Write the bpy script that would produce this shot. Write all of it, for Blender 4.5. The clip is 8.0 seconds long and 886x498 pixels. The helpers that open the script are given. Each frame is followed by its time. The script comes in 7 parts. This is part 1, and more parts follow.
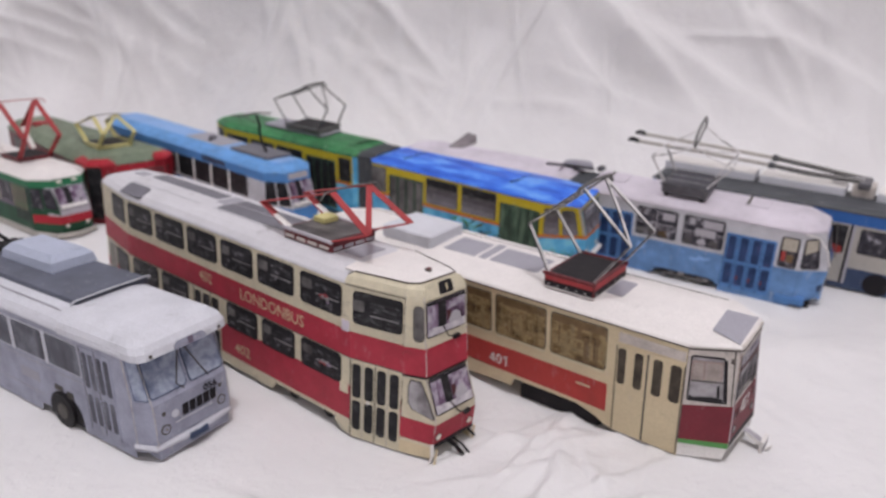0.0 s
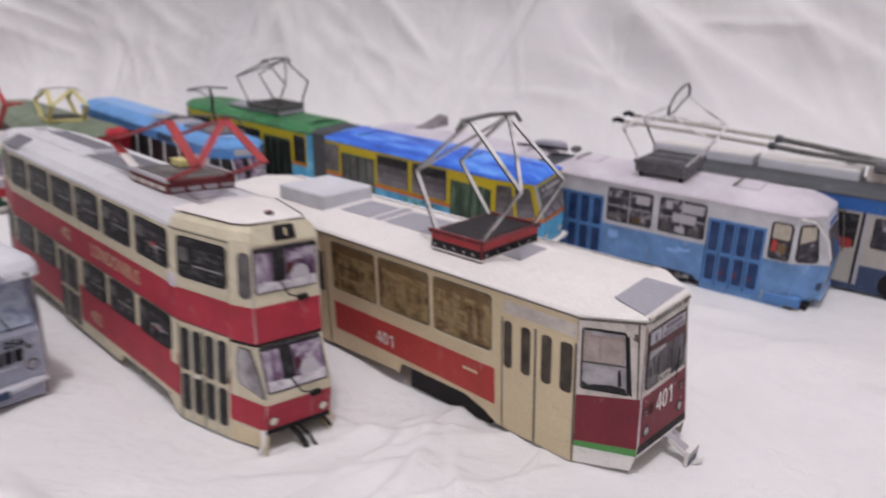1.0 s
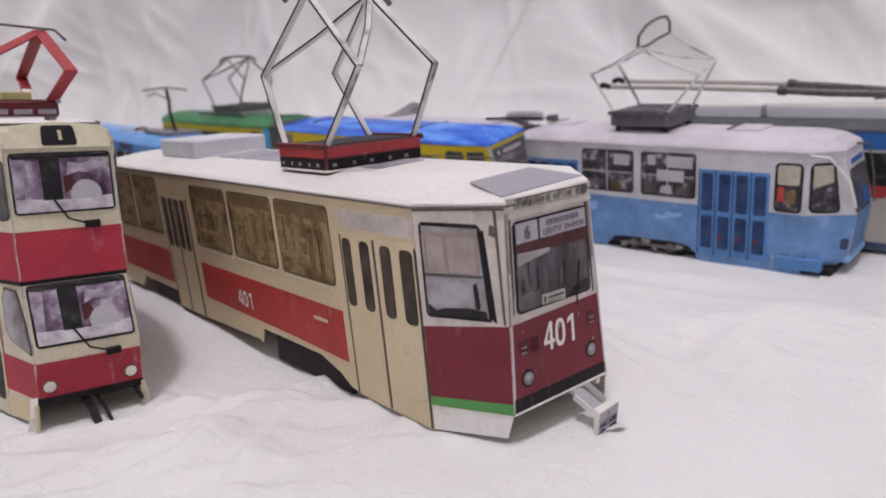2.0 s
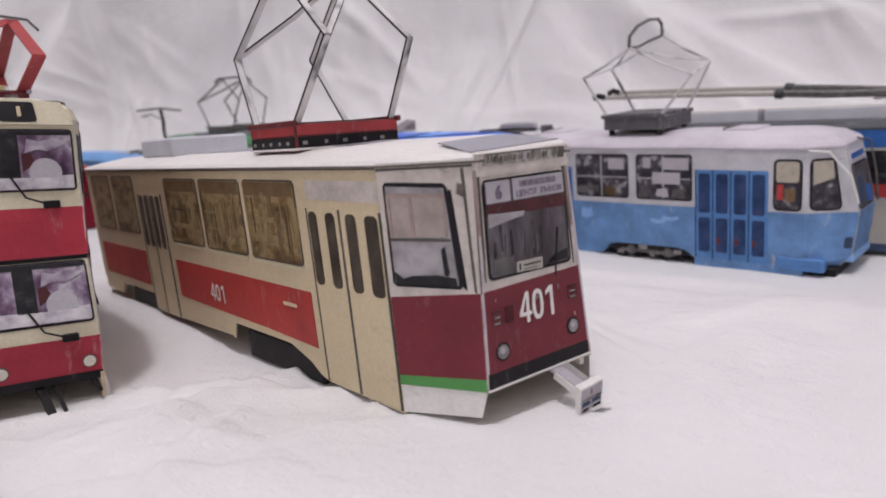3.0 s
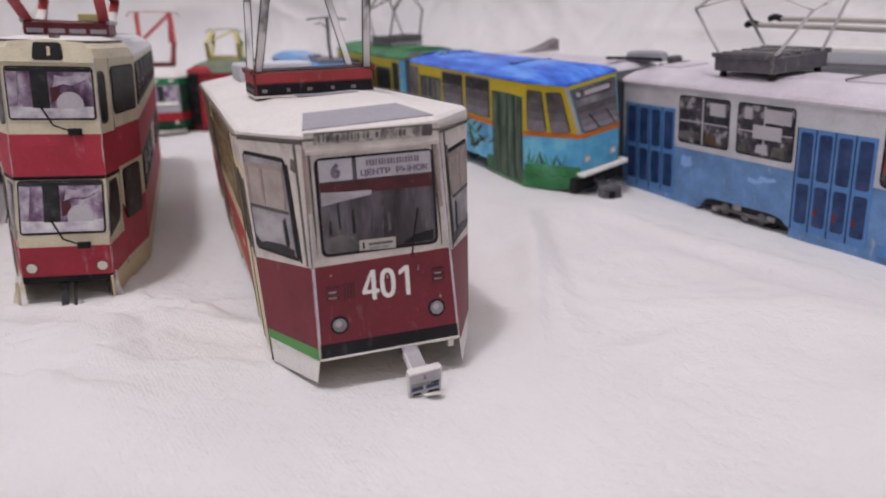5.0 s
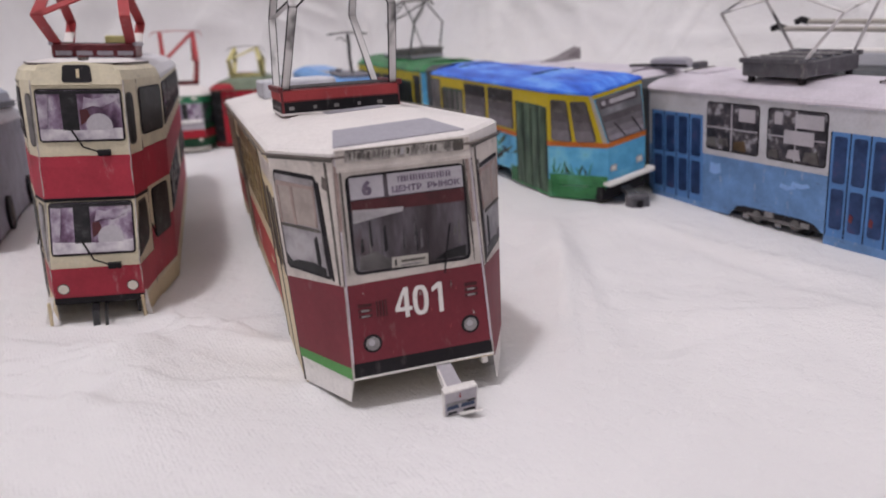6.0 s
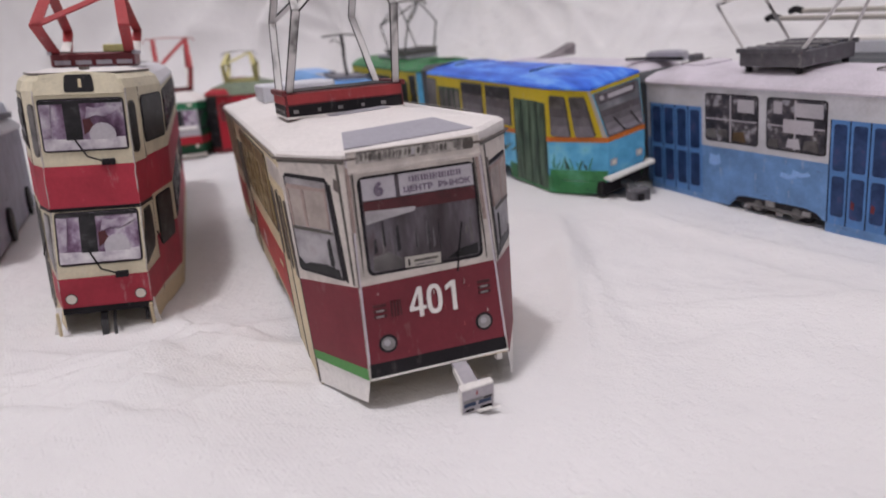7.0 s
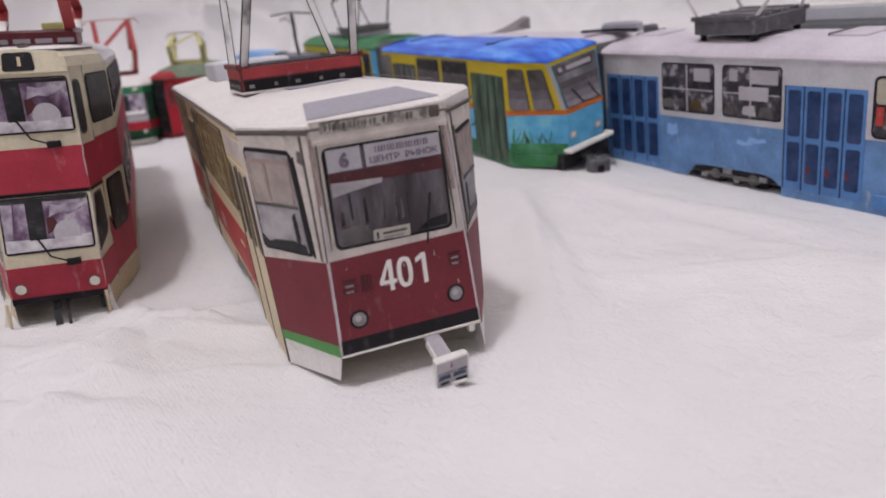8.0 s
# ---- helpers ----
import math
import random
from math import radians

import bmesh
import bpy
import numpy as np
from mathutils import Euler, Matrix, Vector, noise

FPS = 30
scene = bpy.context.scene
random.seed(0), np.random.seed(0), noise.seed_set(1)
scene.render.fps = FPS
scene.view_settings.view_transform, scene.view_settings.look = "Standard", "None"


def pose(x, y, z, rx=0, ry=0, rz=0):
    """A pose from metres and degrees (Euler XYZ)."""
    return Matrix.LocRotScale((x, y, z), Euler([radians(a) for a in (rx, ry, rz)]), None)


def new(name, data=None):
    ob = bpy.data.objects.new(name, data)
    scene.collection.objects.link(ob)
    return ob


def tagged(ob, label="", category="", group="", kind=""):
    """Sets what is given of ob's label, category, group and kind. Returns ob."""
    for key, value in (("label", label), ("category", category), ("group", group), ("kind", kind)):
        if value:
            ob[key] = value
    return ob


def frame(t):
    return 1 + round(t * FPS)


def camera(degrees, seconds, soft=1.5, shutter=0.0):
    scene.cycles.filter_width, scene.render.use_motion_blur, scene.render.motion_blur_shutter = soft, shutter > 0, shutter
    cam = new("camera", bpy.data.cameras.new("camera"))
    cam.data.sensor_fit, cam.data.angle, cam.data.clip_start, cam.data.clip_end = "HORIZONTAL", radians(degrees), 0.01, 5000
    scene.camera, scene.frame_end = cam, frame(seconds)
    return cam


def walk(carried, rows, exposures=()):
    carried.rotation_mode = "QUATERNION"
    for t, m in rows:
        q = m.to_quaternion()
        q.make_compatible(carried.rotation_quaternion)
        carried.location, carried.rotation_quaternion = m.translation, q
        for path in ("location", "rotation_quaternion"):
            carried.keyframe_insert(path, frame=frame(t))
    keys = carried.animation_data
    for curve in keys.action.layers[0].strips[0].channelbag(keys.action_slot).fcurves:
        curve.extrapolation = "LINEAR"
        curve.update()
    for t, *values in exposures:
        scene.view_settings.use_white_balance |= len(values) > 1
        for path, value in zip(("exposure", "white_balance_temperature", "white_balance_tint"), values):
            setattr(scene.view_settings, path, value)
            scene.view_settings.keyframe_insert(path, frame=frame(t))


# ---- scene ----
# Paper tram and bus models at about 1:87 stand on a white cotton sheet that sweeps up into a backdrop.
cam = camera(63.6, 8.0, soft=1.75, shutter=0.3)
cam.data.dof.use_dof = True
cam.data.dof.focus_distance = 0.121
cam.data.dof.aperture_fstop = 29.0
METRES, EYE, TILT, LEAN, TURN = 0.22, 0.120, -20.0, -1.2, 0.0
ROWS = [
    (0.0, 0.0, 0.0, 0.0, -0.0, 0.0, -0.0),
    (0.2, 0.0365, 0.0002, -0.0052, 0.91, 0.14, -0.88),
    (0.5, 0.0873, 0.0241, -0.0231, 2.35, 0.88, -3.23),
    (0.7, 0.1253, 0.0436, -0.0416, 3.71, 1.79, -2.33),
    (1.0, 0.2225, 0.1851, -0.0886, 5.03, 2.64, -2.14),
    (1.2, 0.2806, 0.3002, -0.1283, 5.95, 3.92, -0.55),
    (1.5, 0.3385, 0.3595, -0.1555, 8.35, 6.12, -0.32),
    (1.7, 0.3733, 0.3815, -0.1763, 9.99, 6.75, -1.05),
    (2.8, 0.4071, 0.4449, -0.2384, 12.17, 10.70, -0.04),
    (3.0, 0.4113, 0.4494, -0.244, 11.78, 11.1, -0.18),
    (3.5, 0.4476, 0.4557, -0.2396, 12.69, 10.53, -0.25),
    (4.0, 0.5246, 0.4829, -0.1928, 18.8, 6.16, -6.49),
    (4.5, 0.5869, 0.4996, -0.1933, 24.8, 3.1, -7.98),
    (5.0, 0.6333, 0.5295, -0.1761, 30.7, 1.39, -8.92),
    (5.2, 0.6319, 0.5317, -0.1743, 31.82, 1.47, -9.38),
    (6.3, 0.6223, 0.5292, -0.1740, 32.37, 2.13, -7.45),
    (6.5, 0.6234, 0.5285, -0.1768, 32.36, 2.21, -7.19),
    (7.0, 0.6156, 0.5237, -0.1755, 32.09, 1.95, -6.23),
    (7.5, 0.606, 0.5278, -0.179, 30.26, 1.3, -4.81),
    (8.0, 0.6052, 0.5279, -0.1825, 28.71, 0.84, -4.19),
]
walk(cam, [(t, pose(0, 0, EYE, TILT, LEAN, TURN) @ pose(METRES * x, METRES * y, METRES * z, 90 + pitch, roll, yaw)) for t, x, y, z, yaw, pitch, roll in ROWS],
     exposures=[(0.0, -0.12, 6500, 10), (1.5, -0.14, 6500, 11), (3.5, -0.11, 6500, 11), (4.2, -0.18, 6500, 11), (5.0, -0.19, 6550, 11.5), (8.0, -0.19, 6550, 11.5)])

# ---- light: one ceiling lamp; the pale room is added unseen to bounce it ----
world = bpy.data.worlds.new("world")
world.use_nodes = True
world.node_tree.nodes["Background"].inputs[0].default_value = (0.75, 0.8, 0.9, 1)
world.node_tree.nodes["Background"].inputs[1].default_value = 0.05
scene.world = world
lamp_data = bpy.data.lights.new("ceiling_lamp_light", "POINT")
lamp_data.shadow_soft_size, lamp_data.energy = 0.06, 28.2
lamp_data.color = (0.985, 0.965, 1.0)
lamp = new("ceiling_lamp_light", lamp_data)
lamp.location = (0.0, -0.21, 1.35)

MM = 0.001


# ---- materials ----
def mat_nodes(name, rough=0.6, spec=0.4):
    m = bpy.data.materials.new(name)
    m.use_nodes = True
    nt = m.node_tree
    b = nt.nodes["Principled BSDF"]
    b.inputs["Roughness"].default_value = rough
    b.inputs["Specular IOR Level"].default_value = spec
    tc = nt.nodes.new("ShaderNodeTexCoord")
    return m, nt, b, tc


def noise_node(nt, tc, scale, detail=4.0, rough=0.6, stretch=(1, 1, 1)):
    mp = nt.nodes.new("ShaderNodeMapping")
    mp.inputs["Scale"].default_value = stretch
    nt.links.new(tc.outputs["Object"], mp.inputs["Vector"])
    n = nt.nodes.new("ShaderNodeTexNoise")
    n.inputs["Scale"].default_value, n.inputs["Detail"].default_value, n.inputs["Roughness"].default_value = scale, detail, rough
    nt.links.new(mp.outputs["Vector"], n.inputs["Vector"])
    return n


def ramp_node(nt, src, stops):
    r = nt.nodes.new("ShaderNodeValToRGB")
    e = r.color_ramp.elements
    while len(e) < len(stops):
        e.new(0.5)
    for k, (p, c) in zip(e, stops):
        k.position, k.color = p, (*c, 1)
    nt.links.new(src, r.inputs["Fac"])
    return r


def shade(c, f):
    return tuple(min(1.0, max(0.0, v * f)) for v in c)


def paper(name, c, vary=0.12, rough=0.55, spec=0.35, blot=90.0, grain=1500.0, bump=0.25, wear=0.5):
    """Printed card: even ink with blotches, paper grain, rubbed pale flecks, grubby specks and slight buckling."""
    m, nt, b, tc = mat_nodes(name, rough, spec)
    big = noise_node(nt, tc, blot, 3.0)
    r1 = ramp_node(nt, big.outputs["Fac"], [(0.25, shade(c, 1 - vary)), (0.55, c), (0.8, shade(c, 1 + vary * 0.7))])
    fine = noise_node(nt, tc, grain, 2.0)
    r2 = ramp_node(nt, fine.outputs["Fac"], [(0.3, (0.86, 0.86, 0.86)), (0.7, (1, 1, 1))])
    mx = nt.nodes.new("ShaderNodeMixRGB")
    mx.blend_type = "MULTIPLY"
    mx.inputs[0].default_value = 0.8
    nt.links.new(r1.outputs["Color"], mx.inputs[1])
    nt.links.new(r2.outputs["Color"], mx.inputs[2])
    colour = mx.outputs["Color"]
    for scale, stretch, lo, hi, tint, amount in ((420.0, (1, 1, 0.35), 0.60, 0.74, (0.62, 0.59, 0.58), 0.45), (300.0, (0.4, 0.4, 1), 0.60, 0.76, (0.05, 0.042, 0.04), 0.5)):
        n = noise_node(nt, tc, scale, 5.0, 0.7, stretch)
        k = ramp_node(nt, n.outputs["Fac"], [(lo, (0, 0, 0)), (hi, (amount * wear,) * 3)])
        w = nt.nodes.new("ShaderNodeMixRGB")
        nt.links.new(k.outputs["Color"], w.inputs[0])
        nt.links.new(colour, w.inputs[1])
        w.inputs[2].default_value = (*tint, 1)
        colour = w.outputs["Color"]
    nt.links.new(colour, b.inputs["Base Color"])
    buck = noise_node(nt, tc, 120.0, 2.0)
    bp = nt.nodes.new("ShaderNodeBump")
    bp.inputs["Strength"].default_value, bp.inputs["Distance"].default_value = bump, 0.0008
    nt.links.new(buck.outputs["Fac"], bp.inputs["Height"])
    nt.links.new(bp.outputs["Normal"], b.inputs["Normal"])
    return m


def printed(name, stops, scale=140.0, stretch=(1, 1, 1), rough=0.45, detail=3.0):
    """A picture print (window views, windscreens): blotches through a colour ramp."""
    m, nt, b, tc = mat_nodes(name, rough, 0.25)
    n = noise_node(nt, tc, scale, detail, 0.55, stretch)
    r = ramp_node(nt, n.outputs["Fac"], stops)
    nt.links.new(r.outputs["Color"], b.inputs["Base Color"])
    return m


def metal(name, c, rough=0.35, metallic=0.8):
    m, nt, b, tc = mat_nodes(name, rough, 0.5)
    b.inputs["Metallic"].default_value = metallic
    n = noise_node(nt, tc, 700.0, 3.0)
    r = ramp_node(nt, n.outputs["Fac"], [(0.3, shade(c, 0.55)), (0.6, c), (0.75, shade(c, 1.3))])
    nt.links.new(r.outputs["Color"], b.inputs["Base Color"])
    return m


def cloth_material():
    m, nt, b, tc = mat_nodes("white_cotton", 0.95, 0.1)
    b.inputs["Sheen Weight"].default_value = 0.15
    big = noise_node(nt, tc, 14.0, 4.0)
    r = ramp_node(nt, big.outputs["Fac"], [(0.3, (0.725, 0.708, 0.715)), (0.55, (0.775, 0.760, 0.768)), (0.75, (0.805, 0.790, 0.798))])
    nt.links.new(r.outputs["Color"], b.inputs["Base Color"])
    weave = None
    turn = nt.nodes.new("ShaderNodeMapping")
    turn.inputs["Rotation"].default_value = (0, 0, radians(24))
    nt.links.new(tc.outputs["Object"], turn.inputs["Vector"])
    for axis, scale in (("X", 560.0), ("Y", 520.0), ("Z", 520.0)):
        w = nt.nodes.new("ShaderNodeTexWave")
        w.bands_direction = axis
        w.inputs["Scale"].default_value, w.inputs["Distortion"].default_value = scale, 3.5
        w.inputs["Detail"].default_value, w.inputs["Detail Scale"].default_value = 2.0, 0.35
        nt.links.new(turn.outputs["Vector"], w.inputs["Vector"])
        if weave is None:
            weave = w.outputs["Fac"]
        else:
            ad = nt.nodes.new("ShaderNodeMath")
            ad.operation = "ADD"
            nt.links.new(weave, ad.inputs[0])
            nt.links.new(w.outputs["Fac"], ad.inputs[1])
            weave = ad.outputs[0]
    faint = nt.nodes.new("ShaderNodeMath")
    faint.operation = "MULTIPLY"
    faint.inputs[1].default_value = 0.08
    nt.links.new(weave, faint.inputs[0])
    weave = faint.outputs[0]
    slub = noise_node(nt, tc, 1300.0, 4.0, 0.7)
    ad = nt.nodes.new("ShaderNodeMath")
    ad.operation = "ADD"
    nt.links.new(weave, ad.inputs[0])
    nt.links.new(slub.outputs["Fac"], ad.inputs[1])
    total = ad.outputs[0]
    lump = noise_node(nt, tc, 150.0, 5.0, 0.6)
    b1 = nt.nodes.new("ShaderNodeBump")
    b1.inputs["Strength"].default_value, b1.inputs["Distance"].default_value = 0.75, 0.00030
    nt.links.new(total, b1.inputs["Height"])
    b2 = nt.nodes.new("ShaderNodeBump")
    b2.inputs["Strength"].default_value, b2.inputs["Distance"].default_value = 0.6, 0.0015
    nt.links.new(lump.outputs["Fac"], b2.inputs["Height"])
    nt.links.new(b1.outputs["Normal"], b2.inputs["Normal"])
    nt.links.new(b2.outputs["Normal"], b.inputs["Normal"])
    return m


COTTON = cloth_material()
BOUNCE_PALE = paper("bounce_pale", (0.82, 0.80, 0.795), 0.05, 0.9, 0.1, 3.0, 60.0, 0.05, 0.0)
WHITE = paper("white_card", (0.80, 0.77, 0.75), 0.06)
CREAM = paper("cream_print", (0.655, 0.55, 0.365), 0.10, wear=0.4)
CREAM_PALE = paper("pale_cream_print", (0.66, 0.60, 0.42), 0.10)
RED = paper("red_print", (0.45, 0.048, 0.042), 0.2)
MAROON = paper("maroon_print", (0.185, 0.021, 0.034), 0.22, wear=0.3)
GREEN_LINE = paper("green_print", (0.09, 0.30, 0.08), 0.12)
INK = paper("black_ink", (0.016, 0.014, 0.017), 0.3, spec=0.2, wear=0.2)
SEAM = paper("grey_seam_ink", (0.10, 0.09, 0.08), 0.3)
GREY_FRAME = paper("grey_frame_print", (0.61, 0.555, 0.515), 0.28, blot=260.0, wear=1.5)
GREY_MAT = paper("grey_roof_patch", (0.36, 0.35, 0.40), 0.08)
DARK_MAT = paper("dark_roof_patch", (0.17, 0.165, 0.195), 0.15)
BROWN_WIN = printed("brown_window_print", [(0.28, (0.065, 0.038, 0.018)), (0.44, (0.19, 0.125, 0.055)), (0.56, (0.33, 0.25, 0.13)), (0.66, (0.24, 0.15, 0.065)), (0.78, (0.10, 0.055, 0.028))], 220.0, (1, 1, 1.6), detail=5.0)
BLACK_WIN = printed("black_window_print", [(0.35, (0.008, 0.008, 0.009)), (0.58, (0.022, 0.021, 0.024)), (0.72, (0.07, 0.068, 0.075)), (0.84, (0.025, 0.024, 0.027))], 260.0, (1, 1, 1.6), detail=5.0)
VIEW_WIN = printed("grey_view_print", [(0.40, (0.012, 0.011, 0.013)), (0.57, (0.045, 0.043, 0.048)), (0.70, (0.20, 0.19, 0.21))], 380.0, (1, 1, 2.5))
DOOR_GLASS = printed("door_glass_print", [(0.35, (0.035, 0.026, 0.02)), (0.6, (0.075, 0.06, 0.045)), (0.8, (0.13, 0.11, 0.085))], 260.0)
CAB_GLASS = printed("cab_glass_print", [(0.3, (0.12, 0.105, 0.11)), (0.45, (0.25, 0.235, 0.245)), (0.6, (0.40, 0.38, 0.40)), (0.75, (0.29, 0.25, 0.25))], 170.0, detail=5.0)
DARK_SCREEN = printed("dark_windscreen_print", [(0.34, (0.040, 0.031, 0.036)), (0.46, (0.074, 0.062, 0.072)), (0.57, (0.14, 0.126, 0.146)), (0.68, (0.095, 0.072, 0.078)), (0.8, (0.052, 0.043, 0.048))], 260.0, (1, 1, 0.28), detail=5.0)
LILAC_SCREEN = printed("lilac_windscreen_print", [(0.30, (0.045, 0.022, 0.045)), (0.42, (0.13, 0.075, 0.13)), (0.52, (0.26, 0.20, 0.28)), (0.60, (0.46, 0.42, 0.48)), (0.70, (0.10, 0.065, 0.105))], 260.0, (1, 1, 0.7), detail=4.0)
DECK_ROOF = paper("lilac_white_roof_card", (0.63, 0.62, 0.655), 0.08, 0.5, wear=0.6)
ROOF_WHITE = paper("white_roof_card", (0.80, 0.76, 0.745), 0.06, 0.5, wear=0.35)
# chrome highlights and dark reflections are painted into this ramp
STEEL = printed("painted_chrome_glints", [(0.30, (0.05, 0.047, 0.05)), (0.37, (0.34, 0.33, 0.33)), (0.45, (0.62, 0.60, 0.60)), (0.66, (0.74, 0.72, 0.72)), (0.76, (0.22, 0.21, 0.215))], 150.0, (1, 1, 0.35), 0.35)
WIRE_DARK = metal("dark_wire", (0.16, 0.155, 0.15), 0.45, 0.5)
RED_ARM = paper("red_card_arm", (0.40, 0.05, 0.055), 0.2)
YELLOW_ARM = paper("pale_yellow_arm", (0.60, 0.54, 0.24), 0.15)
DARK_RED_BASE = paper("dark_red_base", (0.16, 0.022, 0.028), 0.4, 0.45, 0.4, 260.0)
BLUE_BODY = paper("mid_blue_print", (0.145, 0.285, 0.55), 0.34, blot=150.0, wear=1.5)
BLUE_DOOR = paper("deep_blue_print", (0.10, 0.25, 0.56), 0.22)
BLUE_GLASS = printed("blue_door_glass", [(0.35, (0.012, 0.03, 0.09)), (0.6, (0.03, 0.06, 0.16)), (0.8, (0.09, 0.07, 0.16))], 260.0)
PANE_DUSK = paper("dusk_pane_print", (0.10, 0.09, 0.10), 0.3, blot=300.0)
PANE_MIST = paper("mist_pane_print", (0.15, 0.137, 0.155), 0.3, blot=300.0)
PANE_PALE = paper("pale_pane_print", (0.215, 0.198, 0.225), 0.3, blot=300.0)
PANE_LIGHT = paper("light_pane_print", (0.29, 0.27, 0.31), 0.3, blot=300.0)
FLAP_GREY = paper("worn_grey_card", (0.24, 0.21, 0.225), 0.3, blot=200.0)
LILAC_ROOF = paper("lilac_roof_card", (0.64, 0.59, 0.66), 0.2, blot=70.0)
WHITE_BODY = paper("greyish_white_print", (0.575, 0.57, 0.61), 0.2, blot=130.0, wear=0.9)
TRAM_WIN = printed("window_view_print", [(0.3, (0.016, 0.016, 0.02)), (0.52, (0.045, 0.042, 0.055)), (0.60, (0.10, 0.09, 0.10)), (0.68, (0.36, 0.35, 0.39)), (0.76, (0.07, 0.065, 0.08))], 300.0, detail=5.0)
ROYAL_ROOF = printed("royal_blue_marker", [(0.30, (0.018, 0.075, 0.46)), (0.44, (0.035, 0.13, 0.66)), (0.54, (0.06, 0.21, 0.78)), (0.64, (0.16, 0.38, 0.88)), (0.74, (0.05, 0.17, 0.70))], 110.0, (0.5, 1.8, 1), 0.4, 6.0)
YELLOW = paper("yellow_print", (0.58, 0.44, 0.015), 0.12)
SKY_PRINT = printed("sky_blue_mural_print", [(0.3, (0.06, 0.26, 0.48)), (0.5, (0.11, 0.42, 0.68)), (0.66, (0.20, 0.55, 0.72)), (0.78, (0.07, 0.30, 0.22))], 130.0)
GREEN_PRINT = printed("leaf_green_mural_print", [(0.3, (0.025, 0.12, 0.05)), (0.55, (0.05, 0.22, 0.08)), (0.75, (0.10, 0.33, 0.20))], 180.0)
ORANGE = paper("orange_print", (0.62, 0.17, 0.03), 0.1)
GREEN_DOOR = printed("green_door_print", [(0.35, (0.03, 0.05, 0.036)), (0.52, (0.06, 0.105, 0.07)), (0.7, (0.13, 0.19, 0.13))], 300.0, (1.5, 1.5, 0.3))
SMOKE_WIN = printed("smoky_window_print", [(0.35, (0.06, 0.055, 0.055)), (0.6, (0.15, 0.14, 0.14)), (0.8, (0.24, 0.22, 0.21))], 150.0)
SMOKE_SCREEN = printed("smoky_windscreen_print", [(0.3, (0.06, 0.06, 0.07)), (0.5, (0.16, 0.16, 0.18)), (0.7, (0.38, 0.38, 0.41))], 80.0)
GREEN_ROOF = paper("green_marker_roof", (0.05, 0.22, 0.085), 0.6, 0.5, 0.35, 110.0, wear=1.3)
BELLOWS = paper("dark_grey_bellows", (0.075, 0.08, 0.09), 0.2)
AZURE_ROOF = paper("azure_roof_card", (0.14, 0.35, 0.72), 0.25, wear=1.2)
AZURE = paper("azure_print", (0.09, 0.26, 0.60), 0.15)
OLIVE_ROOF = paper("grey_green_roof_card", (0.19, 0.235, 0.165), 0.35, wear=1.2)
BRIGHT_RED = paper("bright_red_print", (0.40, 0.014, 0.028), 0.15)
BOTTLE_GREEN = paper("bottle_green_print", (0.011, 0.075, 0.034), 0.3)
GREEN_EDGE = paper("mid_green_print", (0.02, 0.17, 0.075), 0.25)
BUS_GREY = paper("lilac_grey_print", (0.335, 0.345, 0.435), 0.3, blot=130.0, wear=1.3)
BUS_PALE = paper("pale_grey_card", (0.64, 0.645, 0.70), 0.1, blot=110.0, wear=0.8)
BUS_GLASS = printed("blue_grey_windscreen_print", [(0.3, (0.09, 0.11, 0.16)), (0.45, (0.18, 0.21, 0.30)), (0.58, (0.36, 0.40, 0.50)), (0.72, (0.17, 0.19, 0.26))], 170.0, detail=5.0)
BUS_WIN = printed("dark_blue_grey_window_print", [(0.32, (0.035, 0.036, 0.05)), (0.5, (0.075, 0.078, 0.10)), (0.64, (0.17, 0.175, 0.21)), (0.78, (0.06, 0.06, 0.08))], 160.0, (1, 1, 0.6), detail=5.0)
SIDE_DUSK = printed("dusky_lilac_side_print", [(0.34, (0.02, 0.03, 0.026)), (0.5, (0.06, 0.055, 0.07)), (0.62, (0.20, 0.17, 0.22)), (0.74, (0.07, 0.06, 0.075))], 240.0)
BUS_MAT = paper("slate_roof_mat", (0.11, 0.12, 0.16), 0.3, wear=0.8)
BUS_BOX = paper("pale_blue_card", (0.44, 0.48, 0.60), 0.06)
LIGHT_PRINT = paper("lamp_print", (0.78, 0.74, 0.66), 0.1)
LAMP_GREY = paper("lamp_grey_print", (0.28, 0.265, 0.27), 0.45, blot=500.0)
SIGN_GREY = paper("sign_pale_print", (0.46, 0.435, 0.475), 0.12)
NIGHT_BLUE = paper("night_blue_print", (0.045, 0.07, 0.14), 0.2)
TB_BLUE = paper("strong_blue_print", (0.03, 0.13, 0.42), 0.18)
BLIND = paper("pinkish_blind_print", (0.36, 0.305, 0.28), 0.3, blot=260.0, wear=0.6)
BLIND_PALE = paper("pale_blind_print", (0.50, 0.45, 0.37), 0.25, blot=260.0, wear=0.8)
BEIGE = paper("beige_grey_print", (0.46, 0.43, 0.39), 0.12)
BROWN_DARK = paper("dark_brown_ink", (0.11, 0.068, 0.034), 0.45, blot=300.0)
BROWN_PALE = paper("tan_ink", (0.30, 0.225, 0.115), 0.4, blot=300.0)
BROWN_MID = paper("umber_ink", (0.18, 0.115, 0.055), 0.3, blot=300.0)
AZURE_LIGHT = paper("light_azure_card", (0.27, 0.46, 0.80), 0.12)
DECK_RED = paper("deck_red_print", (0.40, 0.030, 0.054), 0.22, blot=140.0)
DECK_CREAM = paper("deck_cream_print", (0.635, 0.575, 0.43), 0.16, blot=140.0, wear=0.8)
LILAC_INK = paper("lilac_ink", (0.17, 0.135, 0.19), 0.3)
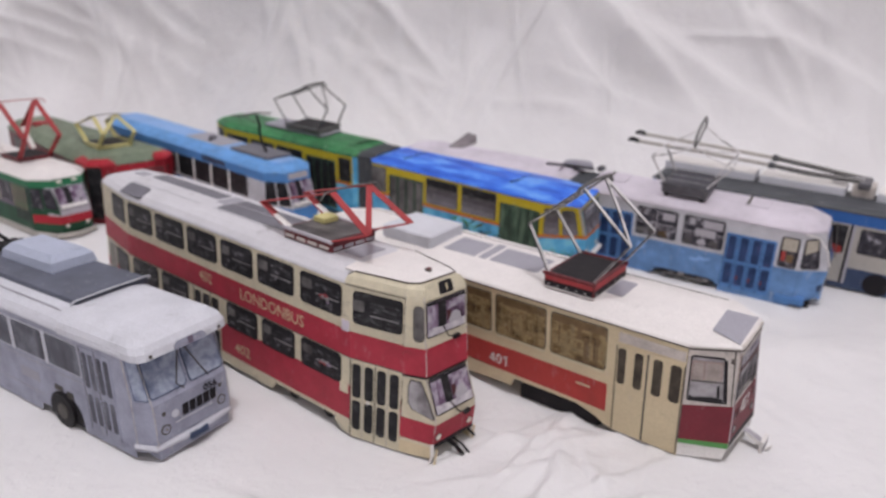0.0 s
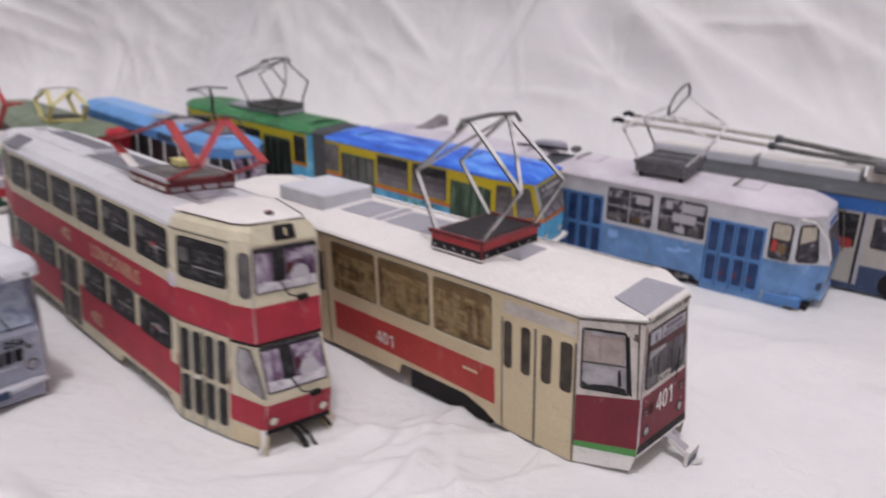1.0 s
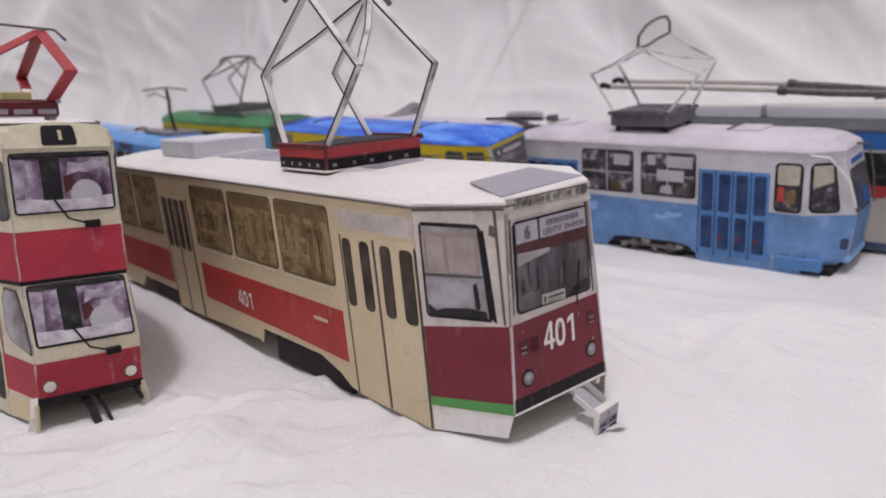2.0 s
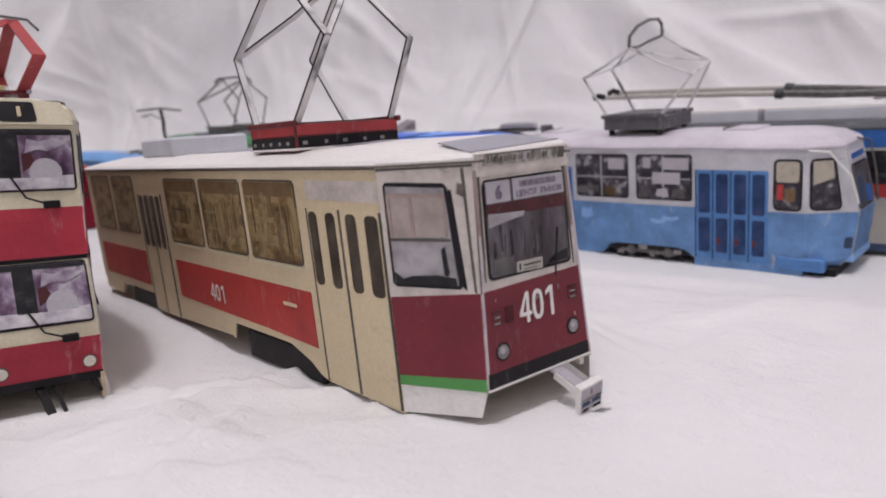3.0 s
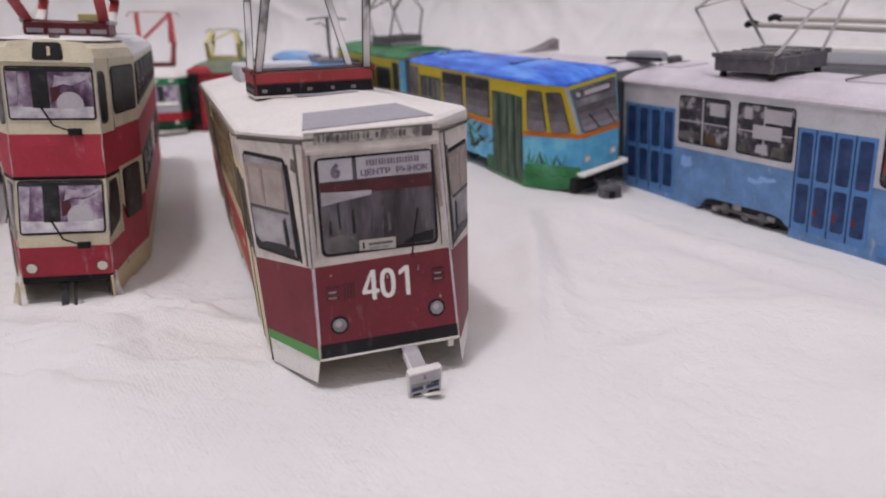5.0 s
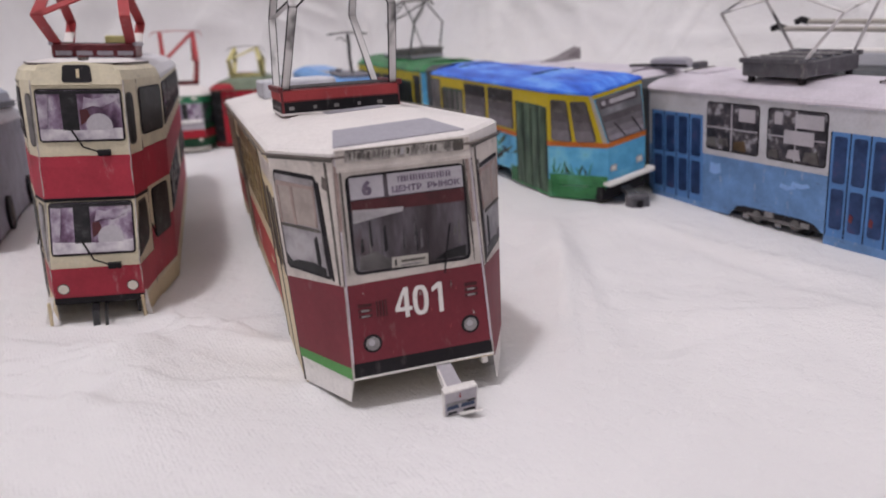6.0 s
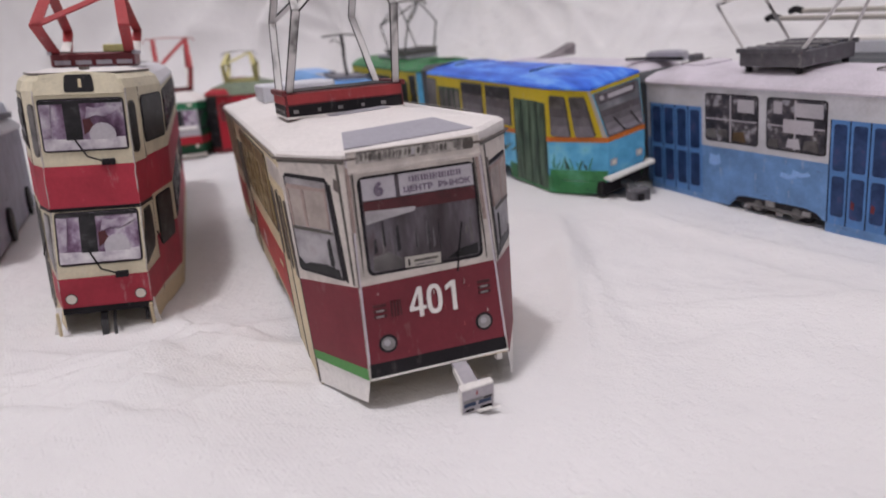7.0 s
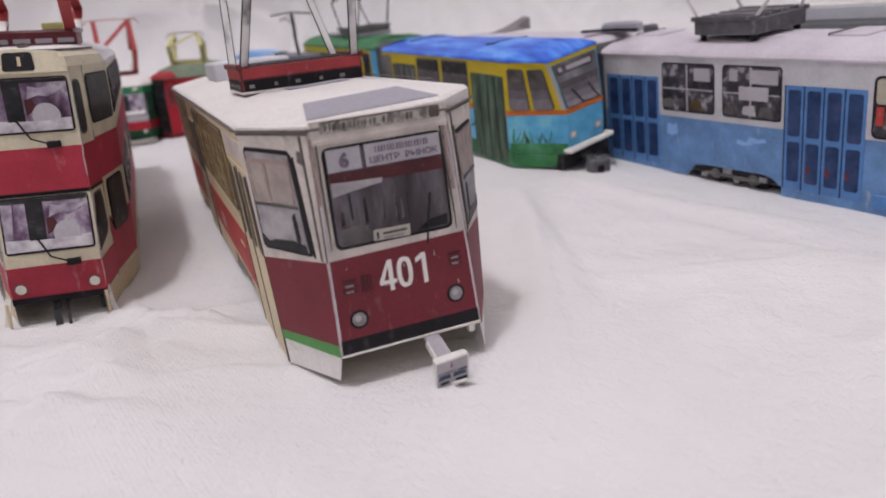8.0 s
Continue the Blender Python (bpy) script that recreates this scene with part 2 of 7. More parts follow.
GREY_DARK = paper("dark_grey_card", (0.13, 0.125, 0.14), 0.35, blot=300.0, wear=1.1)
PAN_PLATE = paper("blue_black_plate", (0.035, 0.045, 0.085), 0.4, 0.28, 0.6, 300.0, wear=0.9)
SMOKE_DIM = paper("dim_grey_ink", (0.105, 0.095, 0.105), 0.4, blot=400.0)
LILAC_MID = printed("mid_lilac_print", [(0.34, (0.16, 0.11, 0.17)), (0.5, (0.33, 0.28, 0.35)), (0.66, (0.50, 0.47, 0.52))], 300.0, detail=5.0)
FOLD = paper("rubbed_fold", (0.50, 0.46, 0.44), 0.4, blot=500.0, wear=1.2)
GRUBBY = paper("grubby_fold", (0.13, 0.105, 0.095), 0.4, blot=500.0, wear=1.2)
PINK_FRAME = paper("pinkish_frame_print", (0.36, 0.27, 0.25), 0.3, blot=300.0, wear=1.0)
SIGN_SHADE = paper("sign_shade_ink", (0.19, 0.175, 0.165), 0.4, blot=400.0)
SIGN_DARK = printed("speckled_sign_print", [(0.34, (0.11, 0.10, 0.095)), (0.46, (0.30, 0.275, 0.26)), (0.60, (0.46, 0.43, 0.40))], 900.0, (1, 1, 0.8))
DUSK_MAROON = paper("dusky_maroon_print", (0.075, 0.014, 0.018), 0.4, blot=300.0)
DASH_PRINT = printed("pale_dash_print", [(0.35, (0.34, 0.30, 0.36)), (0.5, (0.52, 0.49, 0.53)), (0.65, (0.64, 0.62, 0.63))], 300.0)
RED_SPECK = paper("red_ink_speck", (0.34, 0.05, 0.06), 0.4, blot=400.0)


# ---- building helpers (local millimetres; x forward, y to the left, z up) ----
def part(name, bm, material, parent, label="", smooth=False):
    me = bpy.data.meshes.new(name)
    bmesh.ops.scale(bm, vec=(MM, MM, MM), verts=bm.verts)
    bm.normal_update()
    bm.to_mesh(me)
    bm.free()
    if smooth:
        me.polygons.foreach_set("use_smooth", [True] * len(me.polygons))
    me.materials.append(material)
    ob = new(name, me)
    ob.parent = parent
    if label:
        ob["label"] = label
    return ob


def from_faces(verts, faces):
    bm = bmesh.new()
    vs = [bm.verts.new(v) for v in verts]
    for f in faces:
        bm.faces.new([vs[i] for i in f])
    return bm


def box_bm(x0, x1, y0, y1, z0, z1, bevel=0.25):
    bm = bmesh.new()
    bmesh.ops.create_cube(bm, size=1.0, matrix=Matrix.Translation(((x0 + x1) / 2, (y0 + y1) / 2, (z0 + z1) / 2)) @ Matrix.Diagonal((abs(x1 - x0), abs(y1 - y0), abs(z1 - z0), 1)))
    if bevel:
        bmesh.ops.bevel(bm, geom=bm.edges[:], offset=bevel, segments=1, affect="EDGES")
    return bm


def cyl_bm(centre, axis, radius, depth, n=18, r2=None):
    bm = bmesh.new()
    turn = Vector(axis).to_track_quat("Z", "Y").to_matrix().to_4x4()
    bmesh.ops.create_cone(bm, cap_ends=True, segments=n, radius1=radius, radius2=radius if r2 is None else r2, depth=depth, matrix=Matrix.Translation(centre) @ turn)
    return bm


def tube_bm(points, radius, n=6, flat=1.0, bm=None):
    """A bent wire or strip through points; flat below 1 squashes the section into a strip."""
    bm = bm or bmesh.new()
    pts = [Vector(p) for p in points]
    rings = []
    for i, p in enumerate(pts):
        d = (pts[min(i + 1, len(pts) - 1)] - pts[max(i - 1, 0)]).normalized()
        side = d.cross(Vector((0, 0, 1)))
        side = side.normalized() if side.length > 1e-3 else Vector((0, 1, 0))
        up = side.cross(d)
        rings.append([bm.verts.new(p + side * radius * math.cos(2 * math.pi * k / n) + up * radius * flat * math.sin(2 * math.pi * k / n)) for k in range(n)])
    for a, b in zip(rings, rings[1:]):
        for k in range(n):
            bm.faces.new((a[k], a[(k + 1) % n], b[(k + 1) % n], b[k]))
    bm.faces.new(list(reversed(rings[0])))
    bm.faces.new(rings[-1])
    return bm


def strip_bm(points, wide, thick, across):
    """A folded paper strip: a flat bar through points, wide along the direction across."""
    bm = bmesh.new()
    w = Vector(across).normalized() * wide / 2
    rings = []
    pts = [Vector(p) for p in points]
    for i, p in enumerate(pts):
        d = (pts[min(i + 1, len(pts) - 1)] - pts[max(i - 1, 0)]).normalized()
        nrm = d.cross(w).normalized() * thick / 2
        rings.append([bm.verts.new(p + s * w + t * nrm) for s, t in ((-1, -1), (1, -1), (1, 1), (-1, 1))])
    for a, b in zip(rings, rings[1:]):
        for k in range(4):
            bm.faces.new((a[k], a[(k + 1) % 4], b[(k + 1) % 4], b[k]))
    bm.faces.new(list(reversed(rings[0])))
    bm.faces.new(rings[-1])
    return bm


def rounded(u0, v0, u1, v1, r=0.6, n=3):
    out = []
    r = min(r, 0.46 * abs(u1 - u0), 0.46 * abs(v1 - v0))
    for cu, cv, a0 in ((u1 - r, v0 + r, -90), (u1 - r, v1 - r, 0), (u0 + r, v1 - r, 90), (u0 + r, v0 + r, 180)):
        for k in range(n + 1):
            a = radians(a0 + 90 * k / n)
            out.append((cu + r * math.cos(a), cv + r * math.sin(a)))
    return out


def disc(u, v, r, n=16):
    return [(u + r * math.cos(2 * math.pi * k / n), v + r * math.sin(2 * math.pi * k / n)) for k in range(n)]


class Patch:
    """A flat card panel with its own millimetre rulers: u across, v up."""

    def __init__(self, bl, br, tr, tl, u=(0, 1), v=(0, 1)):
        self.c = [Vector(p) for p in (bl, br, tr, tl)]
        self.u, self.v = u, v
        self.n = ((self.c[2] - self.c[0]).cross(self.c[3] - self.c[1])).normalized()
        self.twist = abs((self.c[0] + self.c[2] - self.c[1] - self.c[3]).dot(self.n))

    def at(self, u, v, off=0.0):
        s = (u - self.u[0]) / (self.u[1] - self.u[0])
        t = (v - self.v[0]) / (self.v[1] - self.v[0])
        a, b, c, d = self.c
        return (a * (1 - s) + b * s) * (1 - t) + (d * (1 - s) + c * s) * t + self.n * off

    def bent_bm(self, shape, off):
        """A print that follows a twisted panel, cut into small facets."""
        bm = from_faces([(u, v, 0.0) for u, v in shape], [tuple(range(len(shape)))])
        for axis in (0, 1):
            low, high = min(p[axis] for p in shape), max(p[axis] for p in shape)
            n = int((high - low) / 1.6) + 1
            for k in range(1, n):
                mark = low + (high - low) * k / n
                bmesh.ops.bisect_plane(bm, geom=bm.verts[:] + bm.edges[:] + bm.faces[:], dist=1e-5, plane_co=(mark, 0, 0) if axis == 0 else (0, mark, 0), plane_no=(1, 0, 0) if axis == 0 else (0, 1, 0))
        for f in bm.faces:
            if (f.normal.z < 0) == (self.u[1] > self.u[0]):
                f.normal_flip()
        rim = bmesh.ops.extrude_edge_only(bm, edges=[e for e in bm.edges if e.is_boundary])["geom"]
        low = {q for q in rim if isinstance(q, bmesh.types.BMVert)}
        for q in bm.verts:
            q.co = self.at(q.co.x, q.co.y, 0.0 if q in low else off)
        return bm

    def bm(self, shape, off=0.12):
        if self.twist > 0.4:
            return self.bent_bm(shape, off)
        face = [self.at(u, v, off) for u, v in shape]
        rim = [self.at(u, v, 0.0) for u, v in shape]
        k = len(face)
        area = sum(shape[i][0] * shape[(i + 1) % k][1] - shape[(i + 1) % k][0] * shape[i][1] for i in range(k)) * (1 if self.u[1] > self.u[0] else -1)
        order = list(range(k)) if area > 0 else list(reversed(range(k)))
        return from_faces(face + rim, [order] + [(i + k, (i + 1) % k + k, (i + 1) % k, i) if area > 0 else (i, (i + 1) % k, (i + 1) % k + k, i + k) for i in range(k)])


def text_bm(patch, text, u, v, height, off=0.3, width=None, bold=0.0, gap=1.0):
    """Letters lying on a patch, centred on u, v."""
    cu = bpy.data.curves.new("lettering", "FONT")
    cu.body, cu.size, cu.align_x, cu.align_y, cu.resolution_u = text, 1.0, "CENTER", "CENTER", 3
    cu.offset, cu.space_character = bold, gap
    ob = bpy.data.objects.new("lettering", cu)
    scene.collection.objects.link(ob)
    me = bpy.data.meshes.new_from_object(ob)
    bpy.data.objects.remove(ob)
    bm = bmesh.new()
    bm.from_mesh(me)
    xs = [q.co.x for q in bm.verts]
    ys = [q.co.y for q in bm.verts]
    mx, my = (min(xs) + max(xs)) / 2, (min(ys) + max(ys)) / 2
    k = height / (max(ys) - min(ys))
    kx = k if width is None else width / (max(xs) - min(xs))
    for q in bm.verts:
        q.co = patch.at(u + (q.co.x - mx) * kx, v + (q.co.y - my) * k, off)
    bpy.data.meshes.remove(me)
    return bm


def digits_bm(patch, text, u, v, height, width, stroke, gap, off=0.28):
    """Bold upright digits 0, 1 and 4 cut as flat shapes."""
    bm = bmesh.new()

    def add(shape):
        q = [bm.verts.new(patch.at(a, b, off)) for a, b in shape]
        bm.faces.new(q)

    for ch in text:
        if ch == "0":
            n, cx, cy = 20, u + width / 2, v + height / 2
            ring = [[(cx + (width / 2 - d) * math.copysign(abs(math.cos(a)) ** 0.8, math.cos(a)), cy + (height / 2 - d) * math.copysign(abs(math.sin(a)) ** 0.8, math.sin(a))) for a in (2 * math.pi * k / n for k in range(n))] for d in (0, stroke)]
            for k in range(n):
                add([ring[0][k], ring[0][(k + 1) % n], ring[1][(k + 1) % n], ring[1][k]])
        elif ch == "1":
            add(rect(u + width * 0.5, v, u + width * 0.5 + stroke, v + height))
            add([(u + width * 0.10, v + height * 0.70), (u + width * 0.5, v + height * 0.82), (u + width * 0.5, v + height), (u + width * 0.10, v + height * 0.86)])
        else:
            add(rect(u + width * 0.60, v, u + width * 0.60 + stroke, v + height))
            add(rect(u, v + height * 0.22, u + width * 0.60, v + height * 0.22 + stroke * 0.9))
            add(rect(u + width * 0.60 + stroke, v + height * 0.22, u + width * 1.08, v + height * 0.22 + stroke * 0.9))
            add([(u, v + height * 0.22 + stroke * 0.9), (u + stroke * 1.05, v + height * 0.22 + stroke * 0.9), (u + width * 0.60, v + height * 0.80), (u + width * 0.60, v + height)])
        u += width + gap
    return bm


def offset_ring(ring, d):
    """A convex outline moved in (d > 0) or out (d < 0)."""
    n, out = len(ring), []
    for i in range(n):
        a, b, c = (Vector(ring[(i + k) % n][:2]) for k in (-1, 0, 1))
        d1, d2 = (b - a).normalized(), (c - b).normalized()
        n1, n2 = Vector((-d1.y, d1.x)), Vector((-d2.y, d2.x))
        k = 1 + n1.dot(n2)
        out.append(tuple(b + (n1 + n2) * (d / max(k, 0.25))))
    return out


def loft_bm(levels, cap_top=True, cap_bottom=True):
    """Rings of equal count, each a list of (x, y) with its z, joined by flat panels."""
    n = len(levels[0][1])
    verts = [(x, y, z) for z, ring in levels for x, y in ring]
    faces = []
    for i in range(len(levels) - 1):
        for j in range(n):
            faces.append((i * n + j, i * n + (j + 1) % n, (i + 1) * n + (j + 1) % n, (i + 1) * n + j))
    if cap_bottom:
        faces.append(tuple(reversed(range(n))))
    if cap_top:
        faces.append(tuple(range((len(levels) - 1) * n, len(levels) * n)))
    return from_faces(verts, faces)


def outline(length, width, front, chamfer, rear=None, rear_chamfer=None, dx=0.0, dr=0.0):
    rear = front if rear is None else rear
    rear_chamfer = chamfer if rear_chamfer is None else rear_chamfer
    w, f, r = width / 2, front / 2, rear / 2
    return [(dx, -f), (dx, f), (-chamfer, w), (-length + rear_chamfer, w), (-length + dr, r), (-length + dr, -r), (-length + rear_chamfer, -w), (-chamfer, -w)]


FRONT, LEFT_CORNER, LEFT, REAR_LEFT, REAR, REAR_RIGHT, RIGHT, RIGHT_CORNER = range(8)


class Shell:
    """A folded card body: outline levels from skirt to cornice, and panels, bands and prints upon it."""

    def __init__(self, root, levels, right=RIGHT, left=LEFT):
        self.root, self.levels, self.right, self.left = root, levels, right, left

    def ring(self, z):
        lv = self.levels
        for (z0, r0), (z1, r1) in zip(lv, lv[1:]):
            if z0 <= z <= z1:
                k = 0 if z1 == z0 else (z - z0) / (z1 - z0)
                return [(a[0] * (1 - k) + b[0] * k, a[1] * (1 - k) + b[1] * k) for a, b in zip(r0, r1)]
        return lv[0][1] if z < lv[0][0] else lv[-1][1]

    def body(self, material, name="body"):
        return part(name, loft_bm(self.levels), material, self.root)

    def patch(self, edge, z0, z1, by_x=False):
        a, b = self.ring(z0 + 1e-4), self.ring(z1 - 1e-4)
        i, j = edge, (edge + 1) % len(a)
        bl, br, tr, tl = (*a[i], z0), (*a[j], z0), (*b[j], z1), (*b[i], z1)
        long = math.hypot(a[j][0] - a[i][0], a[j][1] - a[i][1])
        return Patch(bl, br, tr, tl, (a[i][0], a[j][0]) if by_x else (0, long), (z0, z1))

    def side(self, right=True, z0=0.0, z1=60.0):
        r = self.ring(self.levels[-1][0])
        e = self.right if right else self.left
        a, b = r[e], r[(e + 1) % len(r)]
        return Patch((*a, z0), (*b, z0), (*b, z1), (*a, z1), (a[0], b[0]), (z0, z1))

    def band(self, name, z0, z1, material, edges, off=0.1, label=""):
        """A printed band round some of the panels."""
        verts, faces = [], []
        zs = [z0] + [z for z, _ in self.levels if z0 + 0.01 < z < z1 - 0.01] + [z1]
        rings = [offset_ring(self.ring(min(max(z, z0 + 1e-4), z1 - 1e-4)), -off) for z in zs]
        for i in range(len(zs) - 1):
            for e in edges:
                j, k = e, (e + 1) % len(rings[0])
                b = len(verts)
                verts += [(*rings[i][j], zs[i]), (*rings[i][k], zs[i]), (*rings[i + 1][k], zs[i + 1]), (*rings[i + 1][j], zs[i + 1])]
                faces.append((b, b + 1, b + 2, b + 3))
        bm = from_faces(verts, faces)
        bmesh.ops.remove_doubles(bm, verts=bm.verts, dist=0.01)
        return part(name, bm, material, self.root, label)

    def folds(self, material, edges=None, wide=0.16, lift=0.1, label=""):
        """Rubbed paper along the upright folds, one thin uneven strip each."""
        rng = random.Random(len(self.levels))
        for e in range(len(self.levels[0][1])) if edges is None else edges:
            pts = []
            for (z0, r0), (z1, r1) in zip(self.levels, self.levels[1:]):
                for k in (0.0, 0.33, 0.66):
                    x, y = (r0[e][i] * (1 - k) + r1[e][i] * k for i in (0, 1))
                    pts.append((x, y, z0 * (1 - k) + z1 * k))
            pts.append((*self.levels[-1][1][e], self.levels[-1][0]))
            bm = bmesh.new()
            tube_bm([(x + rng.uniform(-0.05, 0.05), y + rng.uniform(-0.05, 0.05), z) for x, y, z in pts], wide + lift, 5, 1.0, bm)
            part("fold", bm, material, self.root, label)

    def roof(self, material, rings, z=None, name="roof", over=0.4, label=""):
        """Card roof: an overlapping lip, then folds (inset, rise) up to a flat crown."""
        z = self.levels[-1][0] if z is None else z
        base = self.ring(z)
        lv = [(z - 0.5, offset_ring(base, -over)), (z + 0.1, offset_ring(base, -over))]
        lv += [(z + up, offset_ring(base, inset)) for inset, up in rings]
        return part(name, loft_bm(lv), material, self.root, label)


def roof_patch(z, x0=-300, x1=50, y0=-30, y1=30):
    return Patch((x0, y0, z), (x1, y0, z), (x1, y1, z), (x0, y1, z), (x0, x1), (y0, y1))


def rect(u0, v0, u1, v1):
    return [(u0, v0), (u1, v0), (u1, v1), (u0, v1)]


def decal(name, patch, shape, material, parent, off=0.14, label=""):
    return part(name, patch.bm(shape, off), material, parent, label)


def vehicle(name, label, category, at, group="paper tram models in rows"):
    x, y, z, yaw, pitch, roll = at
    root = new(name)
    root.empty_display_size = 0.01
    root.matrix_world = pose(x * MM, y * MM, z * MM, roll, pitch, yaw)
    tagged(root, label, category, group)
    return root


def bogie(root, x, half=12.0, wide=9.5, z=2.2, r=3.4):
    b = part("bogie", box_bm(x - half, x + half, -wide, wide, z, z + 4.5, 0.4), INK, root)
    for dx in (-half * 0.6, half * 0.6):
        for sy in (-1, 1):
            w = part("wheel", cyl_bm((x + dx, sy * (wide - 0.7), r), (0, 1, 0), r, 1.6, 16), INK, b)
            w.matrix_parent_inverse = Matrix()
    return b


def window(patch, shape_box, root, material, frame=None, panes=(), pane_mat=None, r=0.8, off=0.14, rim=0.5, name="window"):
    """A printed window: a frame with its glass, and lighter views of the inside in it."""
    u0, v0, u1, v1 = shape_box
    if frame:
        w = decal(name, patch, rounded(u0, v0, u1, v1, r), frame, root, off)
        decal("pane", patch, rounded(u0 + rim, v0 + rim, u1 - rim, v1 - rim, max(r - rim * 0.5, 0.2)), material, w, off + 0.1)
        lift = off + 0.2
    else:
        w = decal(name, patch, rounded(u0, v0, u1, v1, r), material, root, off)
        lift = off + 0.1
    for a, b, c, d in panes:
        decal("pane_view", patch, rounded(u0 + (u1 - u0) * a, v0 + (v1 - v0) * b, u0 + (u1 - u0) * c, v0 + (v1 - v0) * d, 0.3, 2), pane_mat, w, lift)
    return w


def pantograph(root, x0, x1, half, zb, high, knees, zk, top, zt, arm, style, base_mat, top_half=None, bow_mat=None, knee_half=None, base_label="", plate=None, rail=None):
    """Base frame, two pairs of lower arms to the knees, upper arms to the bow."""
    base = part("pantograph", box_bm(x0, x1, -half, half, zb, zb + high, 0.35), base_mat, root, base_label)
    lid = roof_patch(zb + high)
    decal("base_plate", lid, rect(x0 + 1.2, -half + 1.2, x1 - 1.2, half - 1.2), plate or INK, base, 0.15)
    for sy in (-1, 1):
        part("base_rail", box_bm(x0 - 0.4, x1 + 0.4, sy * half - 0.45, sy * half + 0.45, zb + high - 0.5, zb + high + 0.5, 0.15), rail or base_mat, base)
    top_half = half if top_half is None else top_half
    kh = half * 0.8 if knee_half is None else knee_half
    kind, size = style

    def rod(name, pts, mat):
        if kind == "wire":
            part(name, tube_bm(pts, size, 6), mat, base)
        elif kind == "edged":
            # pale strip between dark edges paints the chrome highlight
            r = part(name, strip_bm(pts, size, 0.55, (0, 1, 0)), mat, base)
            for sy in (-1, 1):
                part("dark_edge", tube_bm([(x, y + sy * size * 0.5, z) for x, y, z in pts], 0.19, 5), INK, r)
        else:
            part(name, strip_bm(pts, size, 0.4, (0, 1, 0)), mat, base)

    for kx, bx in zip(knees, (x0 + 1.0, x1 - 1.0)):
        for sy in (-1, 1):
            rod("lower_arm", [(bx, sy * (half - 1.0), zb + high), (kx, sy * kh, zk)], arm)
            rod("upper_arm", [(kx, sy * kh, zk), (top, sy * top_half * 0.72, zt)], arm)
        if kind == "strip" and kx == knees[1]:
            rod("cross_arm", [(kx, -kh, zk), (top, top_half * 0.72, zt)], arm)
        if kind in ("wire", "edged"):
            rod("cross_arm", [(kx, -kh, zk), ((kx + top) / 2, 0, (zk + zt) / 2), (top, top_half * 0.72, zt)], arm)
    bow = [(top, -top_half - 2.0, zt - 1.6), (top, -top_half, zt + 0.4), (top, 0, zt + 0.9), (top, top_half, zt + 0.4), (top, top_half + 2.0, zt - 1.6)]
    part("bow", tube_bm(bow, 0.28 if kind == "strip" else 0.55, 6), bow_mat or arm, base)
    return base


# ---- where the models stand: x, y, z in millimetres, yaw, pitch and roll in degrees ----
STANDS = {
    "tram_401": (85.0, 171.5, 0.5, -38.2, -0.3, 1.5),
    "double_decker": (5.7, 170.8, -3.6, -38.8, 0.8, -2.0),
    "blue_white": (166.4, 279.2, -2.3, -31.7, 1.6, 5.0),
    "yellow_blue": (65.7, 302.4, 1.8, -34.7, 2.0, 3.3),
    "grey_bus": (-66.0, 169.0, 0.0, -33.0, -1.5, 0.0),
    "azure": (-68.0, 349.0, 0.0, -40.0, 1.5, 0.0),
    "green_white": (-180.0, 340.0, -1.0, -36.0, 0.0, 0.0),
    "red_green": (-162.7, 365.5, 2.0, -46.0, 0.0, 0.0),
    "silver_bus": (215.0, 280.0, 0.0, -34.0, 1.0, 2.0),
}
LENGTHS = {"tram_401": 160, "double_decker": 156, "blue_white": 214, "yellow_blue": 236, "grey_bus": 118, "azure": 186, "green_white": 150, "red_green": 150, "silver_bus": 125}


# ---- the cloth: table part, sweep and backdrop in one sheet ----
def cloth_rest(px, py):
    """Height of the sheet where the models weigh it flat."""
    num = np.zeros_like(px)
    den = np.full_like(px, 0.08)
    for key, at in STANDS.items():
        m = pose(at[0] * MM, at[1] * MM, at[2] * MM, at[5], at[4], at[3])
        for s in np.linspace(-4, -LENGTHS[key] + 4, 8):
            for w in (-12, 0, 12):
                q = m @ Vector((s * MM, w * MM, 0))
                k = np.exp(-((px - q.x) ** 2 + (py - q.y) ** 2) / (2 * 0.013**2))
                num += k * (q.z - 0.0002)
                den += k
    return num / den, np.clip((den - 0.08) / 0.45, 0, 1)


def ridge(a, b, p, q, wide, high, lean=0.35):
    """A soft fold along the line from p to q, steeper on one side, over the coordinates a, b."""
    (x0, y0), (x1, y1) = p, q
    dx, dy = x1 - x0, y1 - y0
    ln = math.hypot(dx, dy)
    s = ((a - x0) * dx + (b - y0) * dy) / ln
    t = ((a - x0) * -dy + (b - y0) * dx) / ln
    w = np.where(t > 0, wide * lean, wide)
    ends = 1 / (1 + np.exp(-(s + 0.01) / 0.008)) / (1 + np.exp((s - ln - 0.01) / 0.008))
    return high * np.exp(-((t / w) ** 2)) * ends


def waves(a, b, scale, seed, octaves=3):
    rng = np.random.RandomState(seed)
    out = np.zeros_like(a)
    for o in range(octaves):
        for _ in range(5):
            ang, ph = rng.uniform(0, math.tau), rng.uniform(0, math.tau)
            f = math.tau / scale * (1.9**o) * rng.uniform(0.7, 1.3)
            out += np.sin(f * (a * math.cos(ang) + b * math.sin(ang)) + ph + 1.2 * np.sin(f * 0.6 * (b * math.cos(ang) - a * math.sin(ang)))) / (1.9**o)
    return out / 8


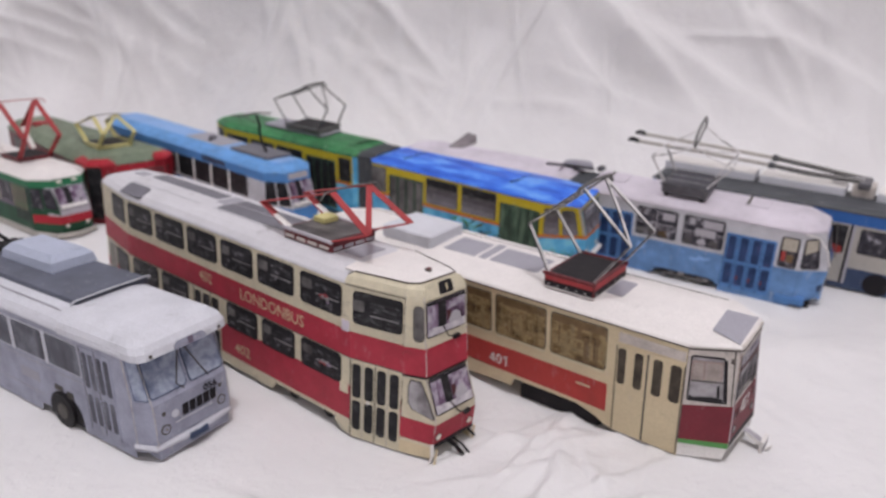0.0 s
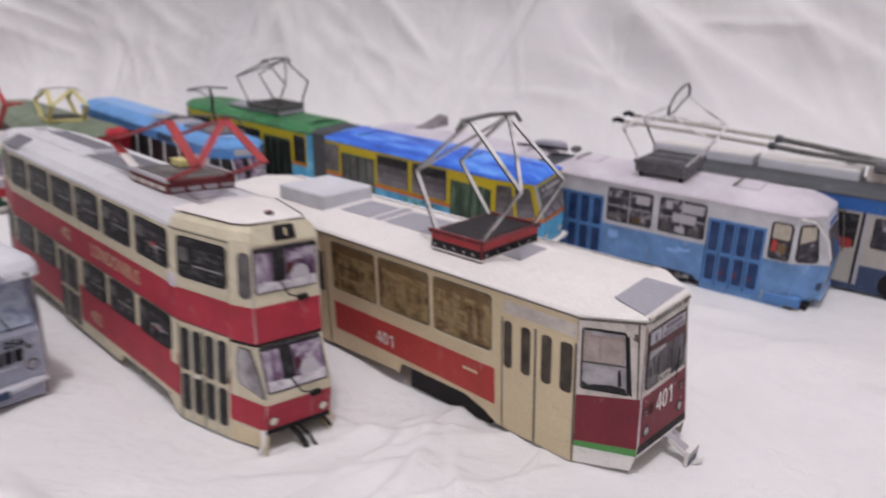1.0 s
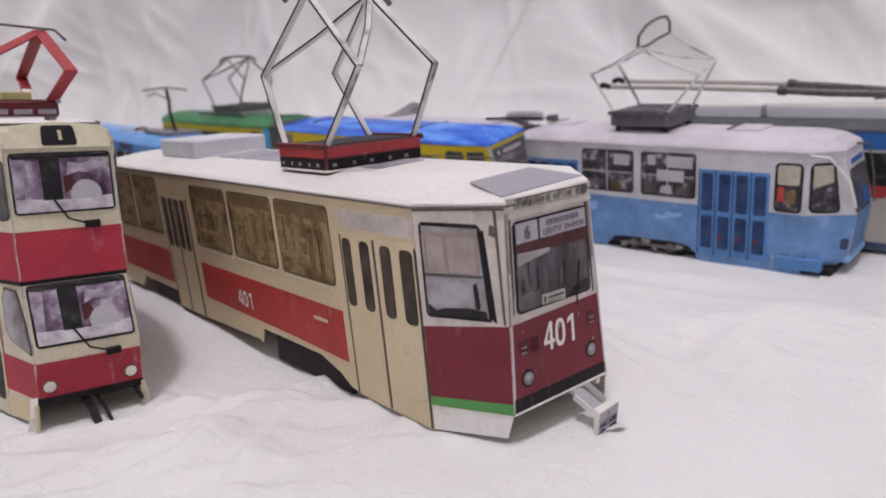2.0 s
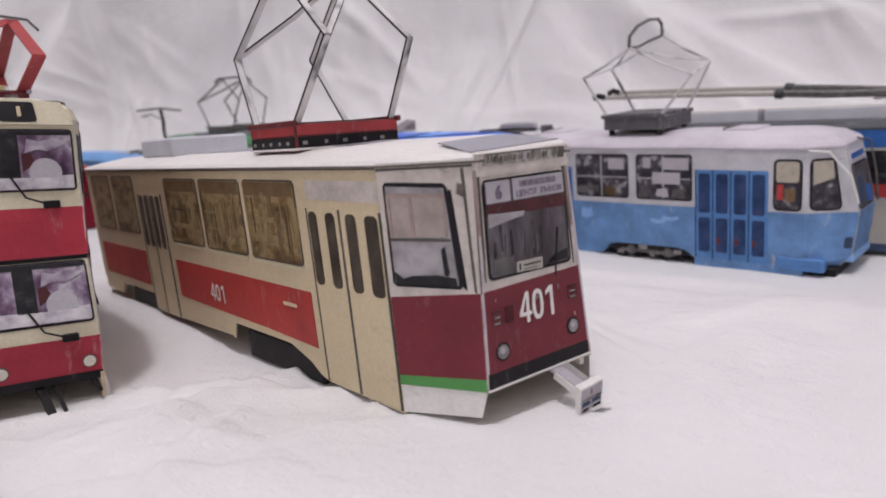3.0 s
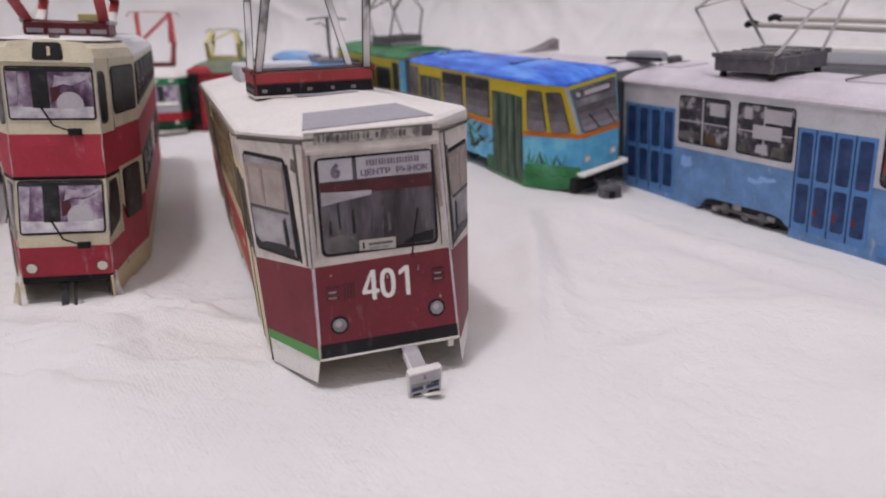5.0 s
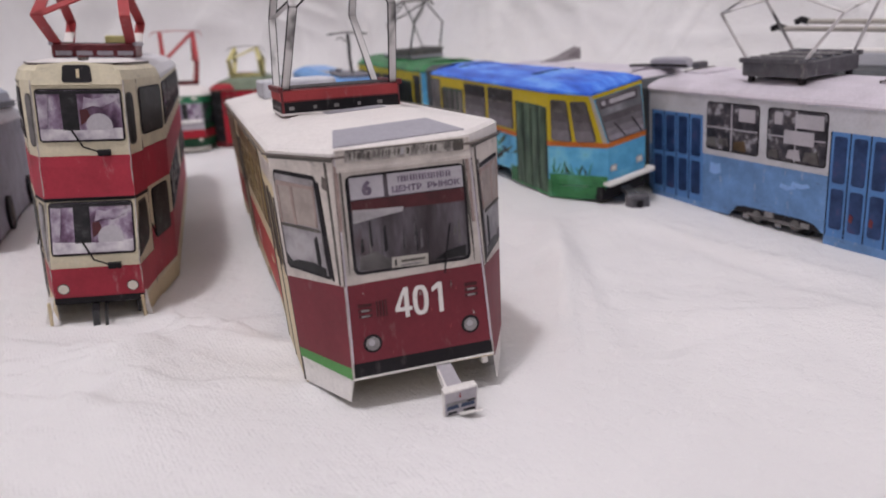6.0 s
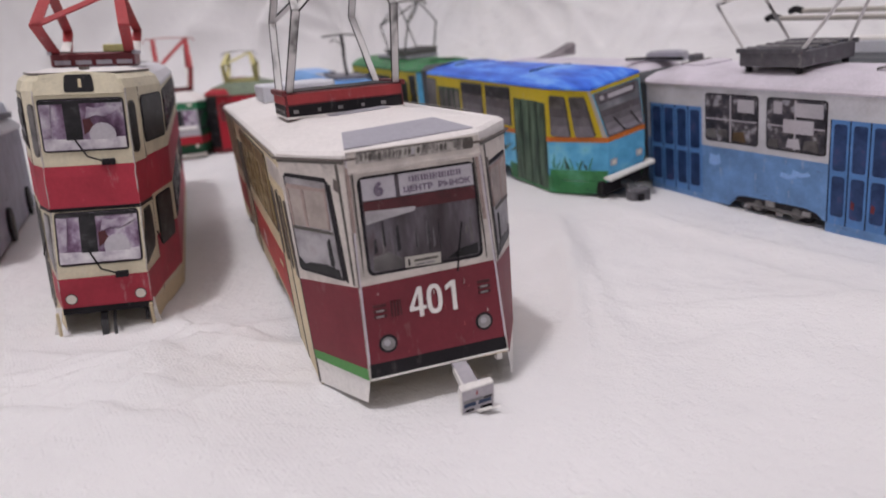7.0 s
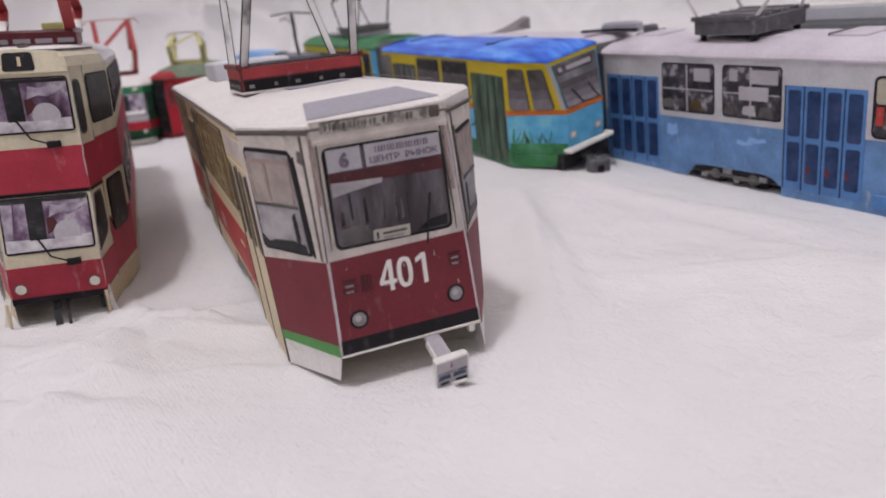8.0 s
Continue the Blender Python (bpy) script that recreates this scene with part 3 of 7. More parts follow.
def build_cloth():
    xs = np.concatenate([np.linspace(-1.2, -0.42, 40)[:-1], np.linspace(-0.42, -0.03, 140)[:-1], np.linspace(-0.03, 0.13, 160)[:-1], np.linspace(0.13, 0.42, 104), np.linspace(0.42, 1.2, 40)[1:]])
    vs = np.concatenate([np.linspace(-0.9, 0.02, 50)[:-1], np.linspace(0.02, 0.11, 37)[:-1], np.linspace(0.11, 0.21, 100)[:-1], np.linspace(0.21, 0.72, 211), np.linspace(0.72, 1.5, 60)[1:]])
    X, V = np.meshgrid(xs, vs)
    k = np.clip((-X - 0.08) / 0.22, 0, 1)
    wall = 0.50 + 0.10 * k * k * (3 - 2 * k)
    rad = 0.10
    start = wall - rad
    arc = rad * math.pi / 2
    a = np.clip((V - start) / rad, 0, math.pi / 2)
    Y = np.where(V < start, V, start + rad * np.sin(a))
    Z = np.where(V < start, 0.0, rad * (1 - np.cos(a))) + np.where(V > start + arc, V - start - arc, 0.0)
    ny, nz = -np.sin(a), np.cos(a)
    flat = np.clip(1 - a / 0.6, 0, 1)
    rest, held = cloth_rest(X, Y)
    lift = rest * flat
    flat = flat * (1 - 0.92 * held)
    # creases on the table
    lift += flat * (0.0026 * waves(X, Y, 0.13, 3) + 0.0013 * waves(X, Y, 0.045, 5, 3) - 0.0004)
    crease = np.zeros_like(X)
    for p, q, w, h in [((-0.005, 0.150), (0.035, 0.185), 0.006, 0.0026), ((-0.02, 0.128), (0.045, 0.172), 0.007, 0.0026), ((0.02, 0.135), (0.06, 0.150), 0.006, 0.0020),
                       ((0.09, 0.215), (0.17, 0.255), 0.010, 0.0026), ((0.105, 0.19), (0.125, 0.225), 0.012, 0.0030), ((-0.055, 0.15), (-0.02, 0.13), 0.008, 0.0022),
                       ((0.14, 0.20), (0.20, 0.24), 0.012, 0.0024), ((0.025, 0.177), (0.055, 0.175), 0.005, 0.0018), ((0.062, 0.272), (0.099, 0.201), 0.010, 0.0028),
                       ((0.02, 0.146), (0.049, 0.166), 0.006, 0.0020), ((0.038, 0.303), (0.09, 0.219), 0.010, 0.0022), ((0.018, 0.167), (0.041, 0.187), 0.005, 0.0022),
                       ((0.006, 0.188), (0.032, 0.185), 0.005, 0.0018), ((0.106, 0.263), (0.131, 0.245), 0.007, 0.0020)]:
        crease += ridge(X, Y, p, q, w * 0.8, h * (1.1 if p[0] < 0.06 else 0.45))
    rng = np.random.RandomState(21)
    for _ in range(90):
        x0, y0, ang, ln = rng.uniform(-0.20, 0.24), rng.uniform(0.10, 0.33), rng.uniform(-1.2, 1.6), rng.uniform(0.02, 0.075)
        crease += ridge(X, Y, (x0, y0), (x0 + ln * math.cos(ang), y0 + ln * math.sin(ang)), rng.uniform(0.0028, 0.007), rng.uniform(0.0005, 0.0014) * (0.75 if x0 < 0.06 else 0.35), rng.uniform(0.3, 0.8))
    lift += flat * (0.0042 * np.tanh(crease / 0.0042) - 0.0008)
    # sharp pinched lines running across the lane between the two red trams
    for line in [((0.009, 0.184), (0.022, 0.1772), (0.0385, 0.1767), (0.051, 0.1798)), ((0.014, 0.159), (0.0252, 0.1614), (0.0335, 0.1698), (0.050, 0.1758)),
                 ((0.0215, 0.1634), (0.0284, 0.1721), (0.038, 0.1835)), ((0.0254, 0.1455), (0.034, 0.1635), (0.0351, 0.1741)), ((0.0431, 0.1502), (0.0418, 0.1638)),
                 ((0.0483, 0.1558), (0.057, 0.1604), (0.0593, 0.1662)), ((0.0115, 0.1716), (0.0306, 0.1836)), ((0.0771, 0.2376), (0.0952, 0.1995)), ((0.0832, 0.2837), (0.1183, 0.2707))]:
        for p, q in zip(line, line[1:]):
            lift += np.clip(1 - a / 0.6, 0, 1) * (1 - 0.5 * held) * ridge(X, Y, p, q, 0.0040, 0.0027, 0.32)
    # the sheet sags beside the red and cream tram
    lift -= ridge(X, Y, (0.0226, 0.1975), (0.0478, 0.1775), 0.016, 0.0030, 1.0)
    # drapes of the backdrop
    hang = np.clip((a - 0.5) / 0.8, 0, 1)
    drape = 0.0040 * waves(X, Z, 0.19, 11) + 0.0010 * waves(X, Z, 0.06, 12, 3)
    drape += ridge(X, Z, (-0.275, 0.20), (-0.262, 0.03), 0.020, 0.012, 0.25)
    for shift in (0.0, 0.105, 0.23, 0.36):
        drape += ridge(X, Z, (-0.36 - shift, 0.070), (-0.215 - shift * 0.9, 0.215), 0.045, 0.022, 0.32)
    drape += ridge(X, Z, (0.100, 0.125), (0.190, 0.020), 0.022, 0.0115, 0.30)
    drape += ridge(X, Z, (0.125, 0.105), (0.285, 0.0), 0.022, 0.0100, 0.30)
    drape += ridge(X, Z, (0.215, 0.100), (0.330, 0.040), 0.020, 0.0080, 0.30)
    drape += ridge(X, Z, (0.165, 0.0955), (0.224, 0.0945), 0.004, 0.0022, 0.4)
    drape += ridge(X, Z, (0.222, 0.096), (0.232, 0.082), 0.004, 0.0020, 0.4)
    drape += ridge(X, Z, (0.035, 0.050), (0.085, 0.048), 0.004, 0.0018, 0.4)
    drape += ridge(X, Z, (0.02, 0.20), (0.10, 0.05), 0.03, 0.006, 0.4)
    drape += ridge(X, Z, (0.108, 0.075), (0.114, 0.015), 0.006, 0.0022, 0.3)
    for _ in range(110):
        x0, z0, ang, ln = rng.uniform(-0.40, 0.34), rng.uniform(0.01, 0.17), rng.uniform(-2.2, -0.2), rng.uniform(0.03, 0.12)
        drape += ridge(X, Z, (x0, z0), (x0 + ln * math.cos(ang), z0 + ln * math.sin(ang)), rng.uniform(0.0026, 0.007), rng.uniform(0.0008, 0.0022), rng.uniform(0.3, 0.8))
    lift = lift + drape * hang
    Y, Z = Y + ny * lift, Z + nz * lift
    h, w = X.shape
    verts = np.stack([X, Y, Z], -1).reshape(-1, 3)
    i = np.arange(h * w).reshape(h, w)
    faces = np.stack([i[:-1, :-1], i[:-1, 1:], i[1:, 1:], i[1:, :-1]], -1).reshape(-1, 4)
    me = bpy.data.meshes.new("cloth")
    me.from_pydata(verts.tolist(), [], faces.tolist())
    me.polygons.foreach_set("use_smooth", [True] * len(me.polygons))
    me.materials.append(COTTON)
    ob = new("cloth_ground", me)
    tagged(ob, "creased white cotton sheet swept up into a draped backdrop", "cloth", kind="structure")
    return ob


def build_bounce_room():
    # unseen pale shell added for bounce; the south wall brightens the fronts
    for name, bx in [("wall_north", (-1.7, 1.7, 1.3, 1.4, -0.9, 1.6)), ("wall_south", (-1.7, 1.7, -1.2, -1.1, -0.9, 1.6)), ("wall_west", (-1.8, -1.7, -1.2, 1.4, -0.9, 1.6)),
                     ("wall_east", (1.7, 1.8, -1.2, 1.4, -0.9, 1.6)), ("ceiling", (-1.8, 1.8, -1.2, 1.4, 1.6, 1.7)), ("floor", (-1.8, 1.8, -1.2, 1.4, -1.0, -0.9))]:
        ob = part(name, box_bm(*[v * 1000 for v in bx], 0), BOUNCE_PALE, None)
        tagged(ob, "unseen pale room surface added to bounce light", "wall", kind="structure")


build_cloth()
build_bounce_room()


# ---- tram 401: cream and red, angled cab, wire pantograph ----
def build_tram_401():
    root = vehicle("paper_tram", "cream and red paper tram model, maroon front, white roof, on cloth", "model tram", STANDS["tram_401"])
    L = 160
    def ring(dx, w, k):
        # the nose is glued slightly askew, and the card sides lean out towards the roof
        return [(dx, -10.0 + 0.03 * k), (1.6 - 0.21 * k, 9.95 - 0.14 * k), (-8.6 - 0.06 * k, w - 0.06 * k), (-L + 10, w), (-L, 9.5), (-L, -9.5), (-L + 10, -w), (-11.0, -w)]

    lv = [(4.5 + 30.5 * k / 10, ring(0.7 - 0.07 * k, 15.29 + 0.128 * k, k)) for k in range(11)]
    sh = Shell(root, lv)
    sh.body(CREAM)
    cover = sh.roof(ROOF_WHITE, [(0.3, 0.6), (9.0, 1.95)], over=0.3)
    for v in cover.data.vertices:
        # the roof card is glued on with a slight tilt
        if v.co.z > 34.7 * MM:
            v.co.z += 0.25 * MM + 0.036 * v.co.y
    R = Patch((-150, -15.1, 0), (-11, -15.1, 0), (-11, -17.62, 60), (-150, -17.62, 60), (-150, -11), (0, 60))
    LFT = Patch((-8.6, 15.1, 0), (-150, 15.1, 0), (-150, 17.62, 60), (-8.6, 17.62, 60), (-8.6, -150), (0, 60))
    # skirts with the cut-outs over the bogies
    for name, pts in [("skirt", [(-33.0, 0.8), (-30.6, 0.2), (-11.0, 0.0), (-11.0, 4.8), (-47.0, 6.0), (-36.0, 2.6)]), ("skirt", [(-103, 0.6), (-66.5, 1.6), (-65.6, 1.2), (-64.2, 4.4), (-63.0, 5.0), (-103, 5.0)]),
                      ("skirt", [(-149, 1.6), (-136.0, 1.2), (-133, 4.4), (-133, 5), (-149, 5)])]:
        part(name, Patch(R.at(-160, 0, -0.35), R.at(0, 0, -0.35), R.at(0, 60, -0.35), R.at(-160, 60, -0.35), (-160, 0), (0, 60)).bm(pts, 0.36), CREAM, root)
    part("skirt", LFT.bm([(-149, 0.6), (-60, 0.6), (-58, 4.6), (-35, 4.6), (-33, 0.5), (-11.6, 0.3), (-11.6, 5), (-149, 5)], 0.05), CREAM, root)
    for x in (-49, -118):
        bg = bogie(root, x, 13.5, 12.8, 0.6, 3.0)
        # black box added to fill the cut-out with the underbody shade
        part("bogie_skirt", box_bm(x - 13.8, x + 13.8, -13.6, 13.6, -2.4 if x > -60 else -0.6, 3.4, 0.4), INK, bg, "black box standing in for the shade under the body")
    # red stripe, numbers
    stripe = decal("stripe", R, [(-91.0, 6.4), (-50, 5.9), (-32.8, 5.4), (-32.8, 14.7), (-91.0, 14.7)], RED, root, 0.10)
    part("number", digits_bm(R, "401", -73.4, 8.1, 3.5, 2.1, 0.55, 0.35, 0.25), WHITE, stripe, "white painted number 401")
    decal("stripe", R, rect(-146, 6.4, -110.4, 14.9), RED, root, 0.10)
    decal("stripe", LFT, rect(-146, 5.6, -14, 14.4), RED, root, 0.10)
    part("lettering", R.bm(rect(-42.5, 11.4, -38, 12.0), 0.2), CREAM, stripe)
    # windows
    for a, b in ((-51.7, -33.6), (-71.4, -53.2), (-90.6, -72.8)):
        w = window(R, (a, 18.8, b, 32.6), root, BROWN_WIN, SEAM, r=1.0, rim=0.3)
        decal("sill", R, rect(a + 0.4, 18.1, b - 0.4, 18.6), CREAM_PALE, w, 0.2)
        view = random.Random(int(-a))
        decal("view_print", R, rect(a + 0.5, 29.9, b - 0.5, 32.2), BROWN_MID, w, 0.3)
        x = a + 0.7
        while x < b - 1.0:
            wide = view.uniform(0.12, 0.5) if view.random() < 0.8 else view.uniform(0.7, 1.5)
            foot, top = view.uniform(19.4, 24.0), view.uniform(25.0, 30.6)
            decal("view_print", R, [(x, foot), (x + wide, foot + view.uniform(-0.3, 0.3)), (x + wide + view.uniform(-0.2, 0.2), top), (x + view.uniform(-0.2, 0.2), top)], view.choice((BROWN_PALE, BROWN_DARK, BROWN_MID, BROWN_PALE)), w, 0.34)
            x += wide + view.uniform(0.25, 1.0)
        for z in (22.4, 25.6):
            u, ln = view.uniform(a + 0.8, a + 4), view.uniform(6, 11)
            decal("view_print", R, rect(u, z + view.uniform(-0.6, 0.6), u + ln, z + view.uniform(0.75, 0.95)), view.choice((BROWN_DARK, BROWN_PALE)), w, 0.38)
    for a, b in ((-128, -111.5), (-146, -130)):
        window(R, (a, 19.0, b, 33.0), root, BROWN_WIN, SEAM, r=1.0, rim=0.3)
    for k in range(6):
        window(LFT, (-147 + 22 * k, 18.8, -127 + 22 * k, 32.6), root, BROWN_WIN, SEAM, r=1.0, rim=0.3)
    # doors: leaves with slim windows and dark joints
    for a, b, wins in ((-30.5, -21.5, ((-30.0, -27.7), (-25.2, -22.7))), (-21.3, -11.4, ((-19.8, -17.2), (-15.0, -12.0)))):
        d = decal("door", R, rect(a, 0.4, b, 28.6), CREAM, root, 0.16)
        for p, q in wins:
            decal("pane", R, rounded(p, 16.5, q, 27.9, 0.9), DOOR_GLASS, d, 0.26)
        for e in (a, b):
            decal("joint", R, rect(e - 0.14, 0.4, e + 0.14, 28.4), SEAM, d, 0.26)
    for a, b in ((-108.8, -101.5), (-101.3, -93.8)):
        d = decal("door", R, rect(a, 0.8, b, 29.0), CREAM, root, 0.16)
        for p in (a + 0.7, a + 4.1):
            decal("pane", R, rounded(p, 16.6, p + 2.4, 28.6, 0.8), DOOR_GLASS, d, 0.26)
        for e in (a, b):
            decal("joint", R, rect(e - 0.12, 0.8, e + 0.12, 29), SEAM, d, 0.26)
    decal("panel", R, rect(-30.2, 29.7, -11.4, 32.6), GREY_FRAME, root, 0.12)
    decal("edge_line", R, rect(-149, 34.1, -11.4, 34.4), SEAM, root, 0.12)
    # angled corner panels of the cab
    for edge in (RIGHT_CORNER, LEFT_CORNER):
        C = sh.patch(edge, 4.5, 35.0)
        wide = C.u[1]
        near = edge == RIGHT_CORNER

        def put(shape):
            """Shapes are drawn for the door side; the other corner is its mirror image."""
            return shape if near else [(wide - u, v) for u, v in reversed(shape)]

        low = Patch(C.at(0, 0.4), C.at(wide, 0.7), C.at(wide, 4.6), C.at(0, 4.6), (0, wide), (0, 4.6))
        part("skirt", low.bm(put([(0, 0), (wide - 1.1, 0.2), (wide, 4.6), (0, 4.6)]), 0.06), WHITE, root)
        if near:
            decal("stripe", C, [(0, 4.5), (wide, 4.5), (wide, 6.2), (0, 5.9)], GREEN_LINE, root, 0.24)
        decal("lower_panel", C, put([(0, 5.9 if near else 4.5), (wide, 6.2 if near else 4.5), (wide, 17.7), (0, 17.0)]), MAROON, root, 0.24)
        up = decal("upper_panel", C, put([(0, 17.0), (wide, 17.7), (wide, 34.9), (0, 34.9)]), GREY_FRAME, root, 0.28)
        a, b, t = (0.7, wide - 2.2, wide - 3.4) if near else (0.8, wide - 1.3, wide - 1.5)
        high = 0.7 if near else 0.0
        w = decal("window", C, put([(a + 0.5, 18.5), (b - 0.4, 18.2), (b, 18.7), (t, 30.7 + high), (t - 0.5, 31.3 + high), (a + 0.4, 31.7 + high), (a, 31.2 + high), (a, 19.0)]), INK, root, 0.36)
        decal("pane", C, put([(a + 0.4, 19.0), (b - 0.6, 18.7), (t - 0.45, 30.7 + high), (a + 0.4, 31.2 + high)]), CAB_GLASS, w, 0.46)
        m = a + 0.42 * (t - a)
        for u0, u1 in ((a + 0.9, m - 0.25), (m + 0.35, t - 0.7)):
            decal("blind_print", C, put([(u0, 25.2), (u1, 25.1), (u1 - 0.05, 30.3), (u0, 30.5)]), BLIND, w, 0.54)
        for u0, u1 in ((a + 0.45, a + 0.85), (m - 0.2, m + 0.3), (t - 0.6, t - 0.35)):
            decal("frame_print", C, put([(u0, 25.1), (u1, 25.1), (u1 - 0.1, 30.8), (u0 - 0.1, 30.8)]), PINK_FRAME, w, 0.57)
        decal("frame_print", C, put([(a + 0.6, 30.4), (t - 0.6, 30.2), (t - 0.6, 30.6), (a + 0.6, 31.0)]), PINK_FRAME, w, 0.59)
        decal("mullion", C, put([(a + 0.4, 24.7), (b - 1.2, 24.5), (b - 1.25, 24.85), (a + 0.4, 25.05)]), SEAM, w, 0.61)
        decal("mirror_print", C, put([(b - 2.4, 20.2), (b - 1.9, 19.9), (b - 1.7, 20.6), (b - 2.1, 23.9), (b - 2.6, 23.5)]), BLACK_WIN, w, 0.6)
        decal("dashboard", C, put([(a + 0.5, 18.95), (b - 0.7, 18.7), (b - 0.9, 19.7), (b - 3.4, 20.1), (a + 3.0, 20.0), (a + 1.6, 19.6), (a + 0.5, 20.6)]), BLACK_WIN, w, 0.56)
        decal("pillar", C, put([(b + 0.05, 18.4), (b + 0.5, 18.1), (t + 0.45, 31.2), (t - 0.1, 31.0)]), INK, up, 0.44)
        decal("pillar", C, put([(wide - 0.75, 17.9), (wide - 0.45, 17.8), (wide - 1.1, 33.8), (wide - 1.5, 33.8)]), SEAM, up, 0.4)
        decal("edge_line", C, rect(0, 33.9, wide, 34.25), SEAM, up, 0.42)
        decal("fold_mark", C, put([(wide - 2.2, 30.6), (wide - 1.3, 30.2), (wide - 1.2, 31.6), (wide - 2.0, 32.0)]), GRUBBY, up, 0.46)
    # front
    F = Patch((0.7, -10, 4.5), (1.6, 9.95, 4.5), (-0.5, 9.95, 35.0), (0.0, -10, 35.0), (0, 19.97), (4.5, 35.0))
    G = sh.patch(FRONT, 4.5, 35.0)
    fw = G.u[1]
    decal("bumper_band", G, [(0, 4.5), (fw, 4.9), (fw, 6.9), (0, 6.7)], INK, root, 0.12)
    low = decal("lower_panel", G, [(0, 6.7), (fw, 6.9), (fw, 18.1), (0, 17.7)], MAROON, root, 0.12)
    up = decal("upper_panel", G, [(0, 17.7), (fw, 18.1), (fw, 34.9), (0, 34.9)], GREY_FRAME, root, 0.12)
    scr = window(F, (1.45, 18.9, 17.7, 32.0), root, DARK_SCREEN, INK, r=0.9, rim=0.42, off=0.2, name="windscreen")
    decal("destination_board", F, rect(1.95, 28.9, 6.35, 31.7), SIGN_GREY, scr, 0.42)
    board = decal("destination_board", F, rect(6.95, 28.9, 17.2, 31.7), SIGN_GREY, scr, 0.42)
    part("number", text_bm(F, "6", 4.1, 30.25, 2.0, 0.52, None, 0.07), LILAC_INK, scr)
    part("lettering", text_bm(F, "\u0426\u0415\u041d\u0422\u0420  \u0420\u042b\u041d\u041e\u041a", 12.1, 29.6, 1.0, 0.52, 9.4, 0.04), LILAC_INK, board)
    for k in range(18):
        u = 8.3 + k * 0.41
        part("lettering", F.bm(rect(u, 30.5, u + (0.24 if k % 3 else 0.16), 31.3), 0.5), LILAC_INK, board)
    decal("view_print", F, [(2.2, 19.6), (6.0, 19.4), (6.6, 20.4), (4.6, 21.8), (2.4, 21.4)], SMOKE_WIN, scr, 0.4)
    decal("view_print", F, [(12.4, 19.5), (16.9, 19.5), (17.0, 21.0), (14.4, 20.6)], BLACK_WIN, scr, 0.4)
    decal("sun_strip", F, [(1.9, 27.2), (17.25, 27.0), (17.25, 28.75), (1.9, 28.75)], DUSK_MAROON, scr, 0.42)
    decal("reflection_print", F, [(2.0, 25.8), (4.6, 26.2), (8.6, 26.7), (8.8, 27.3), (5.4, 27.4), (2.0, 27.6)], CAB_GLASS, scr, 0.44)
    rng = random.Random(23)
    for k in range(16):
        u, z0 = rng.uniform(2.4, 16.4), rng.uniform(20.4, 22.6)
        wd, z1 = rng.uniform(0.15, 0.55), rng.uniform(23.6, 26.4)
        decal("reflection_print", F, [(u, z0), (u + wd, z0 + 0.3), (u + wd - 0.1, z1), (u + 0.1, z1 - 0.4)], rng.choice((SMOKE_DIM, SMOKE_DIM, SMOKE_WIN, BLACK_WIN)), scr, 0.4)
    tag = decal("route_card", F, [(6.5, 19.3), (11.5, 19.1), (11.6, 20.6), (6.6, 20.7)], BEIGE, scr, 0.42)
    part("lettering", F.bm(rect(7.8, 19.9, 11.1, 20.2), 0.5), SEAM, tag)
    part("lettering", F.bm(rect(7.8, 19.4, 10.6, 19.6), 0.5), LAMP_GREY, tag)
    part("lettering", F.bm(rect(6.95, 19.5, 7.2, 20.4), 0.5), INK, tag)
    part("wiper", tube_bm([F.at(13.6, 17.6, 0.7), F.at(14.1, 20.6, 0.7), F.at(14.9, 24.2, 0.6)], 0.13, 5), INK, root)
    # sign box over the windscreen: a rounded bar below, a sloping printed face above
    profile = ((32.5, -0.2), (32.5, 0.35), (33.0, 0.75), (33.7, 0.55), (35.35, 0.95), (35.35, -0.2))
    pts = [G.at(u, z, o) for u in (0.2, fw - 0.2) for z, o in profile]
    k = len(profile)
    sign = part("sign_box", from_faces(pts, [tuple(reversed(range(k))), tuple(range(k, 2 * k))] + [(i, (i + 1) % k, (i + 1) % k + k, i + k) for i in range(k)]), GREY_FRAME, root)
    S = Patch(G.at(0.2, 33.7, 0.57), G.at(fw - 0.2, 33.7, 0.57), G.at(fw - 0.2, 35.35, 0.97), G.at(0.2, 35.35, 0.97), (0, 19.4), (33.7, 35.35))
    decal("sign_face", S, rounded(1.2, 33.75, 18.5, 35.25, 0.3), SEAM, sign, 0.06)
    decal("sign_face", S, [(1.2, 33.75), (16.9, 33.75), (17.0, 35.08), (1.2, 35.08)], SIGN_DARK, sign, 0.12)
    rng = random.Random(4)
    u = 1.8
    while u < 17.2:
        wd = rng.uniform(0.18, 0.45)
        part("lettering", S.bm([(u, 34.1), (u + wd, 34.1), (u + wd + 0.08, 34.9), (u + 0.08, 34.9)], 0.18), (SEAM, SIGN_SHADE, SIGN_SHADE, SIGN_GREY)[rng.randrange(4)], sign)
        u += wd + rng.uniform(0.15, 0.5) + (0.9 if rng.random() < 0.12 else 0.0)
    for e in (0.12, fw - 0.12):
        decal("edge_line", G, rect(e - 0.09, 6.9, e + 0.09, 34.4), LILAC_ROOF, up, 0.3)
    for e, z in ((0.75, 19.0), (fw - 1.2, 18.6)):
        decal("crease_line", G, [(e, z), (e + 0.16, z + 4.0), (e + 0.1, 33.2), (e - 0.1, 33.2), (e - 0.12, z + 6.0)], SEAM, up, 0.3)
    decal("edge_line", G, [(0, 4.4), (fw, 4.8), (fw, 5.05), (0, 4.65)], WHITE, root, 0.3)
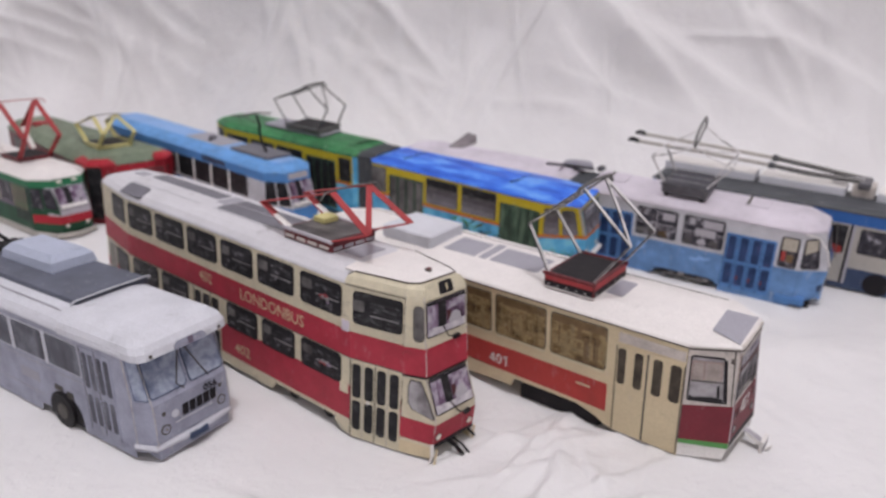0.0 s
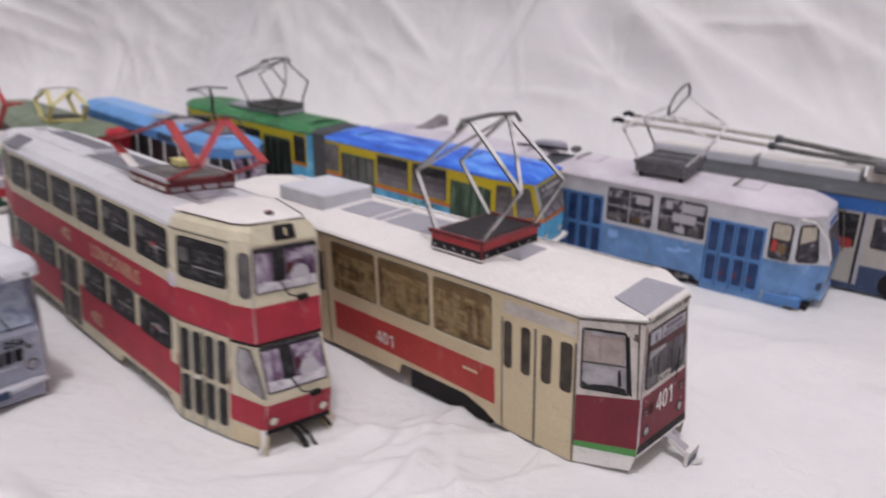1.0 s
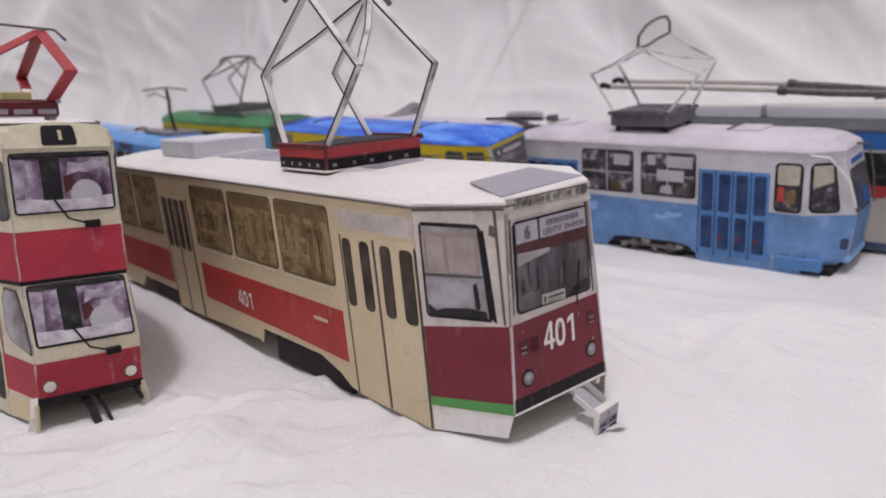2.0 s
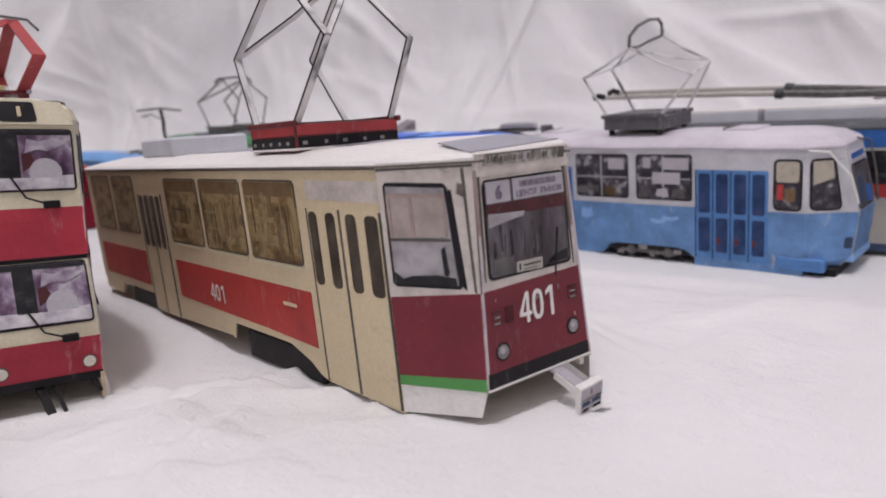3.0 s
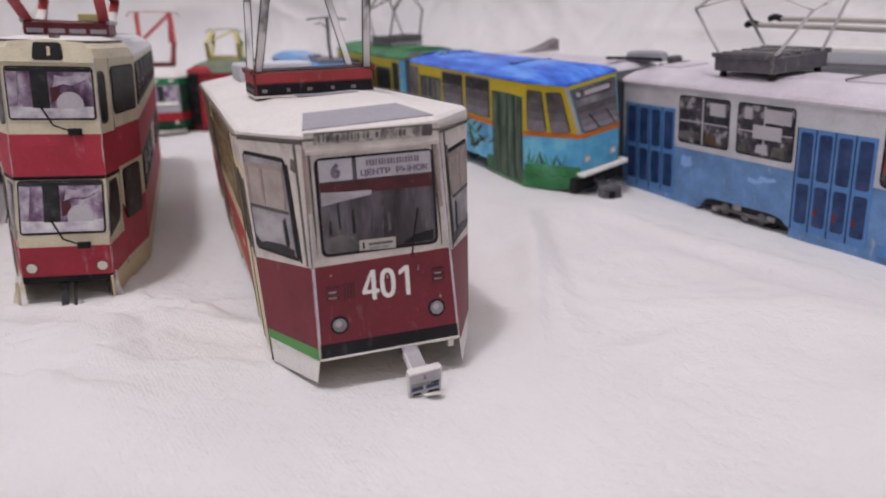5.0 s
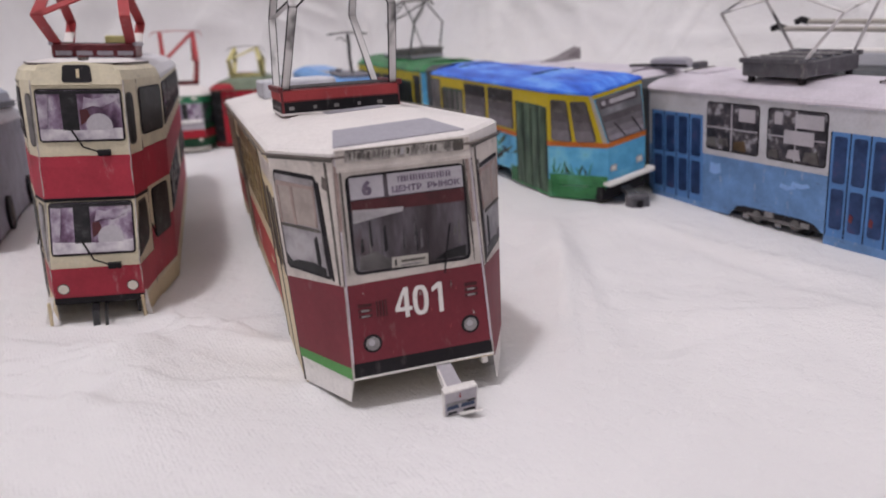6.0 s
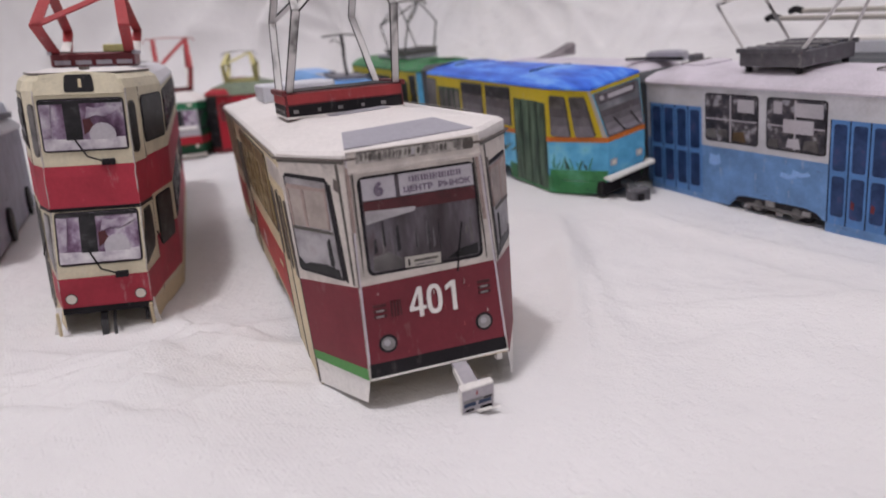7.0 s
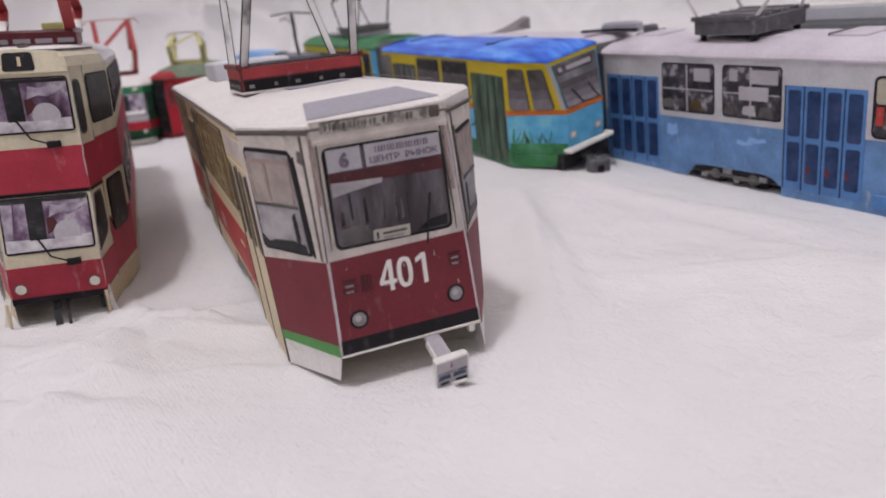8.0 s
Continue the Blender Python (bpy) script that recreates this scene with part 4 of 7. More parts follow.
    part("number", digits_bm(F, "401", 6.45, 12.2, 4.2, 2.2, 0.62, 0.3), WHITE, low, "white painted number 401")
    for u, z in ((3.0, 9.25), (16.85, 9.7)):
        h = decal("headlight", F, disc(u, z, 1.3), INK, root, 0.2)
        decal("lens", F, disc(u, z, 0.95), LAMP_GREY, h, 0.3)
        decal("lens_glint", F, disc(u - 0.15, z + 0.2, 0.45), SIGN_GREY, h, 0.36)
    for u0, z0 in ((1.5, 13.0), (16.4, 13.7)):
        for k in range(3):
            decal("vent", F, rect(u0, z0 + k * 0.75, u0 + 1.8, z0 + 0.4 + k * 0.75), DUSK_MAROON, low, 0.24)
        for k in range(2):
            decal("vent_glint", F, rect(u0 + 0.35, z0 + 0.1 + k * 0.8, u0 + 1.4, z0 + 0.34 + k * 0.8), LAMP_GREY, low, 0.3)
    for k in range(4):
        decal("vent", F, rect(3.9 + k * 0.42, 12.9, 4.12 + k * 0.42, 15.1), DUSK_MAROON, low, 0.24)
    rng = random.Random(17)
    for k in range(14):
        u, z = rng.uniform(0.8, 18.4), rng.uniform(7.2, 16.8)
        decal("scuff", F, [(u, z), (u + rng.uniform(0.08, 0.2), z + 0.05), (u + rng.uniform(0.0, 0.25), z + rng.uniform(0.15, 0.8))], RED_SPECK if k % 3 else FOLD, low, 0.2)
    # paper coupler with a folded head
    cp = part("coupler", strip_bm([(-2, 2.4, 4.8), (2.6, 2.5, 4.2), (5.4, 2.6, 3.0), (7.2, 2.7, 1.8)], 2.0, 0.4, (0, 1, 0)), SIGN_GREY, root, "printed folded paper coupler")
    part("coupler_side", strip_bm([(2.2, 1.5, 3.9), (5.2, 1.5, 2.6), (7.0, 1.6, 1.3)], 0.4, 1.0, (0, 1, 0)), WHITE, cp)
    hd = part("coupler_head", from_faces([(6.6, 0.4, 3.7), (6.6, 5.0, 3.9), (7.6, 5.1, 3.6), (7.6, 0.4, 3.3), (6.5, 0.4, -0.2), (6.5, 5.0, -0.2), (7.2, 5.0, -0.3), (7.2, 0.4, -0.3)],
              [(3, 2, 1, 0), (4, 5, 6, 7), (7, 6, 2, 3), (5, 4, 0, 1), (4, 7, 3, 0), (6, 5, 1, 2)]), WHITE, cp)
    H = Patch((7.2, 0.4, -0.3), (7.2, 5.0, -0.3), (7.6, 5.1, 3.6), (7.6, 0.4, 3.3), (0, 5), (0, 3.5))
    decal("coupler_print", H, rect(0.12, 0.1, 4.88, 3.3), SIGN_GREY, hd, 0.06)
    for a, b, c, d, m in ((0.2, 1.5, 4.8, 2.0, LAMP_GREY), (0.3, 0.9, 2.2, 1.5, NIGHT_BLUE), (2.5, 1.0, 4.6, 1.6, NIGHT_BLUE), (0.5, 0.2, 1.9, 0.6, INK), (2.8, 0.25, 4.7, 0.7, INK), (3.3, 1.6, 4.7, 1.9, INK), (2.2, 2.4, 2.5, 3.1, RED_SPECK)):
        decal("coupler_print", H, [(a, b), (c, b + 0.1), (c - 0.1, d), (a + 0.15, d - 0.05)], m, hd, 0.12)
    part("coupler_flap", strip_bm([(7.2, 3.4, -0.1), (8.0, 3.6, 0.0), (9.0, 4.2, 0.7)], 2.0, 0.25, (0, 1, 0)), WHITE, cp)
    part("tab", box_bm(0.2, 1.1, 8.4, 9.3, 3.3, 4.6, 0.05), WHITE, root)
    # grubby glued edge under the roof, and the pale cut edges of the card
    ring_top = offset_ring(sh.ring(35.0), -0.75)
    part("roof_edge_line", tube_bm([(x, y, 34.5) for x, y in (ring_top[6], ring_top[7], ring_top[0], ring_top[1], ring_top[2], ring_top[3])], 0.17, 5), GRUBBY, root)
    for a, b, z in ((-0.1, 0.35, 25.0), (fw - 0.9, fw - 0.5, 24.0)):
        decal("glue_mark", G, rect(a, z, b, 33.4), PINK_FRAME, root, 0.34)
    # roof: patches, box, pantograph
    T = Patch((-300, -30, 36.14), (50, -30, 36.14), (50, 30, 38.3), (-300, 30, 38.3), (-300, 50), (-30, 30))
    N = Patch((-0.1, -10, 35.46), (-0.7, 10, 36.18), (-9.4, 10, 37.58), (-8.8, -10, 36.86), (-10, 10), (0, 9))
    decal("roof_patch", N, [(-9.5, 0.4), (8.2, 0.4), (5.4, 8.6), (-8.0, 8.4)], GREY_MAT, root, 0.16)
    decal("roof_patch", T, rounded(-41.0, -4.0, -35.6, 6.6, 0.5), GREY_MAT, root, 0.12)
    decal("roof_patch", T, rounded(-82.5, -4.2, -64.5, 7.2, 0.6), GREY_MAT, root, 0.12)
    decal("roof_patch", T, rounded(-87.0, -4.4, -83.8, 8.6, 1.0), GREY_MAT, root, 0.12)
    decal("roof_patch", T, rounded(-101.0, -4.6, -88.2, 7.2, 0.6), GREY_MAT, root, 0.12)
    decal("roof_seam", T, rect(-45.5, 11.4, -10.5, 11.75), SEAM, root, 0.12)
    decal("roof_seam", T, rect(-150, 10.9, -60, 11.15), SEAM, root, 0.12)
    part("roof_box", box_bm(-126, -104, -8.5, 10.5, 36.7, 41.3, 0.5), BUS_PALE, root, "white card box on the roof")
    base = pantograph(root, -58.0, -41.5, 10.8, 36.7, 4.7, (-65.5, -33.0), 54.5, -49.0, 68.0, STEEL, ("edged", 1.15), DARK_RED_BASE, 9.5, WIRE_DARK, 8.2, "dark red pantograph base")
    for e in (0.0, fw):
        part("fold", tube_bm([G.at(e, z, 0.05) for z in (4.6, 10.5, 17.6)], 0.17, 5), FOLD, root)
        part("fold", tube_bm([G.at(e, z, 0.05) for z in (17.6, 26.0, 32.6)], 0.16, 5), GRUBBY, root)
    sh.folds(GRUBBY, (2, 7), 0.05)
    for sy, nm in ((-1, "side_print"), (1, "side_print")):
        P = Patch((-58, -10.8, 36.9), (-41.5, -10.8, 36.9), (-41.5, -10.8, 41.4), (-58, -10.8, 41.4), (0, 16.5), (0, 3.4)) if sy < 0 else Patch((-41.5, -10.8, 36.9), (-41.5, 10.8, 36.9), (-41.5, 10.8, 41.4), (-41.5, -10.8, 41.4), (0, 21.6), (0, 3.4))
        wd = P.u[1]
        decal(nm, P, rect(0.4, 0.3, wd - 0.4, 1.7), INK, base, 0.1)
        decal(nm, P, rect(0.4, 1.9, wd - 0.4, 3.2), RED_ARM, base, 0.1)
        for k in range(5):
            decal(nm, P, rect(1.2 + k * wd / 5.4 + 0.3 * (k % 2), 0.7, 2.1 + k * wd / 5.4, 1.15), LAMP_GREY, base, 0.18)
        decal(nm, P, rect(0.0, 0.0, wd, 0.3), WHITE, base, 0.14)
    return root


# ---- double decker in cream and red ----
def build_double_decker():
    root = vehicle("paper_double_decker_tram", "cream and red double-deck paper tram model with red pantograph", "model tram", STANDS["double_decker"])
    L = 172
    # ten-sided plan: a narrow corner panel, then a long gentle taper on both sides of the nose
    FRONT, LEFT_CORNER, LEFT_TAPER, LEFT, REAR_LEFT, REAR, REAR_RIGHT, RIGHT, RIGHT_TAPER, RIGHT_CORNER = range(10)

    def o(dx, f=16.4):
        return [(dx - 0.6, 0.5 - f / 2), (dx + 0.6, 0.5 + f / 2), (-11.4, 10.6), (-27.6, 14.3), (-145, 14.3), (-L, 9.0), (-L, -9.0), (-145, -14.3), (-27.6, -14.3), (-11.4, -10.4)]

    lv = [(4.2, o(-1.4)), (11.5, o(-0.6)), (14.0, o(-0.9)), (24.6, o(-4.8)), (25.0, o(-4.6)), (31.0, o(-5.0)), (35.6, o(-5.7)), (46.2, o(-6.6)), (47.6, o(-6.8))]
    sh = Shell(root, lv, RIGHT, LEFT)
    sh.body(DECK_CREAM)
    # white roof over the long middle, folded down at the sides; cream cove and a flat white lid over the nose
    ends = (-30.0, -L + 0.5)

    def roof_ring(inset):
        w, r = 14.4 - inset, 9.2 - inset * 0.8
        return [(ends[0], -w), (ends[0], w), (-145, w), (ends[1] + inset, r), (ends[1] + inset, -r), (-145, -w)]

    part("roof", loft_bm([(47.0, roof_ring(-0.1)), (47.8, roof_ring(0.1)), (49.6, roof_ring(1.6)), (50.9, roof_ring(4.0)), (51.4, roof_ring(7.0))]), DECK_ROOF, root)
    cove = [[(x, y) for x, y in o(dx, f)[:4]] + [(-30.2, 14.3), (-30.2, -14.3)] + [(x, y) for x, y in o(dx, f)[8:]] for dx, f in ((-6.8, 16.4), (-7.4, 15.8))]
    part("front_cove", loft_bm([(47.55, cove[0]), (49.4, offset_ring(cove[0], 0.7)), (50.5, offset_ring(cove[1], 2.2))]), DECK_CREAM, root, "cream folded edge of the roof over the cab")
    lid = [[(x if x > -20 else -31.0, y) for x, y in offset_ring(cove[1], d)] for d in (2.0, 2.1, 4.2, 6.6)]
    for d, r in zip((14.3 - 2.0, 14.3 - 2.1, 14.3 - 4.2, 14.3 - 6.6), lid):
        r[3], r[4], r[5], r[6] = (-27.6, d), (-32.0, d), (-32.0, -d), (-27.6, -d)
    part("roof_lid", loft_bm(list(zip((50.3, 50.6, 50.95, 51.38), lid))), ROOF_WHITE, root)
    rim = offset_ring(cove[1], 2.0)
    part("roof_seam", tube_bm([(x, y, 50.62) for x, y in (rim[5], rim[6], rim[7], rim[0], rim[1], rim[2], rim[3])], 0.22, 5), GRUBBY, root)
    R, LF = sh.side(True), sh.side(False)
    Rin = Patch(R.at(-160, 0, -0.4), R.at(0, 0, -0.4), R.at(0, 60, -0.4), R.at(-160, 60, -0.4), (-160, 0), (0, 60))
    for pts in ([(-33.5, 3.0), (-31.0, 0.8), (-27.6, 0.5), (-27.6, 4.4), (-33.5, 4.4)], [(-104, 2.0), (-62.5, 1.6), (-61.0, 3.6), (-61, 4.4), (-104, 4.4)], [(-145, 2), (-132, 2), (-131, 4.4), (-145, 4.4)]):
        part("skirt", Rin.bm(pts, 0.42), DECK_CREAM, root)
    part("skirt", LF.bm([(-145, 1.0), (-27.6, 0.5), (-27.6, 5), (-145, 5)], 0.05), CREAM, root)
    for e in (RIGHT_CORNER, LEFT_CORNER, RIGHT_TAPER, LEFT_TAPER):
        C = sh.patch(e, 4.2, 11.5)
        wd = C.u[1]
        lo = Patch(C.at(0, 0.2), C.at(wd, 0.6), C.at(wd, 4.4), C.at(0, 4.4), (0, wd), (0.2, 4.4))
        part("skirt", lo.bm(rect(0, 0.3, wd, 4.4), 0.06), CREAM, root)
    for x in (-47, -118):
        bogie(root, x, 13.0, 11.6, 1.6, 2.8)
    nose = (RIGHT_CORNER, FRONT, LEFT_CORNER)
    flanks = (RIGHT, RIGHT_TAPER, LEFT, LEFT_TAPER, REAR_RIGHT, REAR, REAR_LEFT)
    up = sh.band("upper_stripe", 25.4, 33.6, DECK_RED, flanks, 0.10)
    sh.band("upper_stripe", 25.0, 33.2, DECK_RED, nose, 0.11)
    lowb = sh.band("lower_stripe", 5.6, 16.6, DECK_RED, flanks, 0.10)
    sh.band("lower_stripe", 5.4, 11.8, DECK_RED, nose, 0.11)
    sh.band("bumper_band", 4.2, 5.6, INK, (FRONT,), 0.2)
    sh.band("dark_joint", 24.4, 25.1, INK, nose, 0.16)
    sh.band("edge_line", 46.9, 47.2, SEAM, (RIGHT, RIGHT_TAPER, LEFT), 0.12)
    sh.band("edge_line", 25.2, 25.5, SEAM, (RIGHT, RIGHT_TAPER, LEFT), 0.16)
    sh.band("edge_line", 33.5, 33.7, DECK_CREAM, (RIGHT, RIGHT_TAPER, LEFT), 0.16)
    # side windows, both decks
    rng = random.Random(31)

    def deck_window(P, box, cabin=False):
        """A black window: grey seat backs, posts and a ceiling line seen inside, torn slivers of colour in some."""
        w = window(P, box, root, BLACK_WIN, INK, r=1.3, rim=0.35, off=0.16)
        a, z0, b, z1 = box
        d, h = b - a, z1 - z0
        decal("pane_view", P, rounded(a + d * 0.06, z0 + h * 0.52, a + d * 0.30, z0 + h * 0.82, 0.4), SMOKE_WIN, w, 0.40)
        decal("pane_view", P, rounded(a + d * 0.40, z0 + h * 0.56, a + d * 0.94, z0 + h * 0.80, 0.4), VIEW_WIN, w, 0.40)
        decal("pane_view", P, rect(a + d * 0.40, z0 + h * 0.44, a + d * 0.94, z0 + h * 0.475), LAMP_GREY, w, 0.40)
        for k in range(3):
            u = a + d * (0.10 + 0.28 * k + rng.uniform(-0.04, 0.04))
            decal("seat_print", P, rounded(u, z0 + h * 0.10, u + d * 0.17, z0 + h * rng.uniform(0.34, 0.46), 0.6), VIEW_WIN, w, 0.44)
        if cabin:
            u, v = a + d * 0.48, z0 + h * 0.36
            for k, m in enumerate((RED_SPECK, LAMP_GREY, RED_SPECK, LAMP_GREY, LILAC_SCREEN)):
                s = rng.uniform(0.7, 1.3)
                decal("view_print", P, [(u + k * 0.8, v + s * 0.8), (u + k * 0.8 + s, v), (u + k * 0.8 + s * 1.9, v + 0.3 + s * 0.2), (u + k * 0.8 + s * 0.9, v + s * 1.2)], m, w, 0.46 + k * 0.05)
                v += rng.uniform(-1.2, 0.9)

    for P in (R, LF):
        for k, (a, b) in enumerate(((-143.3, -127.4), (-125.0, -107.7), (-105.6, -89.0), (-86.7, -70.4), (-68.0, -51.2), (-48.3, -31.1))):
            deck_window(P, (a, 36.4, b, 46.0), k == 5)
        for k, (a, b) in enumerate(((-142.7, -125.8), (-123.4, -106.9), (-84.9, -69.0), (-66.7, -51.1), (-48.2, -31.1))):
            deck_window(P, (a, 15.9, b, 24.9), k == 4)
    # the wide window over the front door fills the tapered panel
    for e in (RIGHT_TAPER, LEFT_TAPER):
        Q = sh.patch(e, 35.6, 46.2)
        q1 = Q.u[1]
        a, b = (0.7, q1 - 0.5) if e == RIGHT_TAPER else (0.5, q1 - 0.7)
        w = window(Q, (a, 36.2, b, 45.9), root, BLACK_WIN, INK, r=1.3, off=0.16, rim=0.35)
        for box, m in () if e == LEFT_TAPER else (((0.8, 40.2, 4.4, 43.4), SMOKE_WIN), ((6.2, 40.8, 15.2, 43.6), VIEW_WIN), ((6.2, 39.5, 15.2, 39.85), LAMP_GREY), ((1.0, 36.9, 4.6, 39.2), VIEW_WIN), ((6.6, 36.9, 10.0, 38.8), VIEW_WIN), ((11.0, 36.9, 14.6, 38.6), VIEW_WIN)):
            decal("pane_view", Q, rounded(*box, 0.4), m, w, 0.40)
        if e == LEFT_TAPER:
            Q = sh.patch(e, 14.0, 24.6)
            window(Q, (2.2, 13.6, 13.8, 24.6), root, BLACK_WIN, INK, r=1.2, rim=0.3, off=0.24)
    for e in (REAR_RIGHT, REAR_LEFT):
        for z0, z1, c, d in ((35.6, 46.2, 36.6, 46.0), (14.0, 24.6, 15.6, 24.4)):
            Q = sh.patch(e, z0, z1)
            a, b = (12.0, Q.u[1] - 1.5) if e == REAR_RIGHT else (1.5, Q.u[1] - 12.0)
            window(Q, (a, c, b, d), root, BLACK_WIN, INK, [(0.1, 0.5, 0.9, 0.8)], VIEW_WIN, 1.2, 0.16)
    Q = sh.patch(REAR_RIGHT, 4.2, 24.6)
    dr = decal("rear_door", Q, rect(2.0, 4.6, 11.0, 24.4), BEIGE, root, 0.2)
    for k in range(3):
        decal("joint", Q, rect(3.8 + k * 2.6, 5.0, 4.6 + k * 2.6, 24.0), SEAM, dr, 0.3)
    part("number", text_bm(R, "402", -95.8, 30.2, 3.5, 0.25, 7.0), CREAM, up, "cream number 402")
    part("lettering", text_bm(R, "LONDONBUS", -61.9, 29.9, 3.7, 0.25, 30.2, 0.0), CREAM, up, "cream lettering on the red side")
    part("number", text_bm(R, "402", -77.0, 9.7, 3.5, 0.25, 7.8), CREAM, lowb, "cream number 402")
    decal("paper_patch", R, rect(-30.9, 33.0, -28.1, 36.2), LILAC_ROOF, root, 0.24)
    decal("paper_patch", R, rect(-31.5, 13.6, -28.2, 16.6), DECK_CREAM, root, 0.24)
    # doors
    Q = sh.patch(RIGHT_TAPER, 4.4, 24.6)
    Dp = Patch(Q.at(0, 0.2), Q.at(Q.u[1], 0.2), Q.at(Q.u[1], 25), Q.at(0, 25), (0, Q.u[1]), (0.2, 25))
    for P, x0, n, step, zb, zt in ((Dp, 0.3, 4, (Q.u[1] - 0.6) / 4, 0.3, 24.7), (R, -103.4, 3, 4.9, 4.4, 25.0)):
        for k in range(n):
            a = x0 + k * step
            d = decal("door_leaf", P, rect(a, zb, a + step, zt), DECK_CREAM, root, 0.18)
            for z0, z1 in ((3.0, 12.4), (13.4, 24.0)):
                decal("pane", P, rounded(a + 0.6, z0, a + step - 0.6, z1, 0.9), BLACK_WIN, d, 0.3)
            decal("joint", P, rect(a - 0.12, zb, a + 0.12, zt), INK if k % 2 == 0 else BEIGE, d, 0.3)
    decal("door_handle", Dp, rounded(5.6, 12.2, 6.7, 13.2, 0.4), WHITE, root, 0.4)
    # corner panels of both decks: the cab quarter lights
    for e in (RIGHT_CORNER, LEFT_CORNER):
        Cl = sh.patch(e, 14.0, 24.6)
        wl = Cl.u[1]
        shape = [(2.0, 16.6), (3.2, 14.9), (wl - 0.7, 13.2), (wl - 0.2, 13.6), (wl - 0.5, 18.0), (wl - 2.2, 23.6), (3.4, 23.8), (2.2, 21.6)]
        shape = shape if e == RIGHT_CORNER else [(wl - u, v) for u, v in reversed(shape)]
        q = decal("quarter_light", Cl, shape, SEAM, root, 0.16)
        mid = (sum(u for u, _ in shape) / 8, sum(v for _, v in shape) / 8)
        decal("pane", Cl, [(mid[0] + (u - mid[0]) * 0.88, mid[1] + (v - mid[1]) * 0.93) for u, v in shape], CAB_GLASS if e == RIGHT_CORNER else BLACK_WIN, q, 0.26)
        Cu = sh.patch(e, 35.6, 46.2)
        wu = Cu.u[1]
        a, b = (wu * 0.42, wu * 0.97) if e == RIGHT_CORNER else (wu * 0.03, wu * 0.58)
        window(Cu, (a, 35.0, b, 45.2), root, SMOKE_WIN if e == RIGHT_CORNER else BLACK_WIN, SEAM, r=1.4, rim=0.3, off=0.2, name="quarter_light")
        part("mirror_arm", tube_bm([Cl.at(0.3 if e == RIGHT_CORNER else wl - 0.3, 17.5, 0.3), Cl.at(0.1 if e == RIGHT_CORNER else wl - 0.1, 14.6, 1.0)], 0.16, 5), INK, root)
    # fronts of both decks
    for z0, z1, wz0, wz1, sign in ((14.0, 24.6, 14.2, 24.2, False), (35.6, 46.2, 35.9, 46.0, True)):
        P = sh.patch(FRONT, z0, z1)
        wd = P.u[1]
        scr = window(P, (0.5, wz0, wd - 0.5, wz1), root, LILAC_SCREEN, INK, r=0.7, rim=0.3, off=0.18, name="windscreen")
        decal("dashboard", P, [(0.9, wz0 + 0.4), (wd - 0.9, wz0 + 0.4), (wd - 0.9, wz0 + 2.6), (wd * 0.55, wz0 + 2.2), (0.9, wz0 + 2.6)], DASH_PRINT, scr, 0.4)
        decal("header_print", P, rect(0.9, wz1 - 1.0, wd - 0.9, wz1 - 0.35), BLACK_WIN, scr, 0.42)
        decal("pillar", P, rect(wd * 0.30, wz0 + 2.2, wd * 0.48, wz1 - 0.4), BLACK_WIN, scr, 0.4)
        decal("steering_wheel", P, disc(wd * 0.70, wz0 + 3.0, 2.4), SIGN_GREY, scr, 0.44)
        decal("steering_wheel", P, rect(wd * 0.50, wz0 + 0.5, wd * 0.92, wz0 + 2.2), DASH_PRINT, scr, 0.48)
        decal("curtain_print", P, [(0.9, wz0 + 2.6), (wd * 0.14, wz0 + 2.8), (wd * 0.17, wz1 - 1.2), (0.9, wz1 - 1.0)], LILAC_MID, scr, 0.43)
        decal("curtain_print", P, [(wd * 0.53, wz1 - 3.9), (wd * 0.64, wz1 - 3.3), (wd * 0.74, wz1 - 3.6), (wd * 0.86, wz1 - 2.7), (wd * 0.93, wz1 - 1.9), (wd * 0.80, wz1 - 1.5), (wd * 0.66, wz1 - 2.0), (wd * 0.56, wz1 - 1.6)], LILAC_MID, scr, 0.43)
        decal("curtain_print", P, [(wd * 0.50, wz0 + 3.2), (wd * 0.62, wz0 + 4.4), (wd * 0.58, wz1 - 3.9), (wd * 0.50, wz1 - 4.0)], DUSK_MAROON, scr, 0.42)
        part("wiper", tube_bm([P.at(wd * 0.66, wz0 - 2.0, 0.8), P.at(wd * 0.50, wz0 - 1.0, 0.9), P.at(wd * 0.38, wz0 + 2.6, 0.7)], 0.18, 5), INK, root)
        part("wiper_motor", box_bm(-0.5, 0.5, -1.2, 1.2, -0.6, 0.6, 0.1), INK, root).matrix_basis = Matrix.Translation(P.at(wd * 0.72, wz0 - 2.2, 0.5) * MM)
    # fascia over the upper windscreen, with the route sign
    T = Patch((-7.3, -7.5, 46.6), (-6.1, 8.5, 46.6), (-7.6, 7.4, 50.5), (-8.7, -6.4, 50.5), (0, 16), (46.6, 50.5))
    decal("fascia", T, [(0, 46.6), (16, 46.6), (15.6, 50.3), (8, 50.9), (0.4, 50.3)], DECK_CREAM, root, 0.5)
    sg = decal("route_sign", T, rounded(5.4, 47.0, 10.9, 50.2, 0.5), INK, root, 0.66)
    part("number", T.bm(rect(8.1, 47.8, 8.7, 49.4), 0.76), CREAM, sg)
    B = sh.patch(FRONT, 4.2, 11.5)
    for u in (1.8, 14.6):
        h = decal("headlight", B, disc(u, 7.5, 1.15), SEAM, root, 0.22)
        decal("lens", B, disc(u, 7.5, 0.95), LIGHT_PRINT, h, 0.32)
